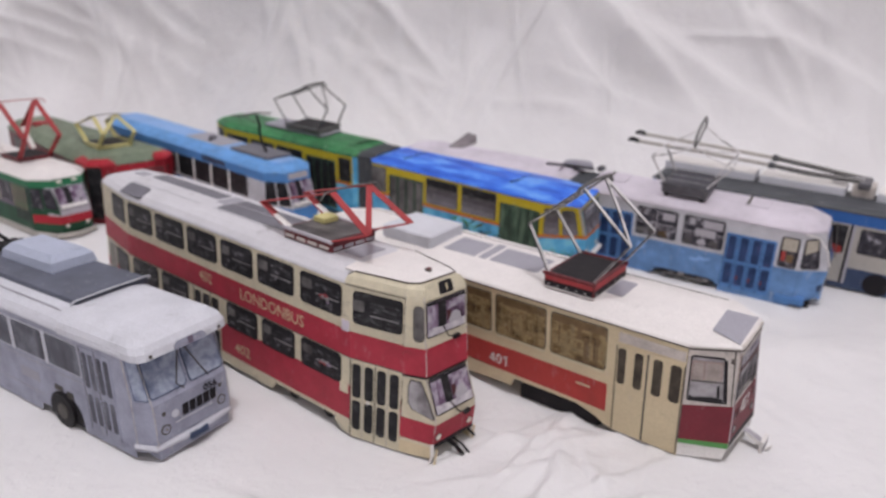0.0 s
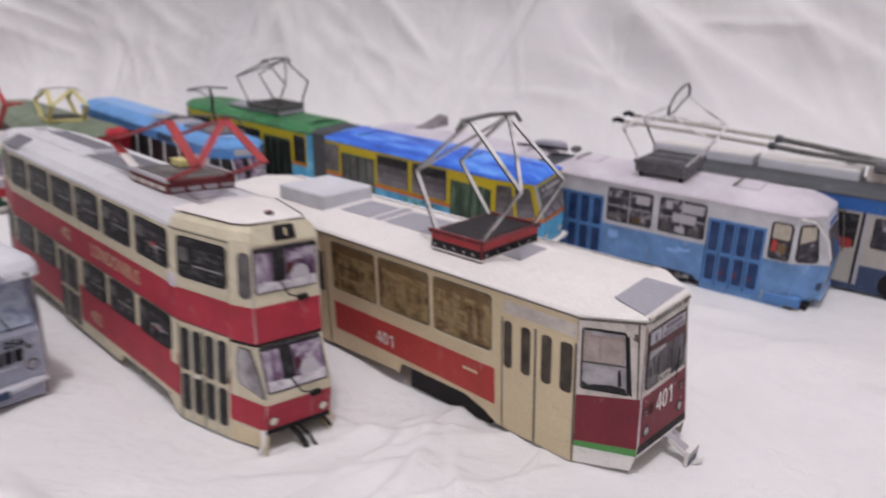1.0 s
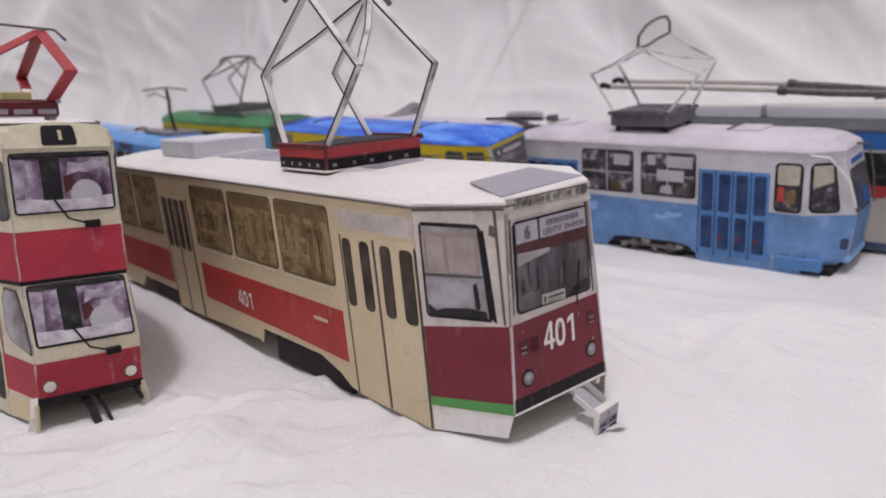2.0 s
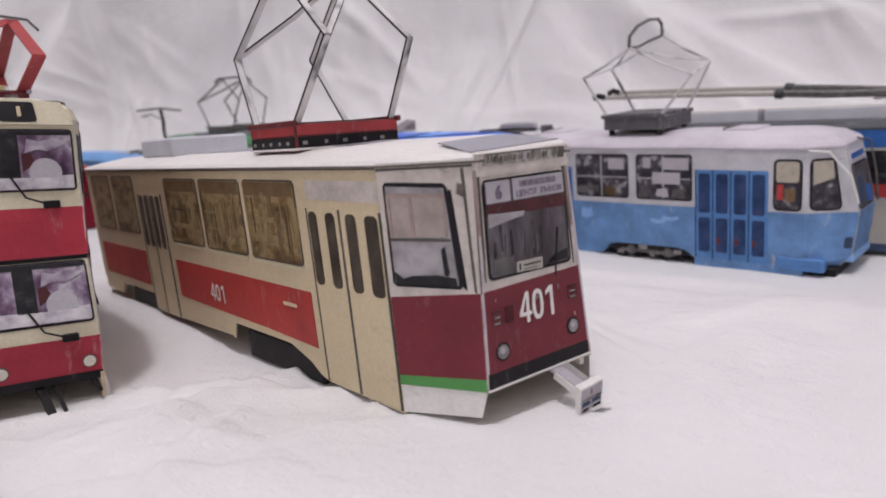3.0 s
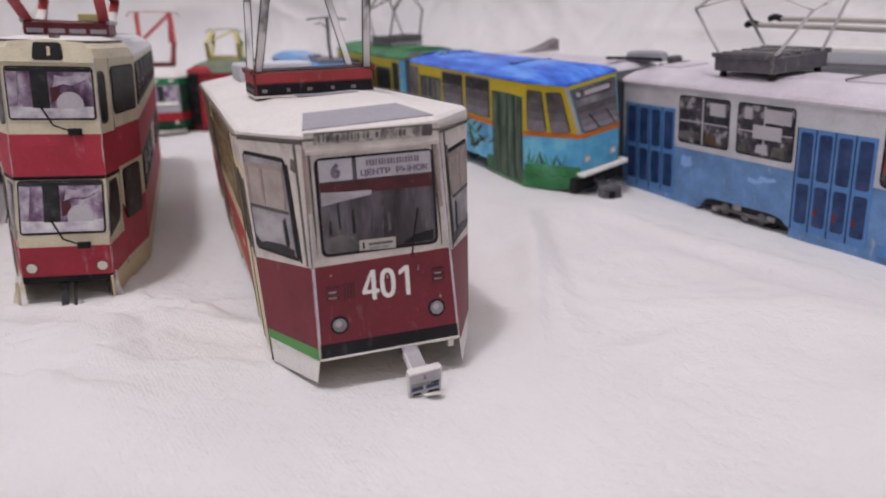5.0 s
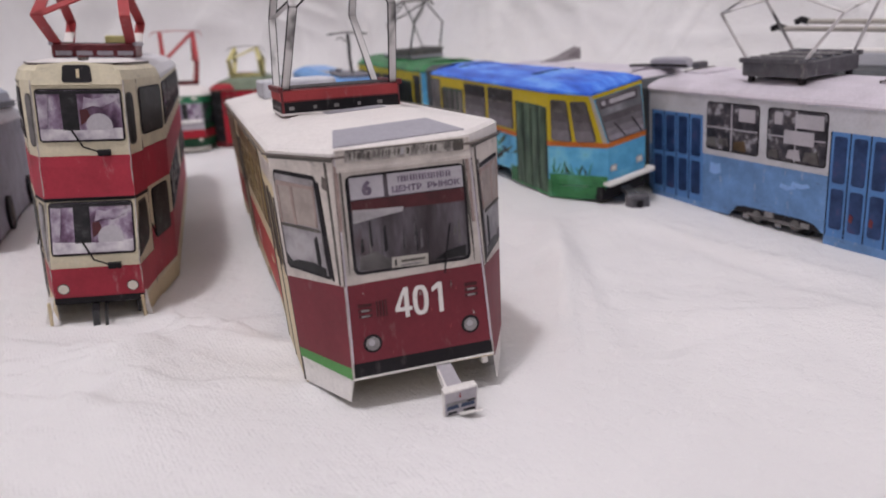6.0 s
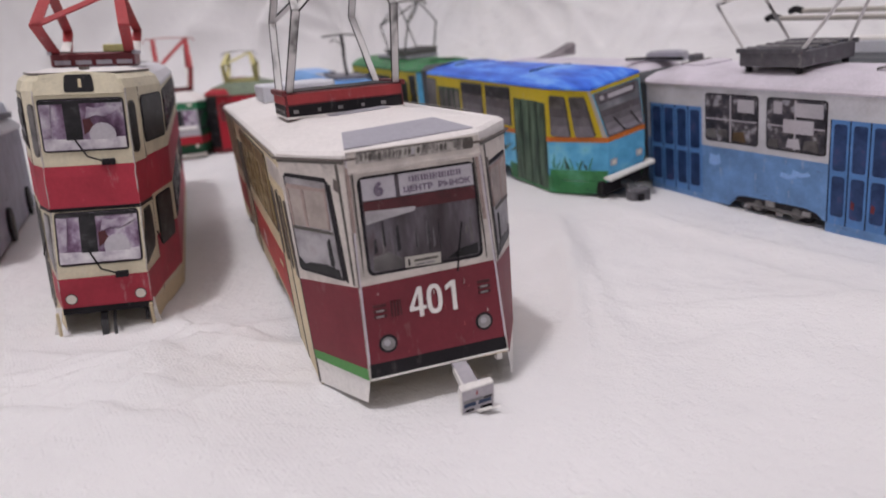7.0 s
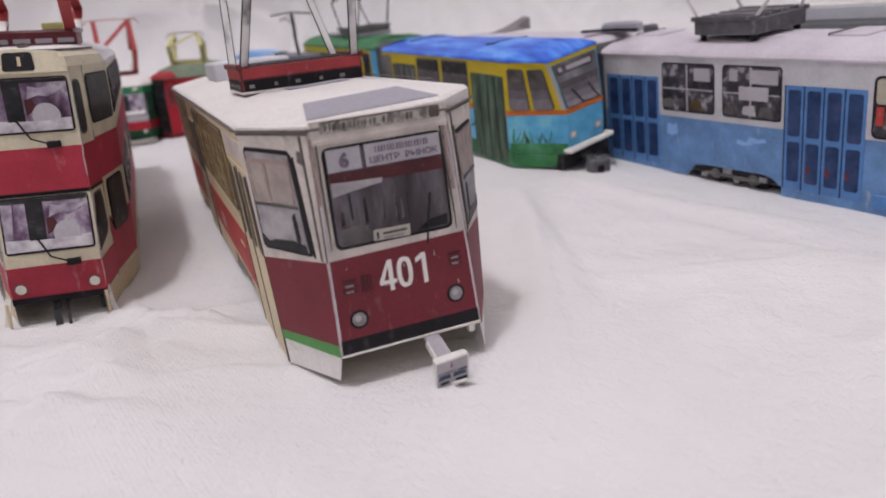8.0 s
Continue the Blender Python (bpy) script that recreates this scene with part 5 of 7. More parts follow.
    for y in (-8.6, 8.6):
        part("front_edge", tube_bm([(-0.2, y, 0.6), (0.4, y * 0.99, 5.4)], 0.35, 5), CREAM, root)
    part("coupler", strip_bm([(-4, -0.6, 4.2), (0.8, -0.4, 3.0), (3.6, 0.0, 0.4)], 1.3, 0.5, (0, 1, 0)), INK, root)
    part("coupler", strip_bm([(-4, 1.3, 4.2), (1.4, 1.6, 2.8), (4.2, 1.9, 0.7)], 0.6, 0.4, (0, 1, 0)), INK, root)
    for y in (-8.4, 8.6):
        part("torn_tab", strip_bm([(-1.6, y, 6.0), (-0.9, y * 1.05, 3.0), (-1.4, y * 1.12, 0.6)], 1.1, 0.3, (0.3, 1, 0)), WHITE, root)
    part("coupler", tube_bm([(-2, 7.4, 4.4), (1.4, 7.8, 2.6)], 0.4, 5), INK, root)
    # roof prints and pantograph
    T = roof_patch(51.42)
    decal("roof_patch", T, rounded(-151, 0.6, -109, 6.6, 0.6), DARK_MAT, root, 0.12)
    decal("roof_patch", T, rounded(-101, -5.6, -66, 6.4, 0.6), DARK_MAT, root, 0.12)
    decal("roof_patch", T, rounded(-107, -1.6, -102, 6.8, 0.3), GREY_MAT, root, 0.12)
    decal("roof_patch", T, rounded(-161, -1.0, -155, 3.0, 0.3), GREY_MAT, root, 0.14)
    decal("roof_patch", T, rounded(-40, -5.5, -33.0, 5.0, 0.4), GREY_MAT, root, 0.12)
    vn = part("vent", cyl_bm((-13.6, 1.2, 51.4), (0, 0, 1), 1.0, 0.8, 12), GRUBBY, root)
    part("vent_cap", cyl_bm((-13.6, 1.2, 51.85), (0, 0, 1), 0.7, 0.3, 12), DARK_RED_BASE, vn)
    V = Patch((-160, -12.9, 49.6), (0, -12.9, 49.6), (0, -10.5, 50.9), (-160, -10.5, 50.9), (-160, 0), (0, 3))
    decal("roof_patch", V, rounded(-148, -1.8, -134.5, 4.6, 0.8), DARK_MAT, root, 0.3)
    for u0, u1 in ((-151, -108), (-101, -66)):
        decal("roof_seam", T, rect(u0, -6.9, u1, -6.7), GREY_MAT, root, 0.1)
    decal("roof_seam", T, rect(-101, 1.2, -66, 1.5), SIGN_GREY, root, 0.2)
    sh.folds(FOLD, (0, 1), 0.06)
    sh.folds(GRUBBY, (2, 9), 0.0)
    base = pantograph(root, -62, -41, 9.0, 51.4, 3.2, (-72, -27), 60.2, -42.5, 68.6, RED_ARM, ("strip", 2.3), DARK_RED_BASE, 10.0, WIRE_DARK, 8.6, "dark red pantograph base", SMOKE_WIN, SIGN_GREY)
    for sy in (-1, 1):
        part("arm_lining", strip_bm([(-60.2, sy * 8.3, 54.9), (-71.4, sy * 8.3, 59.4)], 2.2, 0.3, (0, 1, 0)), WHITE, base, "white paper inside of the arm")
    part("box_print", box_bm(-60, -55, 1, 7, 54.8, 56.6, 0.2), YELLOW_ARM, base)
    for k in range(4):
        decal("side_print", Patch((-62, -9, 51.4), (-41, -9, 51.4), (-41, -9, 55), (-62, -9, 55), (0, 21), (0, 3.6)), rect(1.0 + k * 5, 0.6, 4.8 + k * 5, 1.6), GREY_FRAME, base, 0.15)
        decal("side_print", Patch((-41, -9, 51.4), (-41, 9, 51.4), (-41, 9, 55), (-41, -9, 55), (0, 18), (0, 3.6)), rect(0.8 + k * 4.4, 0.5, 4.2 + k * 4.4, 1.5), SIGN_GREY, base, 0.15)
    return root


# ---- two-section trams (blue and white; yellow and blue) ----
def section(root, x_rear, x_front, W, z0, z1, front=None, chamfer=3.0, rear=None, rear_chamfer=3.0, rake=()):
    """A body section between two places along the tram; rake: (z, dx) steps of the nose."""
    def ring(dx):
        r = outline(x_front - x_rear, W, front or W - 3, chamfer, rear or W - 3, rear_chamfer, dx)
        return [(x + x_front, y) for x, y in r]
    steps = list(rake) or [(z0, 0.0), (z1, 0.0)]
    return Shell(root, [(z, ring(dx)) for z, dx in steps])


def bellows(root, x0, x1, half, z0, z1, material):
    verts, faces, n = [], [], 9
    for k in range(n):
        x = x0 + (x1 - x0) * k / (n - 1)
        h, t = (half, z1) if k % 2 else (half - 1.2, z1 - 1.0)
        verts += [(x, -h, z0), (x, -h, t - 1.5), (x, -h + 3, t), (x, h - 3, t), (x, h, t - 1.5), (x, h, z0)]
    for k in range(n - 1):
        for j in range(5):
            a = k * 6 + j
            faces.append((a + 6, a, a + 1, a + 7))
    return part("bellows", from_faces(verts, faces), material, root, "dark folded paper bellows")


def door_leaves(P, root, xs, z0, z1, leaf, glass, split=True, joint=INK):
    for a, b in zip(xs, xs[1:]):
        d = decal("door_leaf", P, rect(a, z0, b, z1), leaf, root, 0.16)
        m = (z0 + z1) / 2
        for p, q in (((z0 + 2.0, m - 0.8), (m + 0.6, z1 - 1.0)) if split else ((z0 + 1.5, z1 - 1.0),)):
            decal("pane", P, rounded(a + 0.9, p, b - 0.8, q, 0.6), glass, d, 0.28)
        decal("joint", P, rect(a - 0.12, z0, a + 0.12, z1), joint, d, 0.28)


def build_blue_white():
    root = vehicle("paper_articulated_tram", "blue and white two-section paper tram model with lilac roof", "model tram", STANDS["blue_white"])
    W = 28.6
    sh = section(root, -108, 0, W, 3, 34.5, 16.0, 13.0, 24, 3.0, [(3.0, -6.0), (6.0, -3.2), (17.0, -2.0), (33.0, -5.6), (34.6, -6.0)])
    sh.body(BLUE_BODY)
    sh.roof(LILAC_ROOF, [(0.3, 0.9), (3.4, 2.6), (8.5, 3.6)], over=0.4)
    R = sh.side(True)
    sh.band("white_band", 17.6, 34.0, WHITE_BODY, (RIGHT, RIGHT_CORNER, FRONT, LEFT_CORNER, LEFT), 0.08)
    for a, b in ((-81.2, -62.9), (-60.4, -43.0)):
        w = window(R, (a, 19.2, b, 32.6), root, TRAM_WIN, INK, r=1.0, rim=0.4)
        decal("mullion", R, rect((a + b) / 2 - 0.2, 19.6, (a + b) / 2 + 0.2, 32.2), SIGN_GREY, w, 0.42)
        decal("mullion", R, rect(a + 0.5, 25.4, b - 0.5, 25.75), SIGN_GREY, w, 0.42)
    decal("view_print", R, rect(-69.5, 28.0, -64.2, 31.4), SIGN_GREY, root, 0.5)
    for q in ((-51.5, 28.2, -44.0, 31.6), (-55.0, 24.0, -46.5, 27.4), (-58.0, 28.6, -55.6, 31.6)):
        decal("view_print", R, rect(*q), SIGN_GREY, root, 0.5)
    for u, v, s, m in ((-79.0, 20.4, 2.0, SMOKE_WIN), (-74.6, 21.0, 1.6, SMOKE_WIN), (-69.0, 20.2, 2.2, BROWN_DARK), (-58.0, 20.2, 1.6, SMOKE_WIN), (-52.0, 20.4, 2.0, SIGN_GREY), (-47.0, 20.2, 2.2, SMOKE_WIN)):
        decal("view_print", R, [(u - s, v), (u + s, v - 0.3), (u + s * 0.7, v + s * 1.2), (u - s * 0.8, v + s)], m, root, 0.52)
    for x0, x1 in ((-42.0, -22.2), (-103.6, -82.6)):
        xs = [x0 + (x1 - x0) * k / 4 for k in range(5)]
        door_leaves(R, root, xs, 3.0, 28.4, BLUE_DOOR, BLUE_GLASS)
    for u in (-36.0, -31.0, -26.2):
        decal("view_print", R, [(u, 7.8), (u + 0.9, 7.4), (u + 1.1, 9.0), (u + 0.3, 9.6)], DARK_RED_BASE, root, 0.4)
    w = window(R, (-21.0, 18.0, -13.8, 31.6), root, TRAM_WIN, INK, r=1.4, rim=0.5, name="cab_window")
    decal("blind", R, rounded(-20.2, 25.6, -14.6, 31.0, 0.8), BLIND_PALE, w, 0.42)
    decal("view_print", R, rounded(-18.0, 20.6, -15.4, 24.0, 0.5), BROWN_MID, w, 0.42)
    decal("view_print", R, rect(-20.0, 21.0, -18.4, 25.0), RED, w, 0.42)
    for e in (RIGHT_CORNER, LEFT_CORNER):
        C = sh.patch(e, 17.0, 33.0)
        wd = C.u[1]
        a, b = (1.0, 9.0) if e == RIGHT_CORNER else (wd - 9.0, wd - 1.0)
        w = window(C, (a, 18.2, b, 31.6), root, TRAM_WIN, INK, r=1.6, rim=0.5, off=0.2, name="cab_window")
        decal("blind", C, [(a + 0.9, 25.0), (b - 1.2, 26.5), (b - 1.0, 31.0), (a + 0.9, 31.0)], BLIND_PALE, w, 0.46)
        D = sh.patch(e, 6.0, 17.0)
        decal("lamp_print", D, rounded(wd - 3.4, 8.0, wd - 1.6, 11.0, 0.5), NIGHT_BLUE, root, 0.2)
    F = sh.patch(FRONT, 17.0, 33.0)
    scr = window(F, (0.6, 17.8, F.u[1] - 0.6, 29.4), root, DARK_SCREEN, INK, r=1.2, rim=0.4, off=0.2, name="windscreen")
    decal("route_sign", F, rect(1.0, 30.0, F.u[1] - 1.0, 32.6), LILAC_ROOF, root, 0.2)
    part("lettering", F.bm([(2.0, 30.5), (F.u[1] - 2.4, 30.6), (F.u[1] - 2.2, 32.0), (2.2, 31.9)], 0.32), TB_BLUE, root)
    decal("seat_print", F, rounded(2.2, 19.0, 7.4, 26.0, 1.2), NIGHT_BLUE, scr, 0.46)
    decal("seat_print", F, rounded(8.6, 18.6, 13.4, 23.0, 1.2), TB_BLUE, scr, 0.46)
    part("mirror_wire", tube_bm([(-15.0, -14.0, 34.0), (-8.0, -13.6, 33.4), (-3.6, -10.6, 27.0), (-2.0, -9.4, 20.0)], 0.35, 6), WHITE, root)
    part("mirror_wire", tube_bm([(-4.6, -2.0, 35.6), (-3.0, 4.0, 34.4), (-2.0, 7.0, 26.0), (-1.4, 8.0, 18.0)], 0.3, 6), WIRE_DARK, root)
    part("bumper", box_bm(-7.0, -2.6, -8.2, 8.2, 4.0, 6.2, 0.5), AZURE_LIGHT, root, "pale blue bumper")
    part("skirt", R.bm([(-42.4, 0.6), (-21.6, 0.4), (-13.2, 0.3), (-13.2, 3.2), (-42.4, 3.2)], 0.06), BLUE_BODY, root)
    lf = sh.side(False)
    part("skirt", lf.bm(rect(-108, 0.4, -14, 3.4), 0.05), BLUE_BODY, root)
    part("skirt", R.bm([(-104, 1.0), (-72.5, 1.2), (-70.5, 3.2), (-104, 3.2)], 0.06), BLUE_BODY, root)
    C = sh.patch(RIGHT_CORNER, 3.0, 6.0)
    part("step", box_bm(-19.5, -8.0, -14.9, -12.0, 2.2, 5.6, 0.3), BLUE_DOOR, root)
    part("under_edge", box_bm(-20, -6, -11.8, 11.8, 0.4, 3.0, 0.3), INK, root)
    bg = bogie(root, -57, 11.5, 12.4)
    decal("wheel_arch", R, [(-70.8, 3.0), (-69.4, 4.6), (-66.5, 5.0), (-48.0, 5.2), (-45.0, 4.6), (-43.0, 3.0)], INK, root, 0.1)
    part("bogie_frame", box_bm(-66, -48, -14.9, -14.3, 2.6, 3.6, 0.3), SMOKE_WIN, bg)
    for x in (-62.5, -50.5):
        part("axle_box", cyl_bm((x, -14.2, 3.2), (0, 1, 0), 1.5, 0.9, 12), SMOKE_WIN, bg)
    # faint lettering and mottling of the blue side
    for a, b, c, d in ((-80.0, 12.6, -75.6, 15.6), (-56.0, 12.4, -51.0, 13.6), (-52.5, 13.4, -47.0, 14.6)):
        decal("worn_print", R, [(a, b), ((a + c) / 2, b - 0.5), (c, b + 0.3), (c - 0.6, d), ((a + c) / 2 + 0.4, d - 0.5), (a + 0.5, d)], AZURE_LIGHT, root, 0.1)
    # roof: hatches, pantograph
    for x0, s in ((-38.0, 1), (-100.0, 1)):
        h = part("hatch", box_bm(x0, x0 + 9, -5.0, 6.5, 38.0, 38.7, 0.25), LILAC_ROOF, root)
        decal("hatch_edge", Patch((x0, 6.5, 38), (x0, -5, 38), (x0, -5, 38.9), (x0, 6.5, 38.9), (0, 11.5), (0, 0.9)), rect(0, 0, 11.5, 0.9), SEAM, h, 0.12)
        decal("hatch_edge", roof_patch(38.75), rect(x0, -5.0, x0 + 1.1, 6.5), SEAM, h, 0.08)
    base = part("pantograph", box_bm(-73, -53.5, -10.6, 9.0, 39.3, 43.4, 0.35), GREY_DARK, root, "dark slatted pantograph tray on the lilac roof")
    decal("base_plate", roof_patch(43.4), rect(-71.8, -9.4, -54.7, 7.8), PAN_PLATE, base, 0.15)
    for y in (-10.6, 9.0):
        part("base_rail", box_bm(-73.6, -53.0, y - 0.5, y + 0.5, 42.8, 44.0, 0.15), GREY_DARK, base)
    # bent wire arms, leaning a little to one side
    ends = {-1: (-60.0, -17.6, 63.2), 1: (-61.6, 6.4, 66.4)}
    for (kx, ky, kz), (bx, by) in ((((-78.0, -13.2, 55.6)), (-72, -9.6)), ((-76.4, 1.0, 57.6), (-72, 7.8)), ((-45.0, -9.4, 54.6), (-54.5, -9.6)), ((-45.6, 4.2, 57.8), (-54.5, 7.8))):
        part("lower_arm", tube_bm([(bx, by, 43.4), (kx, ky, kz)], 0.42, 6), STEEL, base)
        e = ends[-1 if ky < 0 else 1]
        part("upper_arm", tube_bm([(kx, ky, kz), ((kx + e[0]) / 2, (ky + e[1]) / 2, (kz + e[2]) / 2 - 0.6), e], 0.36, 6), STEEL, base)
    for a, b in (((-78.0, -13.2, 55.6), (-76.4, 1.0, 57.6)), ((-45.0, -9.4, 54.6), (-45.6, 4.2, 57.8))):
        part("tie_rod", tube_bm([a, b], 0.36, 6), STEEL, base)
    for k, q in (((-45.6, 4.2, 57.8), ends[-1]), ((-76.4, 1.0, 57.6), ends[-1])):
        part("cross_arm", tube_bm([k, ((k[0] + q[0]) / 2, (k[1] + q[1]) / 2, (k[2] + q[2]) / 2 - 0.8), q], 0.33, 6), STEEL, base)
    for k in range(5):
        part("base_slat", box_bm(-72.4, -54.0, -8.6 + k * 3.6, -7.6 + k * 3.6, 43.5, 44.1, 0.15), LAMP_GREY if k % 2 else GREY_DARK, base)
    for x in (-71, -55.5):
        for y in (-9, 8):
            part("insulator", cyl_bm((x, y, 38.8), (0, 0, 1), 0.9, 2.2, 8), INK, base)
    part("bow", tube_bm([ends[-1], (-60.2, -16.6, 66.4), (-60.6, -11.0, 69.2), (-61.0, -3.0, 71.0), (-61.4, 3.6, 71.2), (-61.6, 6.2, 69.6), ends[1]], 0.5, 6), WIRE_DARK, base)
    part("bow", tube_bm([ends[-1], (-60.4, -11.0, 63.4), (-61.0, -3.0, 65.0), ends[1]], 0.4, 6), WIRE_DARK, base)
    sh.folds(FOLD, (0, 1), 0.04)
    for x, y0, s in ((-66, 2.4, 1.1), (-58.5, 4.4, 1.4), (-55.5, 2.2, 0.9), (-47.5, 3.8, 1.2)):
        part("bogie_detail", box_bm(x - s, x + s, -14.9, -14.2, y0 - s * 0.5, y0 + s * 0.5, 0.15), LAMP_GREY, bg)
    # joint and rear section
    bellows(root, -118, -107.5, 12.5, 3.0, 36.0, BELLOWS)
    s2 = section(root, -214, -117, W, 3, 34.5, 24, 3.0, 16, 12.0)
    s2.levels = [(3.0, s2.levels[0][1]), (34.6, s2.levels[0][1])]
    s2.body(BLUE_BODY, "rear_body")
    s2.roof(LILAC_ROOF, [(0.3, 0.9), (3.4, 2.6), (8.5, 3.6)], over=0.4, name="rear_roof")
    s2.band("white_band", 17.6, 34.0, WHITE_BODY, (RIGHT, LEFT, REAR, REAR_LEFT, REAR_RIGHT), 0.08)
    R2 = s2.side(True)
    for a, b in ((-138.5, -121), (-158, -141), (-199, -182)):
        window(R2, (a, 19.2, b, 32.6), root, TRAM_WIN, INK, r=1.0, rim=0.4)
    door_leaves(R2, root, [-180 + 5 * k for k in range(5)], 3.0, 28.4, BLUE_DOOR, BLUE_GLASS)
    bogie(root, -150, 11, 10)
    lid = part("joint_flap", loft_bm([(37.8, [(-110, 5.5), (-112, 10.5), (-125, 8.0), (-125.5, 3.0)]), (40.4, [(-111.5, 5.8), (-113, 10), (-124.5, 7.8), (-125, 3.4)]), (41.0, [(-114, 6.4), (-115, 9.2), (-123.5, 7.2), (-124, 4.2)])]), GREY_MAT, root, "grey folded paper flap over the joint")
    part("flap_edge", strip_bm([(-133, 1.4, 38.6), (-127, 2.2, 38.8), (-119, 3.4, 38.9), (-110, 4.8, 38.7)], 0.9, 0.8, (0.15, 1, 0)), INK, lid)
    part("flap_tab", box_bm(-109, -105.5, 6, 10, 37.6, 39.8, 0.5), GREY_DARK, lid)
    part("roof_flap", from_faces([(-190, 0, 38.2), (-182, 2, 38.2), (-180, 14, 38.2), (-187, 15, 38.2), (-189, 8, 39.8), (-182, 9, 39.6), (-180.5, 14.5, 42.6), (-186.5, 15.5, 43.0)],
         [(0, 3, 2, 1), (0, 1, 5, 4), (4, 5, 6, 7), (0, 4, 7, 3), (1, 2, 6, 5), (3, 7, 6, 2)]), FLAP_GREY, root, "lifted grey card flap")
    return root


def build_yellow_blue():
    root = vehicle("paper_articulated_tram", "yellow paper tram model with bright blue and green roofs", "model tram", STANDS["yellow_blue"])
    W = 28.6
    back = [(-15.0, 14.3), (-111, 14.3), (-113, 12.5), (-113, -12.5), (-111, -14.3), (-15.0, -14.3)]
    rake = [(5.0, 1.4, 5.0, 7.6), (9.0, 2.5, 5.0, 7.6)] + [(18.0 + 1.1 * k, 2.7 - 0.164 * k, 5.2 + 0.286 * k, 7.4 - 0.014 * k) for k in range(15)]
    sh = Shell(root, [(z, [(x, -r), (x + 0.5, f)] + back) for z, x, r, f in rake])
    sh.body(SKY_PRINT)
    sh.roof(ROYAL_ROOF, [(0.2, 0.5), (4.0, 2.0), (10.0, 3.4)], over=0.3)
    R = sh.side(True)
    sides = (RIGHT, RIGHT_CORNER, LEFT, LEFT_CORNER)
    sh.band("yellow_band", 18.4, 33.0, YELLOW, sides, 0.08)
    sh.band("orange_line", 17.0, 18.5, ORANGE, sides + (FRONT,), 0.14)
    sh.band("yellow_cornice", 31.8, 33.0, YELLOW, (FRONT,), 0.08)
    sh.band("green_skirt", 5.0, 8.4, GREEN_PRINT, (RIGHT_CORNER, LEFT_CORNER), 0.12)
    part("skirt", R.bm([(-41, 1.2), (-14, 1.0), (-14, 6.4), (-41, 6.4)], 0.1), GREEN_PRINT, root)
    part("skirt", R.bm([(-112, 1.6), (-72, 1.4), (-70, 5.2), (-112, 5.2)], 0.06), SKY_PRINT, root)
    part("skirt", sh.side(False).bm(rect(-112, 1.0, -14, 5.2), 0.06), SKY_PRINT, root)
    for e in (RIGHT_CORNER, LEFT_CORNER):
        C = sh.patch(e, 5.0, 9.0)
        lo = Patch(C.at(0, 1.0), C.at(C.u[1], 1.2), C.at(C.u[1], 5.2), C.at(0, 5.2), (0, C.u[1]), (1, 5.2))
        part("skirt", lo.bm(rect(0, 1.0, C.u[1], 5.2), 0.06), GREEN_PRINT, root)
    door_leaves(R, root, [-100 + 5.2 * k for k in range(5)], 2.0, 28.8, GREEN_DOOR, SMOKE_WIN, False)
    door_leaves(R, root, [-36 + 4.95 * k for k in range(5)], 1.6, 28.4, GREEN_DOOR, GREEN_DOOR, False)
    window(R, (-111.5, 18.8, -102, 31.6), root, SMOKE_WIN, SEAM, r=0.5, rim=0.3)
    for a, b in ((-77.5, -59.2), (-57.0, -38.2)):
        w = window(R, (a, 18.8, b, 31.6), root, SMOKE_WIN, SEAM, r=0.5, rim=0.3)
        decal("upper_pane", R, rect(a + 0.5, 27.6, b - 0.5, 31.2), BLACK_WIN, w, 0.42)
        # stacked layers, each paler and shorter, grade the pane towards the sill
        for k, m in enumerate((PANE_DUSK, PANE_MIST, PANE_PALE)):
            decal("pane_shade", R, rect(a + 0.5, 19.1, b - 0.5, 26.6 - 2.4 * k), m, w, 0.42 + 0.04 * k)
    # palm and splash prints on the sky-blue side
    rng = random.Random(8)
    for k in range(16):
        u, v, s = -58 + rng.gauss(0, 7), rng.uniform(6, 14.5), rng.uniform(2.5, 5.5)
        a = rng.choice((0.35, 0.6, 2.4, 2.7)) + rng.uniform(-0.25, 0.25)
        c, d = math.cos(a), math.sin(a)
        t = rng.uniform(0.35, 0.8)
        decal("leaf_print", R, [(u, v), (u + s * c + t * d, v + s * d - t * c), (u + 1.8 * s * c, min(v + 1.8 * s * d, 17.0)), (u + s * c - t * d, v + s * d + t * c)], (BLACK_WIN, GREEN_DOOR, GREEN_PRINT)[k % 3], root, 0.1 + k * 0.012)
    for e in (RIGHT_CORNER, LEFT_CORNER):
        C = sh.patch(e, 18.0, 33.4)
        wd = C.u[1]
        for a, b in ((1.0, 8.2), (9.6, 16.6)) if e == RIGHT_CORNER else ((wd - 8.2, wd - 1.0), (wd - 16.6, wd - 9.6)):
            w = window(C, (a, 18.9, b, 31.2), root, SMOKE_WIN, SEAM, r=0.9, rim=0.3, off=0.3, name="cab_window")
            # same paler steps towards the bottom of the cab panes
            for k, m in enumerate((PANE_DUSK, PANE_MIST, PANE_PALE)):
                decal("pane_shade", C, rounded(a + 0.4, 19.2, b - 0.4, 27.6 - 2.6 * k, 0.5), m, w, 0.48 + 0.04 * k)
        decal("pillar", C, rect(wd - 1.3, 18.6, wd, 33), BEIGE, root, 0.2)
        D = sh.patch(e, 9.0, 18.0)
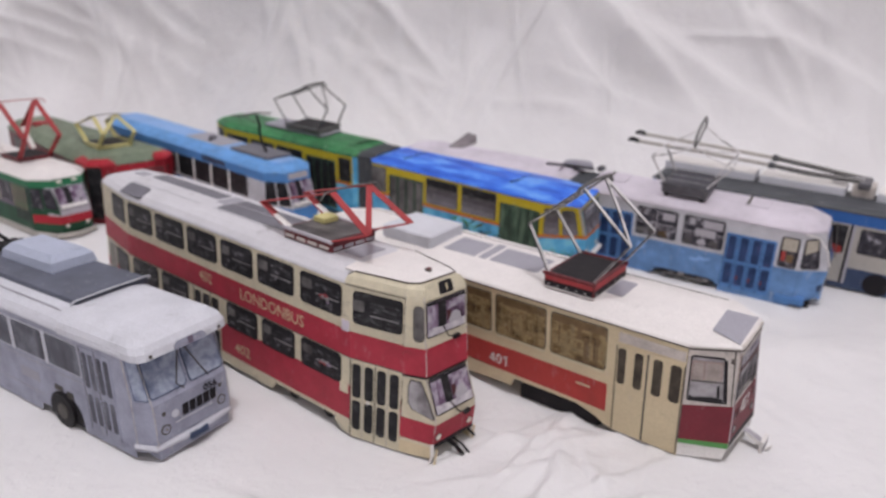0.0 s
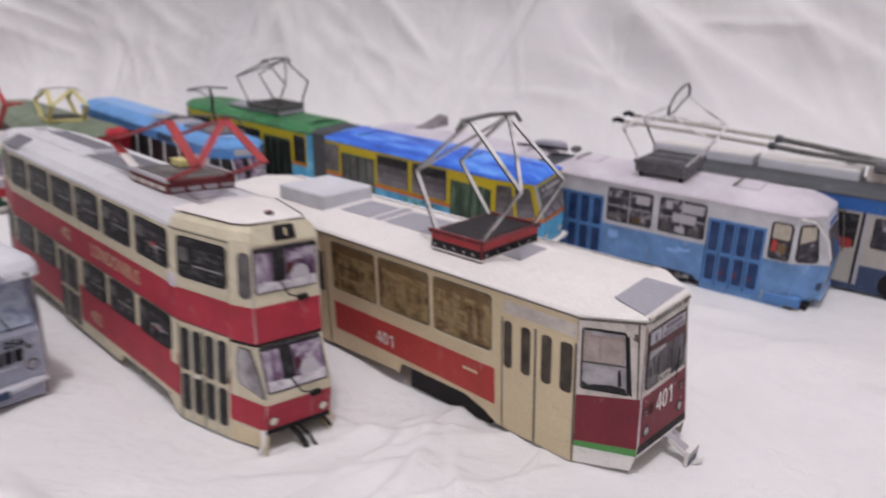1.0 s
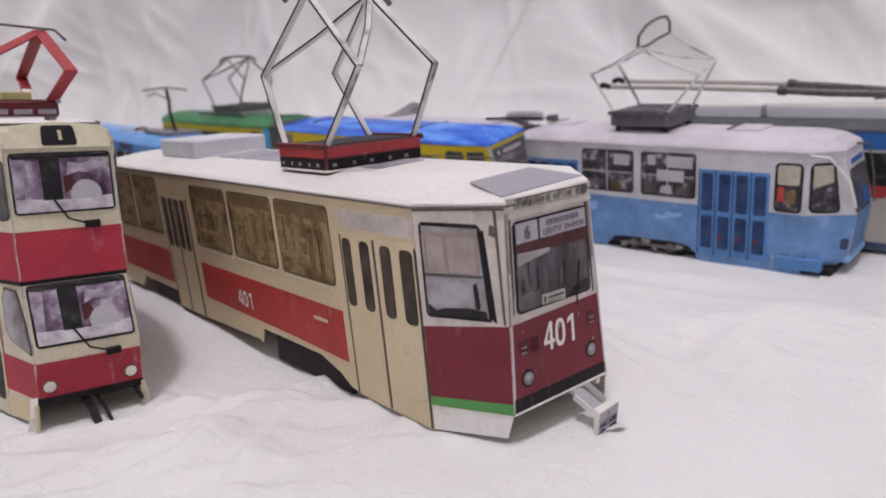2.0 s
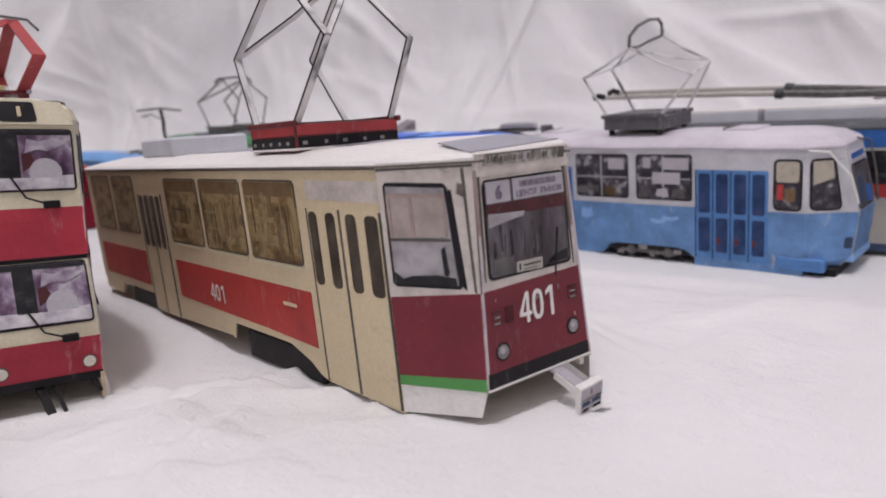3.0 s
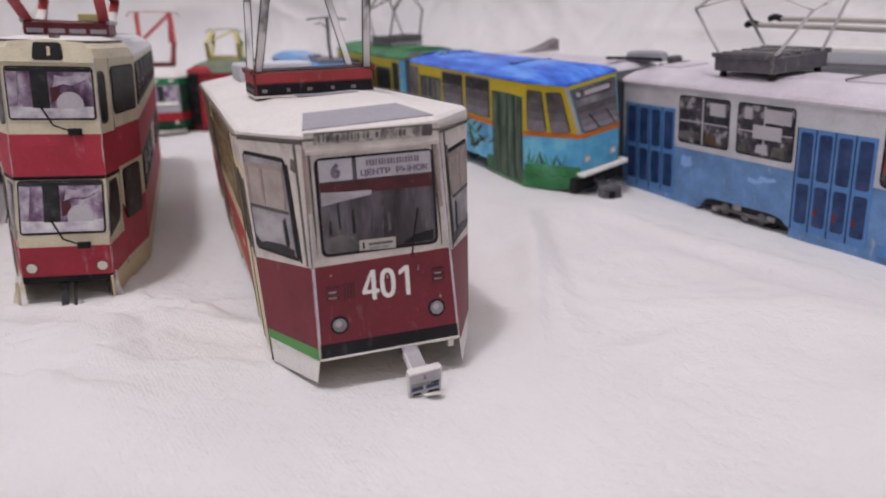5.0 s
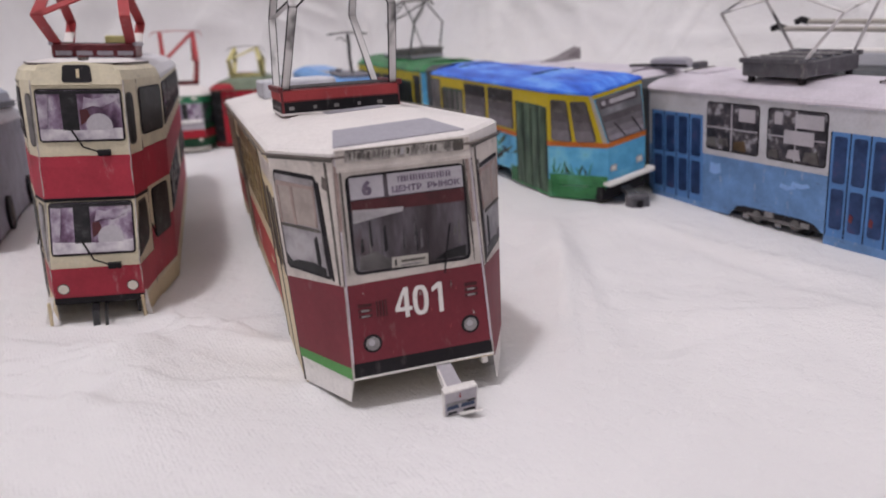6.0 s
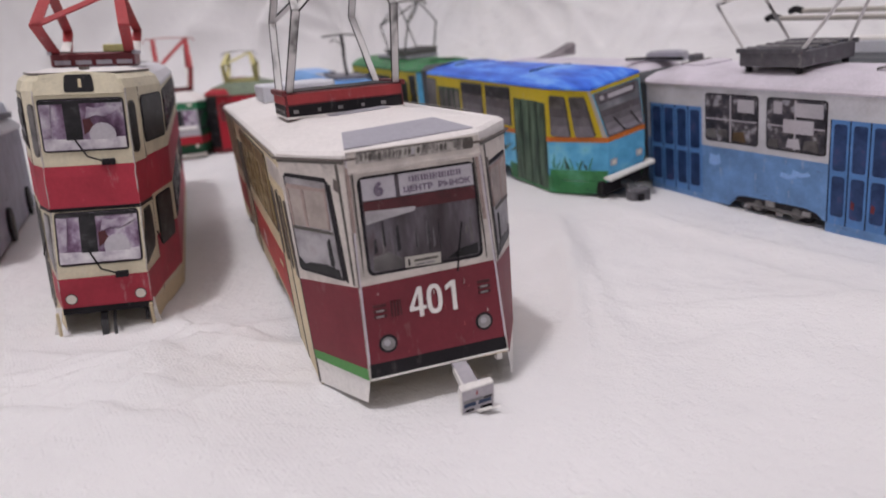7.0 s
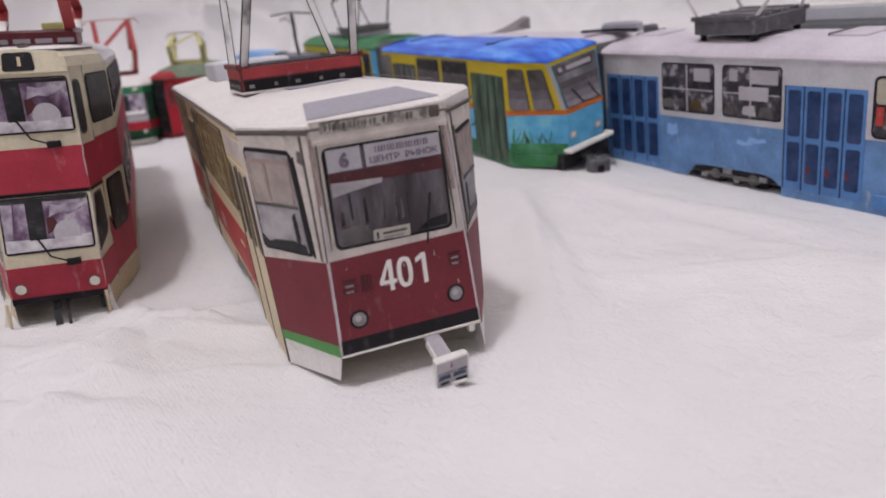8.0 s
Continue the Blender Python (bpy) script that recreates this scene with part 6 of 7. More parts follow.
        for k in range(16):
            u, v, lean, tall = rng.uniform(1.0, D.u[1] - 5.0), 9.0, rng.uniform(-1.6, 1.6), rng.uniform(1.2, 4.6)
            decal("grass_print", D, [(u, v), (u + 0.5, v), (u + 0.4 + lean, v + tall)], (GREEN_PRINT, GREEN_DOOR)[k % 3 == 0], root, 0.16 + 0.01 * k)
    F = sh.patch(FRONT, 18.0, 33.4)
    wd = F.u[1]
    scr = window(F, (0.3, 18.5, wd - 0.3, 31.6), root, SMOKE_SCREEN, SEAM, r=0.6, rim=0.25, off=0.16, name="windscreen")
    # four steps, palest at the bottom of the windscreen
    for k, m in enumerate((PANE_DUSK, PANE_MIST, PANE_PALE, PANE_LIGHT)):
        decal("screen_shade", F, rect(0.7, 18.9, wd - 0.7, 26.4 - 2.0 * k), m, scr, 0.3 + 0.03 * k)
    decal("route_sign", F, rect(0.9, 28.4, wd - 1.6, 31.0), DARK_SCREEN, scr, 0.42)
    part("lettering", F.bm(rect(3.6, 29.1, wd - 2.2, 30.4), 0.5), SIGN_GREY, scr)
    part("number", F.bm(rect(1.4, 29.2, 2.4, 30.5), 0.5), SIGN_GREY, scr)
    for u in (3.4, 8.6):
        part("wiper", tube_bm([F.at(u + 2.4, 19.0, 0.6), F.at(u, 23.6, 0.6)], 0.16, 5), INK, root)
    G = sh.patch(FRONT, 9.0, 18.0)
    for u in (1.8, wd - 2.0):
        h = decal("headlight", G, rounded(u - 1.1, 9.6, u + 1.1, 11.6, 0.4), SIGN_GREY, root, 0.16)
        decal("lens", G, disc(u, 10.6, 0.7), LIGHT_PRINT, h, 0.24)
    part("bumper", box_bm(0.2, 4.2, -5.6, 10.6, 5.6, 6.9, 0.3), WHITE, root, "white bumper bar")
    part("under_edge", box_bm(-6, 1.2, -6.5, 9, 0.8, 5.2, 0.3), INK, root)
    # the whole cab is twisted a little on its card body
    for ob in root.children_recursive:
        for v in ob.data.vertices:
            w = min(max((v.co.x / MM + 24.0) / 24.0, 0.0), 1.0)
            v.co.z += w * w * (3 - 2 * w) * 0.18 * (v.co.y + 5.0 * MM)
    cp = part("coupler", strip_bm([(-1.0, 1.6, 4.6), (2.6, 1.8, 3.4), (6.0, 2.0, 1.6)], 3.0, 1.4, (0, 1, 0)), BELLOWS, root, "dark folded paper coupler")
    part("coupler_head", box_bm(5.2, 9.0, -1.4, 5.2, -1.6, 3.0, 0.5), GREY_DARK, cp)
    part("coupler_pin", box_bm(8.8, 9.8, 0.4, 2.2, -0.6, 1.6, 0.2), INK, cp)
    bogie(root, -56)
    for x0 in (-93, -33):
        h = part("hatch", box_bm(x0, x0 + 7.5, -4.0, 5.5, 36.4, 37.0, 0.2), ROYAL_ROOF, root)
        part("hatch_edge", tube_bm([(x0 - 3.0, -7.6, 36.1), (x0 - 0.6, -6.4, 36.5), (x0 + 0.6, -3.0, 37.0), (x0 + 1.0, 5.5, 37.0)], 0.34, 5), NIGHT_BLUE, h)
    # bellows and the green rear section
    bellows(root, -123.5, -112.5, 12.6, 2.0, 35.8, BELLOWS)
    s2 = section(root, -236, -122.5, W, 2, 33.2, 25, 2.0, 17, 13.0)
    s2.levels = [(4.0, s2.levels[0][1]), (33.4, s2.levels[0][1])]
    s2.body(SKY_PRINT, "rear_body")
    s2.roof(GREEN_ROOF, [(0.2, 0.8), (3.0, 2.6), (9.0, 3.6)], over=0.3, name="rear_roof", label="green felt-pen coloured roof")
    allr = (RIGHT, LEFT, REAR, REAR_LEFT, REAR_RIGHT)
    s2.band("yellow_band", 18.4, 33.0, YELLOW, allr, 0.08)
    s2.band("orange_line", 17.2, 18.5, ORANGE, allr, 0.14)
    R2 = s2.side(True)
    part("skirt", R2.bm(rect(-222, 1.2, -124, 4.4), 0.06), SKY_PRINT, root)
    window(R2, (-134, 18.8, -125.5, 31.6), root, BLACK_WIN, SEAM, r=0.5, rim=0.3)
    door_leaves(R2, root, [-157 + 5.2 * k for k in range(5)], 2.0, 28.8, GREEN_DOOR, BLACK_WIN, False)
    for a, b in ((-180, -160), (-201, -182), (-221, -203)):
        window(R2, (a, 18.8, b, 30.0), root, BLACK_WIN, SEAM, r=0.5, rim=0.3)
    for e in (REAR_RIGHT, REAR):
        C = s2.patch(e, 4.0, 33.4)
        window(C, (1.2, 19, C.u[1] - 1.2, 31), root, BLACK_WIN, SEAM, r=0.8, rim=0.3, off=0.2)
    bogie(root, -190)
    part("roof_box", box_bm(-196, -152, -7.5, 8.5, 37.0, 38.6, 0.4), GREY_MAT, root, "grey card box on the green roof")
    pantograph(root, -178, -153, 8.5, 38.6, 2.4, (-187, -147), 53.0, -163, 62.5, WIRE_DARK, ("wire", 0.42), WIRE_DARK, 7.5, WIRE_DARK, 7.0)
    return root


# ---- rounded four-axle trams behind: azure, and green with white ----
def old_tram(root, L, W, zr, body, roof, bands, win, leaf, crown=3.8, bend=6.0):
    o = lambda dx, dr=0.0: outline(L, W, 15.0, 14.0, 15.0, 14.0, dx, dr)
    sh = Shell(root, [(3.6, o(-1.2, 1.2)), (8.0, o(0.2)), (15.0, o(0.0)), (zr - 4.0, o(-bend * 0.8, 4)), (zr, o(-bend, 5))])
    sh.body(body)
    sh.roof(roof, [(0.3, 0.8), (2.6, 2.4), (7.0, crown)], over=0.4)
    every = tuple(range(8))
    for z0, z1, m in bands:
        sh.band("band", z0, z1, m, every, 0.1)
    R = sh.side(True)
    for x0 in [-28.0 - 16.5 * k for k in range(int((L - 44) / 16.5))]:
        window(R, (x0 - 15.2, 16.2, x0, zr - 4.6), root, win, INK, r=1.0, rim=0.4)
    for e in (RIGHT_CORNER, LEFT_CORNER):
        C = sh.patch(e, 15.0, zr - 4.0)
        wd = C.u[1]
        for a, b in ((0.6, wd * 0.45), (wd * 0.52, wd - 0.8)):
            window(C, (a, 15.6, b, zr - 4.6), root, win, INK, r=1.0, rim=0.35, off=0.2, name="cab_window")
    F = sh.patch(FRONT, 15.0, zr - 4.0)
    scr = window(F, (0.4, 15.4, F.u[1] - 0.4, zr - 4.4), root, LILAC_SCREEN, INK, r=0.8, rim=0.3, off=0.16, name="windscreen")
    decal("dashboard", F, rect(0.8, 15.8, F.u[1] - 0.8, 17.6), WHITE, scr, 0.4)
    decal("pillar", F, rect(F.u[1] * 0.3, 17.6, F.u[1] * 0.5, zr - 4.8), BLACK_WIN, scr, 0.4)
    B = sh.patch(FRONT, 3.6, 8.0)
    for u in (2.4, 12.6):
        decal("headlight", B, disc(u, 7.2, 1.0), LIGHT_PRINT, root, 0.25)
    part("skirt", R.bm(rect(-L + 16, 0.6, -15, 3.8), 0.06), leaf, root)
    part("under_edge", box_bm(-L + 10, -3, -9, 9, 0.3, 3.8, 0.4), INK, root)
    return sh, R


def build_azure():
    root = vehicle("paper_tram", "azure and pale paper tram model with dark roof mat", "model tram", STANDS["azure"])
    sh, R = old_tram(root, 188, 28.6, 32.0, AZURE, AZURE_ROOF, [(14.6, 27.2, WHITE_BODY)], BLACK_WIN, AZURE)
    sh.band("roof_edge", 29.0, 32.0, AZURE, tuple(range(8)), 0.14)
    T = roof_patch(35.85)
    decal("roof_top", T, rounded(-176, -7.2, -12, 7.2, 3.0), AZURE_LIGHT, root, 0.06)
    decal("roof_patch", T, rounded(-96, -7.0, -62, 8.6, 0.6), GREY_MAT, root, 0.14)
    part("roof_mat", box_bm(-52, -20, -7.5, 8.5, 35.8, 37.4, 0.5), DARK_MAT, root, "dark grey card mat on the roof")
    part("vent", cyl_bm((-80, 1, 36.6), (0, 0, 1), 2.0, 1.6, 12), DARK_MAT, root)
    part("vent", cyl_bm((-77, -3, 36.4), (0, 0, 1), 1.2, 1.2, 10), INK, root)
    C = sh.patch(RIGHT, 28.0, 32.0, True)
    decal("side_hatch", C, rounded(-68, 28.4, -47, 31.8, 0.4), NIGHT_BLUE, root, 0.3)
    for k in range(5):
        decal("pillar", R, rect(-44.7 - 16.5 * k, 14.8, -43.3 - 16.5 * k, 27.4), WHITE, root, 0.36)
    N = sh.patch(FRONT, 28.0, 32.0)
    decal("route_sign", N, rounded(1.5, 28.6, N.u[1] - 1.5, 31.4, 0.4), SIGN_GREY, root, 0.3)
    arm = part("pantograph", tube_bm([(-30, 0, 37.4), (-33, 0, 41.0), (-35.5, 0, 46.0), (-35, 0, 51.0), (-37.5, 0, 55.5)], 0.75, 6), INK, root, "black single-arm pantograph")
    part("bow", tube_bm([(-40, -9.5, 55.4), (-39, 0, 56.4), (-38, 9.5, 55.4)], 0.5, 6), WIRE_DARK, arm)
    part("upper_arm", tube_bm([(-35, 0, 51), (-46, -2, 54.0), (-55, -3, 53.0)], 0.35, 5), WIRE_DARK, arm)
    return root


def build_green_white():
    root = vehicle("paper_tram", "green, white and red paper tram model with red pantograph", "model tram", STANDS["green_white"])
    sh, R = old_tram(root, 156, 28.6, 30.0, BOTTLE_GREEN, ROOF_WHITE, [(4.0, 9.0, BOTTLE_GREEN)], TRAM_WIN, BEIGE, 4.6, 6.0)
    sh.band("front_print", 12.0, 26.0, SIGN_GREY, (FRONT,), 0.12)
    sh.band("red_band", 8.2, 12.4, BRIGHT_RED, (RIGHT_CORNER, FRONT, LEFT_CORNER), 0.14)
    C = sh.patch(RIGHT_CORNER, 12.0, 26.0)
    decal("front_print", C, [(C.u[1] * 0.56, 12.4), (C.u[1], 12.0), (C.u[1], 26.0), (C.u[1] * 0.66, 26.0)], SIGN_GREY, root, 0.14)
    sh.band("roof_edge", 26.0, 30.0, GREEN_EDGE, tuple(range(8)), 0.16)
    sh.band("green_side", 4.0, 13.6, BOTTLE_GREEN, (RIGHT, LEFT), 0.16)
    sh.band("side_print", 13.4, 26.2, SIDE_DUSK, (RIGHT,), 0.13)
    for k in range(9):
        decal("window_post", R, rect(-46.5 - 9.0 * k, 14.0, -45.3 - 9.0 * k, 25.6), BEIGE, root, 0.42)
    dr = decal("door", R, rect(-30.5, 6.0, -15.0, 25.6), BOTTLE_GREEN, root, 0.4)
    for k in range(4):
        for z0, z1 in ((8.0, 15.0), (17.0, 24.6)):
            decal("pane", R, rounded(-29.8 + k * 3.8, z0, -27.4 + k * 3.8, z1, 0.5), BLACK_WIN, dr, 0.5)
        decal("post", R, rect(-30.5 + k * 3.8, 13.6, -30.0 + k * 3.8, 25.4), CREAM, dr, 0.5)
    decal("side_print", R, rect(-140, 13.4, -32, 14.8), LILAC_INK, root, 0.44)
    T = sh.patch(FRONT, 26.0, 30.0)
    for u in (2.6, 10.2):
        decal("marker_light", T, rounded(u, 27.6, u + 2.8, 28.8, 0.4), LIGHT_PRINT, root, 0.3)
    part("bumper", tube_bm([(-14, -14.4, 2.6), (-2, -9.4, 2.2), (1.2, 0, 2.2), (-2, 9.4, 2.2)], 1.3, 6), BEIGE, root)
    base = pantograph(root, -52, -32, 8.5, 34.4, 2.0, (-60, -22), 47.5, -42, 63.0, RED_ARM, ("strip", 2.4), DARK_RED_BASE, 12.0, RED_ARM, 8.5)
    for sy in (-1, 1):
        part("arm_lining", strip_bm([(-50.5, sy * 8.0, 36.6), (-59.0, sy * 8.0, 47.2)], 2.4, 0.3, (0, 1, 0)), WHITE, base, "white paper inside of the arm")
    return root


def build_red_green():
    root = vehicle("paper_tram", "red paper tram model with grey-green roof and pale pantograph", "model tram", STANDS["red_green"])
    L = 150

    def ring(dx):
        return [(dx, -13), (dx, 20), (-6, 27), (-L + 6, 12), (-L, 8), (-L, -13), (-L + 6, -19), (-6, -19)]

    sh = Shell(root, [(-1.5, ring(0.0)), (14, ring(0.0)), (29.0, ring(-1.5))])
    # shade on the hidden side is put into the dark red body colour
    sh.body(DARK_RED_BASE)
    sh.band("front_print", 1.0, 28.9, BRIGHT_RED, (FRONT, LEFT_CORNER), 0.1)
    sh.roof(OLIVE_ROOF, [(0.4, 1.0), (4.0, 4.0), (10.0, 6.0)], over=0.5)
    for e in (FRONT, LEFT_CORNER, RIGHT_CORNER):
        C = sh.patch(e, 14.0, 29.0)
        wd = C.u[1]
        window(C, (0.8, 15.4, wd - 0.8, 25.0), root, DARK_RED_BASE, SEAM, r=1.2, rim=0.3, off=0.2, name="windscreen")
    # black panels paint the shade over this corner
    C = sh.patch(RIGHT_CORNER, 1.0, 14.0)
    decal("dark_panel", C, rect(0.3, 1.6, C.u[1] - 0.2, 14.0), BLACK_WIN, root, 0.2)
    C = sh.patch(RIGHT_CORNER, 14.0, 29.0)
    decal("dark_panel", C, rect(0.3, 14.0, C.u[1] - 0.2, 28.0), BLACK_WIN, root, 0.5)
    R = sh.side(True)
    for k in range(6):
        window(R, (-134 + 21 * k, 15.2, -116 + 21 * k, 25.6), root, SMOKE_WIN, INK, r=1.0, rim=0.4)
    for s, y in ((-1, 0.0), (1, 7.4)):
        lip = [(29.0, [(-20, y + s * 19.6), (-5.6, y + s * 19.6), (1.0, y + s * 13.4), (1.0, y + s * 6.0), (-8, y + s * 8)]), (30.4, [(-20, y + s * 19.4), (-5.8, y + s * 19.2), (0.4, y + s * 13.2), (0.4, y + s * 6.6), (-8, y + s * 8)]), (32.2, [(-17, y + s * 16.4), (-7, y + s * 15.6), (-3, y + s * 11.6), (-3, y + s * 8.4), (-9, y + s * 9)])]
        part("brow", loft_bm([(z, r if s > 0 else r[::-1]) for z, r in lip]), BRIGHT_RED, root, "bright red corner of the roof edge")
    part("roof_disc", cyl_bm((-112, -8, 35.0), (0, 0, 1), 5, 1.4, 16), BRIGHT_RED, root)
    T = roof_patch(35.1)
    decal("roof_seam", T, rect(-52, -8, -51.4, 8), SEAM, root, 0.12)
    pantograph(root, -34, -14, 9.0, 34.8, 2.0, (-46, -6), 44.0, -24, 50.5, YELLOW_ARM, ("strip", 2.2), YELLOW_ARM, 8.0, WIRE_DARK, 8.0)
    return root


# ---- grey trolleybus in front, silver and blue trolleybus at the back ----
def build_grey_bus():
    root = vehicle("paper_trolleybus", "lilac-grey paper trolleybus model with dark roof mat", "model bus", STANDS["grey_bus"])
    L, W = 118, 29
    o = lambda dx, f=24.0, c=5.0: outline(L, W, f, c, 22, 5, dx)
    sh = Shell(root, [(3.0, o(-0.8)), (6.0, o(0.4)), (17.0, o(0.2)), (18.0, o(-0.4)), (30.6, o(-4.2, 24, 6.5)), (31.4, o(-4.0, 24, 6.5))])
    sh.body(BUS_GREY)
    sh.roof(BUS_PALE, [(-0.2, 1.2), (0.6, 2.4), (2.4, 3.8), (5.0, 4.6), (9.0, 5.0)], over=0.6)
    R = sh.side(True)
    # windows along the side
    for a, b in ((-42.6, -26.4), (-60.5, -44.0), (-78.5, -62), (-97, -80)):
        window(R, (a, 18.6, b, 28.6), root, BUS_WIN, BUS_PALE, r=1.0, rim=0.3)
    for x0 in (-25.4, -18.6):
        d = decal("door_leaf", R, rect(x0, 3.4, x0 + 6.7, 28.8), BUS_GREY, root, 0.16)
        for k in range(2):
            for z0, z1 in ((5.6, 14.6), (16.6, 27.4)):
                decal("pane", R, rounded(x0 + 0.7 + k * 3.1, z0, x0 + 2.7 + k * 3.1, z1, 0.6), BUS_WIN, d, 0.26)
        decal("joint", R, rect(x0 - 0.1, 3.4, x0 + 0.1, 28.8), SEAM, d, 0.26)
    part("lettering", R.bm(rect(-42.0, 10.6, -38.0, 12.2), 0.2), SEAM, root)
    part("lettering", R.bm(rect(-36.0, 9.4, -33.0, 11.6), 0.2), SEAM, root)
    part("lettering", R.bm(rect(-60.0, 10.0, -50.0, 13.2), 0.15), GREY_MAT, root)
    for u in (-43.3, -61.2, -79.3):
        decal("window_post", R, rect(u - 0.5, 18.4, u + 0.5, 28.8), BUS_PALE, root, 0.3)
    decal("panel_line", R, rect(-110, 16.6, -26.4, 16.9), GREY_MAT, root, 0.14)
    decal("panel_line", R, rect(-110, 6.4, -47.0, 6.6), GREY_MAT, root, 0.14)
    part("skirt", R.bm([(-111, 0.6), (-52.0, 0.4), (-50.5, 3.6), (-111, 3.6)], 0.06), BUS_GREY, root)
    part("skirt", R.bm([(-30.2, 3.6), (-29.0, 0.6), (-6, 0.8), (-6, 3.6)], 0.06), BUS_GREY, root)
    part("skirt", sh.side(False).bm(rect(-111, 0.6, -7, 3.6), 0.06), BUS_GREY, root)
    for x in (-38.0, -92):
        decal("wheel_arch", R, [(x - 8.4, 1.5)] + [(x + 8.4 * math.cos(radians(180 - a)), 3.6 + 7.0 * math.sin(radians(a))) for a in range(0, 181, 20)] + [(x + 8.4, 1.5)], INK, root, 0.12)
        for y in (-13.0, 13.0):
            w = part("wheel", cyl_bm((x, y * 1.04, 5.0), (0, 1, 0), 5.2, 4.0, 22), INK, root)
            part("hub", cyl_bm((x, y * 1.04 + (-2.1 if y < 0 else 2.1), 5.0), (0, 1, 0), 2.4, 0.5, 16), SEAM, w)
    # windscreen and front
    F = sh.patch(FRONT, 18.0, 30.6)
    wd = F.u[1]
    for a, b in ((0.2, wd / 2 - 0.4), (wd / 2 + 0.4, wd - 0.2)):
        window(F, (a, 18.4, b, 30.4), root, BUS_GLASS, NIGHT_BLUE, r=1.0, rim=0.3, off=0.18, name="windscreen")
    for e in (RIGHT_CORNER, LEFT_CORNER):
        C = sh.patch(e, 18.0, 30.6)
        a, b = (1.0, C.u[1]) if e == RIGHT_CORNER else (0, C.u[1] - 1.0)
        window(C, (a, 18.4, b, 30.4), root, BUS_GLASS, NIGHT_BLUE, r=0.6, rim=0.3, off=0.18, name="quarter_light")
    part("wiper", tube_bm([F.at(10, 17.8, 0.6), F.at(8.2, 20.0, 0.7), F.at(11.6, 28.4, 0.6)], 0.18, 5), SEAM, root)
    part("wiper", tube_bm([F.at(18, 18.0, 0.6), F.at(17.0, 20.2, 0.7), F.at(13.4, 28.4, 0.6)], 0.18, 5), SEAM, root)
    D = sh.patch(FRONT, 6.0, 17.0)
    for u in (2.8, wd - 2.8):
        h = decal("headlight", D, disc(u, 9.0, 1.5), SEAM, root, 0.2)
        decal("lens", D, disc(u, 9.0, 1.05), BUS_GREY, h, 0.3)
        decal("lens_glint", D, disc(u, 9.0, 0.5), LAMP_GREY, h, 0.36)
        decal("indicator", D, disc(u, 13.6, 0.6), SEAM, root, 0.2)
    for k in range(5):
        u = 8.4 + k * 2.3
        part("lettering", D.bm([(u, 10.4 + 0.05 * k), (u + 1.85, 10.45 + 0.05 * k), (u + 2.05, 13.6 + 0.05 * k), (u + 0.2, 13.55 + 0.05 * k)], 0.22), INK, root)
    part("lettering", D.bm(disc(6.2, 12.2, 1.1), 0.2), BUS_PALE, root)
    part("number", text_bm(D, "056", 18.0, 15.3, 2.1, 0.25, 4.6, 0.03), INK, root)
    decal("panel_line", D, rect(6, 9.4, 18, 9.6), BUS_PALE, root, 0.2)
    part("bumper", tube_bm([(-6, -14.4, 4.6), (-0.6, -12.2, 4.4), (1.0, 0, 4.4), (-0.6, 12.2, 4.4), (-6, 14.4, 4.6)], 0.9, 6, 1.2), BUS_PALE, root, "pale grey bumper")
    part("plate_holder", box_bm(0.8, 1.9, -3.0, 3.0, 2.8, 4.8, 0.15), NIGHT_BLUE, root)
    part("apron", box_bm(-5, 0.0, -11.6, 11.6, 0.4, 3.4, 0.3), BUS_GREY, root)
    # brow over the windscreen
    def brow_ring(x, y, r):
        return [(x, -y + r), (x, y - r), (x - 1.0, y - 0.8), (x - 3.0, y), (-34.0, y + 0.5), (-34.0, -y - 0.5), (x - 3.0, -y), (x - 1.0, -y + 0.8)]

    brow = part("brow", loft_bm([(30.4, brow_ring(0.9, 14.7, 2.4)), (32.4, brow_ring(0.5, 14.8, 2.6)), (34.0, brow_ring(-0.6, 14.2, 3.0)), (35.4, brow_ring(-2.8, 12.6, 3.6)), (36.3, brow_ring(-6.0, 10.2, 3.8)), (36.8, brow_ring(-10.0, 7.0, 3.0))]), BUS_PALE, root, "rounded pale brow over the windscreen")
    B = Patch((0.9, -12.0, 30.0), (0.9, 12.0, 30.0), (0.5, 12.0, 32.4), (0.5, -12.0, 32.4), (0, 24), (30.0, 32.4))
    decal("route_sign", B, [(8.0, 30.2), (18.5, 30.2), (18.2, 31.4), (17.2, 32.3), (9.4, 32.3), (8.3, 31.4)], BUS_GREY, brow, 0.14)
    decal("sign_post", B, rect(12.6, 30.2, 14.2, 32.2), LILAC_INK, brow, 0.2)
    for u in (1.2, 22.8):
        decal("marker_light", B, disc(u, 31.2, 0.5), SEAM, brow, 0.2)
    sh.folds(FOLD, (0, 1, 2, 7), 0.05)
    # roof mat in a raised pale frame, and the pale box
    part("roof_mat", box_bm(-104, -33.5, -8.5, 14.0, 35.4, 37.6, 0.3), BUS_MAT, root, "slate-dark card mat on the roof")
    part("mat_frame", strip_bm([(-36.0, -9.4, 36.0), (-33.2, -9.0, 38.0), (-33.0, 2.0, 38.3), (-33.2, 14.4, 38.0), (-35.0, 15.0, 36.2)], 1.6, 0.35, (1, 0, 0.4)), BUS_PALE, root)
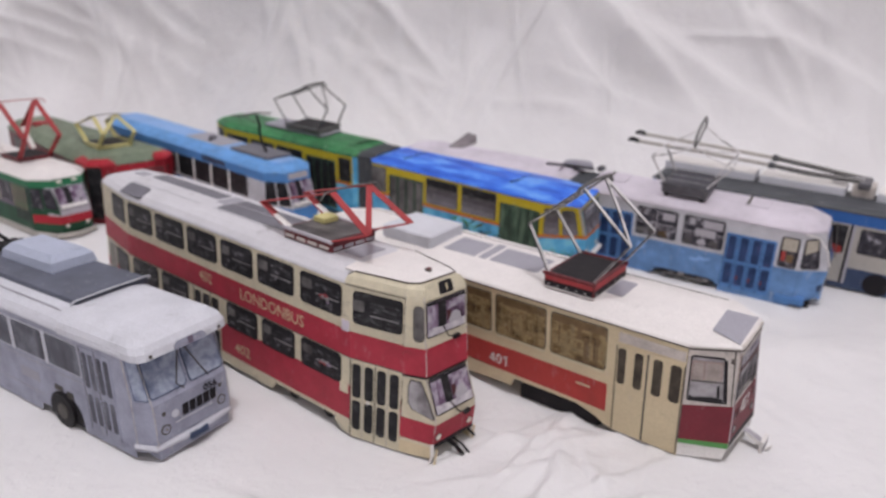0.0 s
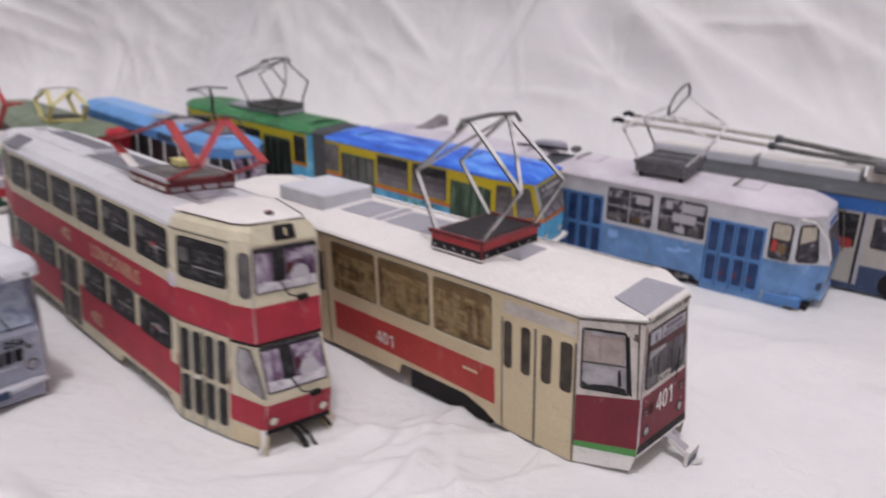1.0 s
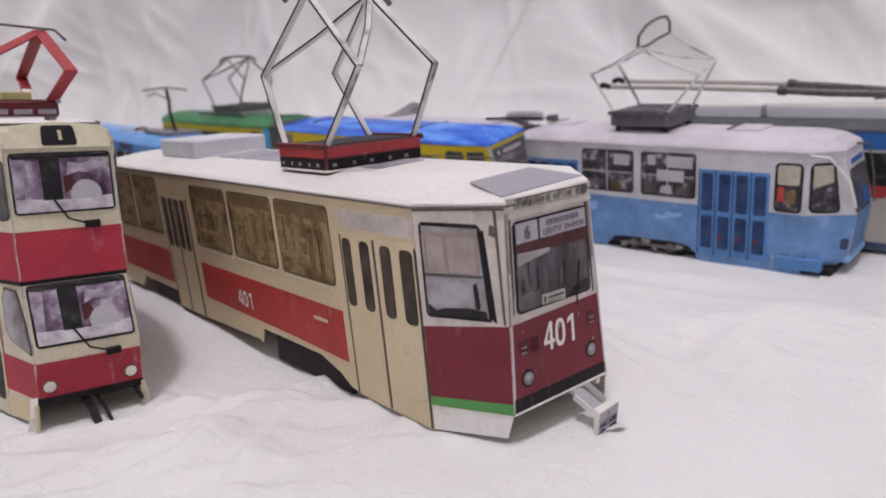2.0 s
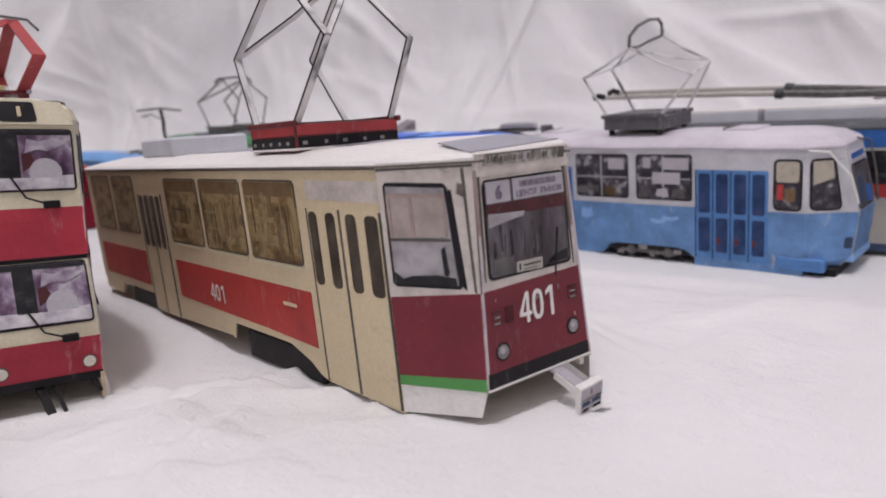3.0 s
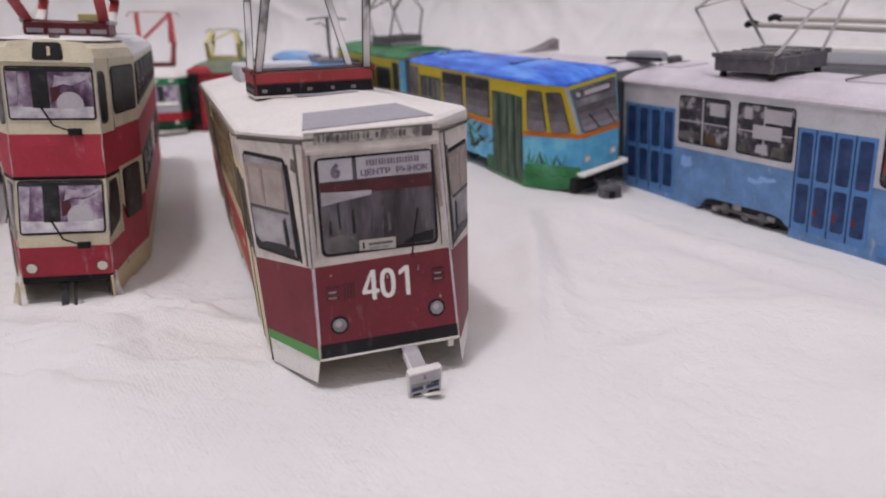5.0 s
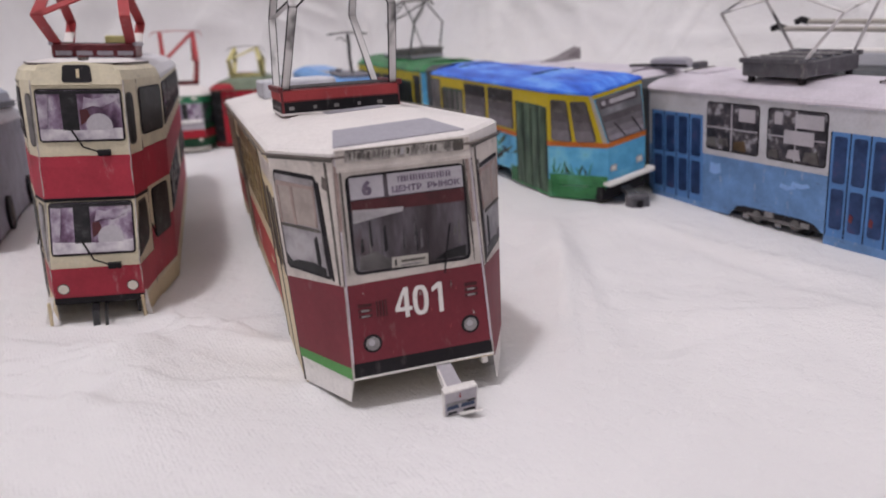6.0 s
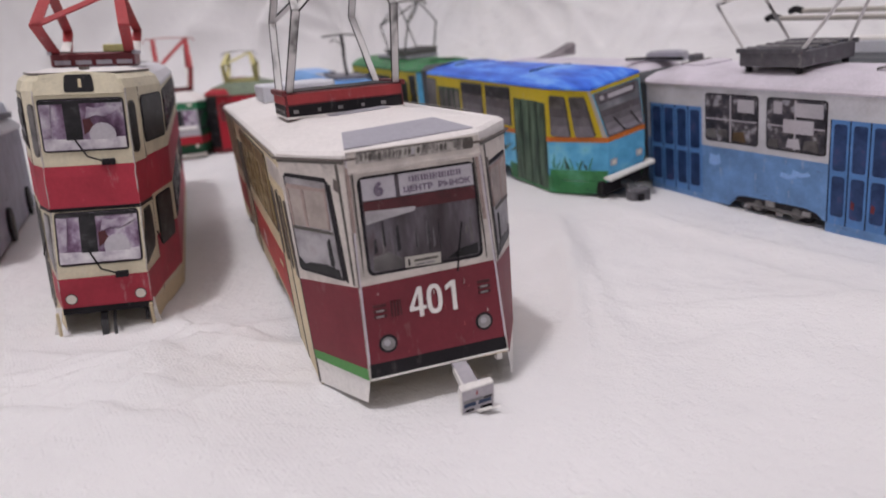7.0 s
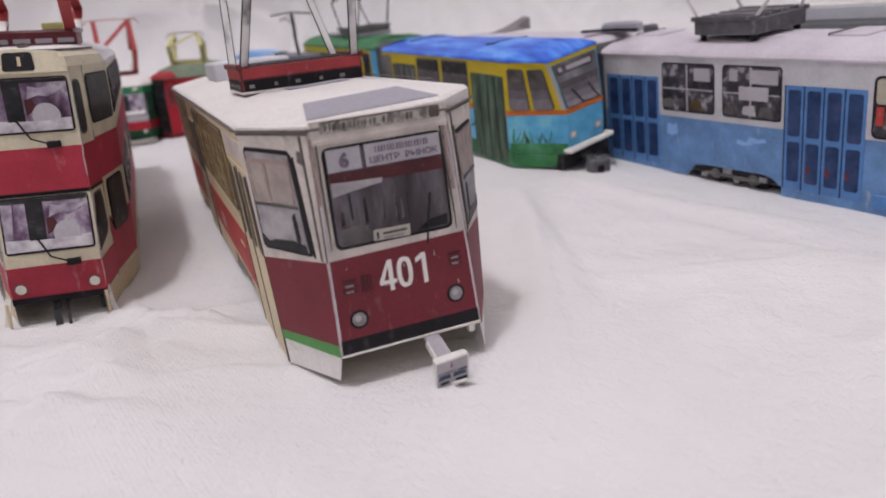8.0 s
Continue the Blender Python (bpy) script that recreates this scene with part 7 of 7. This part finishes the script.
    bx = loft_bm([(37.5, [(-60, -0.5), (-60, 14.5), (-89, 14.5), (-89, -0.5)]), (40.4, [(-60.6, 0.0), (-60.6, 14.0), (-88.4, 14.0), (-88.4, 0.0)]), (42.4, [(-63, 2.0), (-63, 12.0), (-86, 12.0), (-86, 2.0)])])
    part("roof_box", bx, BUS_BOX, root, "pale blue-grey card box on the roof")
    part("roof_rail", tube_bm([(-112, -11.4, 35.4), (-40, -11.6, 35.4), (-34, -11.6, 34.9)], 0.35, 5), GREY_MAT, root)
    for y in (3.5, 6.5):
        part("trolley_pole", tube_bm([(-114, y, 42.4), (-100, y, 39.8), (-95, y, 39.0)], 0.7, 6), INK, root)
    part("pole_mount", box_bm(-100, -94, 0, 10, 37.4, 39.4, 0.3), INK, root)
    return root


def build_silver_bus():
    root = vehicle("paper_trolleybus", "silver-beige and blue paper trolleybus model with long poles", "model bus", STANDS["silver_bus"])
    L, W = 125, 28.6
    sh = Shell(root, [(3.4, outline(L, W, 25, 2.5)), (35.0, outline(L, W, 25, 2.5))])
    sh.body(BEIGE)
    sh.roof(BELLOWS, [(0.2, 0.6), (2.4, 1.8), (7.0, 2.2)], over=0.3)
    R = sh.side(True)
    sh.band("roof_edge", 29.6, 35.0, TB_BLUE, (RIGHT, LEFT, FRONT, REAR, RIGHT_CORNER, LEFT_CORNER, REAR_LEFT, REAR_RIGHT), 0.14)
    sh.band("lower_band", 3.4, 10.4, NIGHT_BLUE, (RIGHT, LEFT, FRONT, REAR, RIGHT_CORNER, LEFT_CORNER), 0.1)
    part("skirt", R.bm(rect(-122, 0.6, -3, 3.6), 0.06), NIGHT_BLUE, root)
    for x in (-42.5, -97):
        d = decal("door", R, rect(x - 5.5, 3.0, x + 4.4, 29.6), BEIGE, root, 0.18)
        decal("pane", R, rect(x - 4.6, 16.6, x + 3.6, 28.8), BLACK_WIN, d, 0.3)
        decal("seat_print", R, rounded(x - 3.4, 16.0, x + 2.8, 19.6, 1.2), RED, d, 0.4)
        decal("post", R, rect(x + 4.4, 3.0, x + 5.4, 29.6), INK, d, 0.3)
        decal("post", R, rect(x + 5.4, 3.0, x + 6.6, 29.6), SIGN_GREY, d, 0.3)
    for a, b in ((-34, -16), (-14, -4), (-68, -51), (-88, -71)):
        window(R, (a, 17.4, b, 28.4), root, TRAM_WIN, INK, r=0.8, rim=0.4)
    for x in (-24, -95):
        for y in (-13, 13):
            part("wheel", cyl_bm((x, y, 5.0), (0, 1, 0), 5.0, 3.2, 20), INK, root)
    # roof boxes with pale lids
    for a, b in ((-124, -82), (-80, -44), (-32, -4)):
        bx = part("roof_box", box_bm(a, b, 0.0, 11.5, 36.8, 40.6, 0.3), BUS_PALE, root, "pale card roof box with a white lid")
        part("lid", box_bm(a + 0.3, b - 0.3, 0.2, 11.6, 40.4, 41.2, 0.2), WHITE, bx)
    part("pole_mount", box_bm(-42, -33, 2.0, 11.0, 37.0, 43.0, 0.5), GREY_FRAME, root)
    part("pole_mount", box_bm(-40, -35, 0.5, 12.5, 41.0, 44.4, 0.6), GREY_DARK, root)
    for y, dy, dz in ((3.6, -1.2, -1.6), (9.0, 0.8, 0.0)):
        p = part("trolley_pole", tube_bm([(-38, y, 44.0), (-62, y + dy, 46.2 + dz), (-76, y + dy * 1.4, 47.2 + dz)], 1.15, 7), WIRE_DARK, root)
        part("pole_tube", tube_bm([(-76, y + dy * 1.4, 47.2 + dz), (-110, y + dy * 2, 48.6 + dz), (-139, y + dy * 2.4, 49.4 + dz)], 0.8, 7), BEIGE, p)
        part("pole_joint", cyl_bm((-76, y + dy * 1.4, 47.2 + dz), (1, 0, -0.1), 1.6, 2.4, 10), BELLOWS, p)
        part("shoe", tube_bm([(-139, y + dy * 2.4, 49.4 + dz), (-142, y + dy * 2.4, 50.2 + dz), (-144, y + dy * 2.4, 49.4 + dz)], 1.1, 6), INK, p)
    for k in range(5):
        part("spring", tube_bm([(-50, 3.6 + k * 1.4, 42.6 + (k % 2)), (-38, 3.8 + k * 1.4, 44.4)], 0.35, 5), SIGN_GREY, root)
    return root


build_tram_401()
build_double_decker()
build_blue_white()
build_yellow_blue()
build_grey_bus()
build_azure()
build_green_white()
build_red_green()
build_silver_bus()


# ---- a loose thread on the sheet ----
thread = part("loose_thread", tube_bm([(91.4 + 0.42 * k, 192.4 - 0.25 * k + 0.4 * math.sin(k * 1.1), 0.3 + 0.15 * math.sin(k * 0.9)) for k in range(9)], 0.045, 5), GRUBBY, None)
tagged(thread, "short dark thread lying loose on the white sheet", "thread")
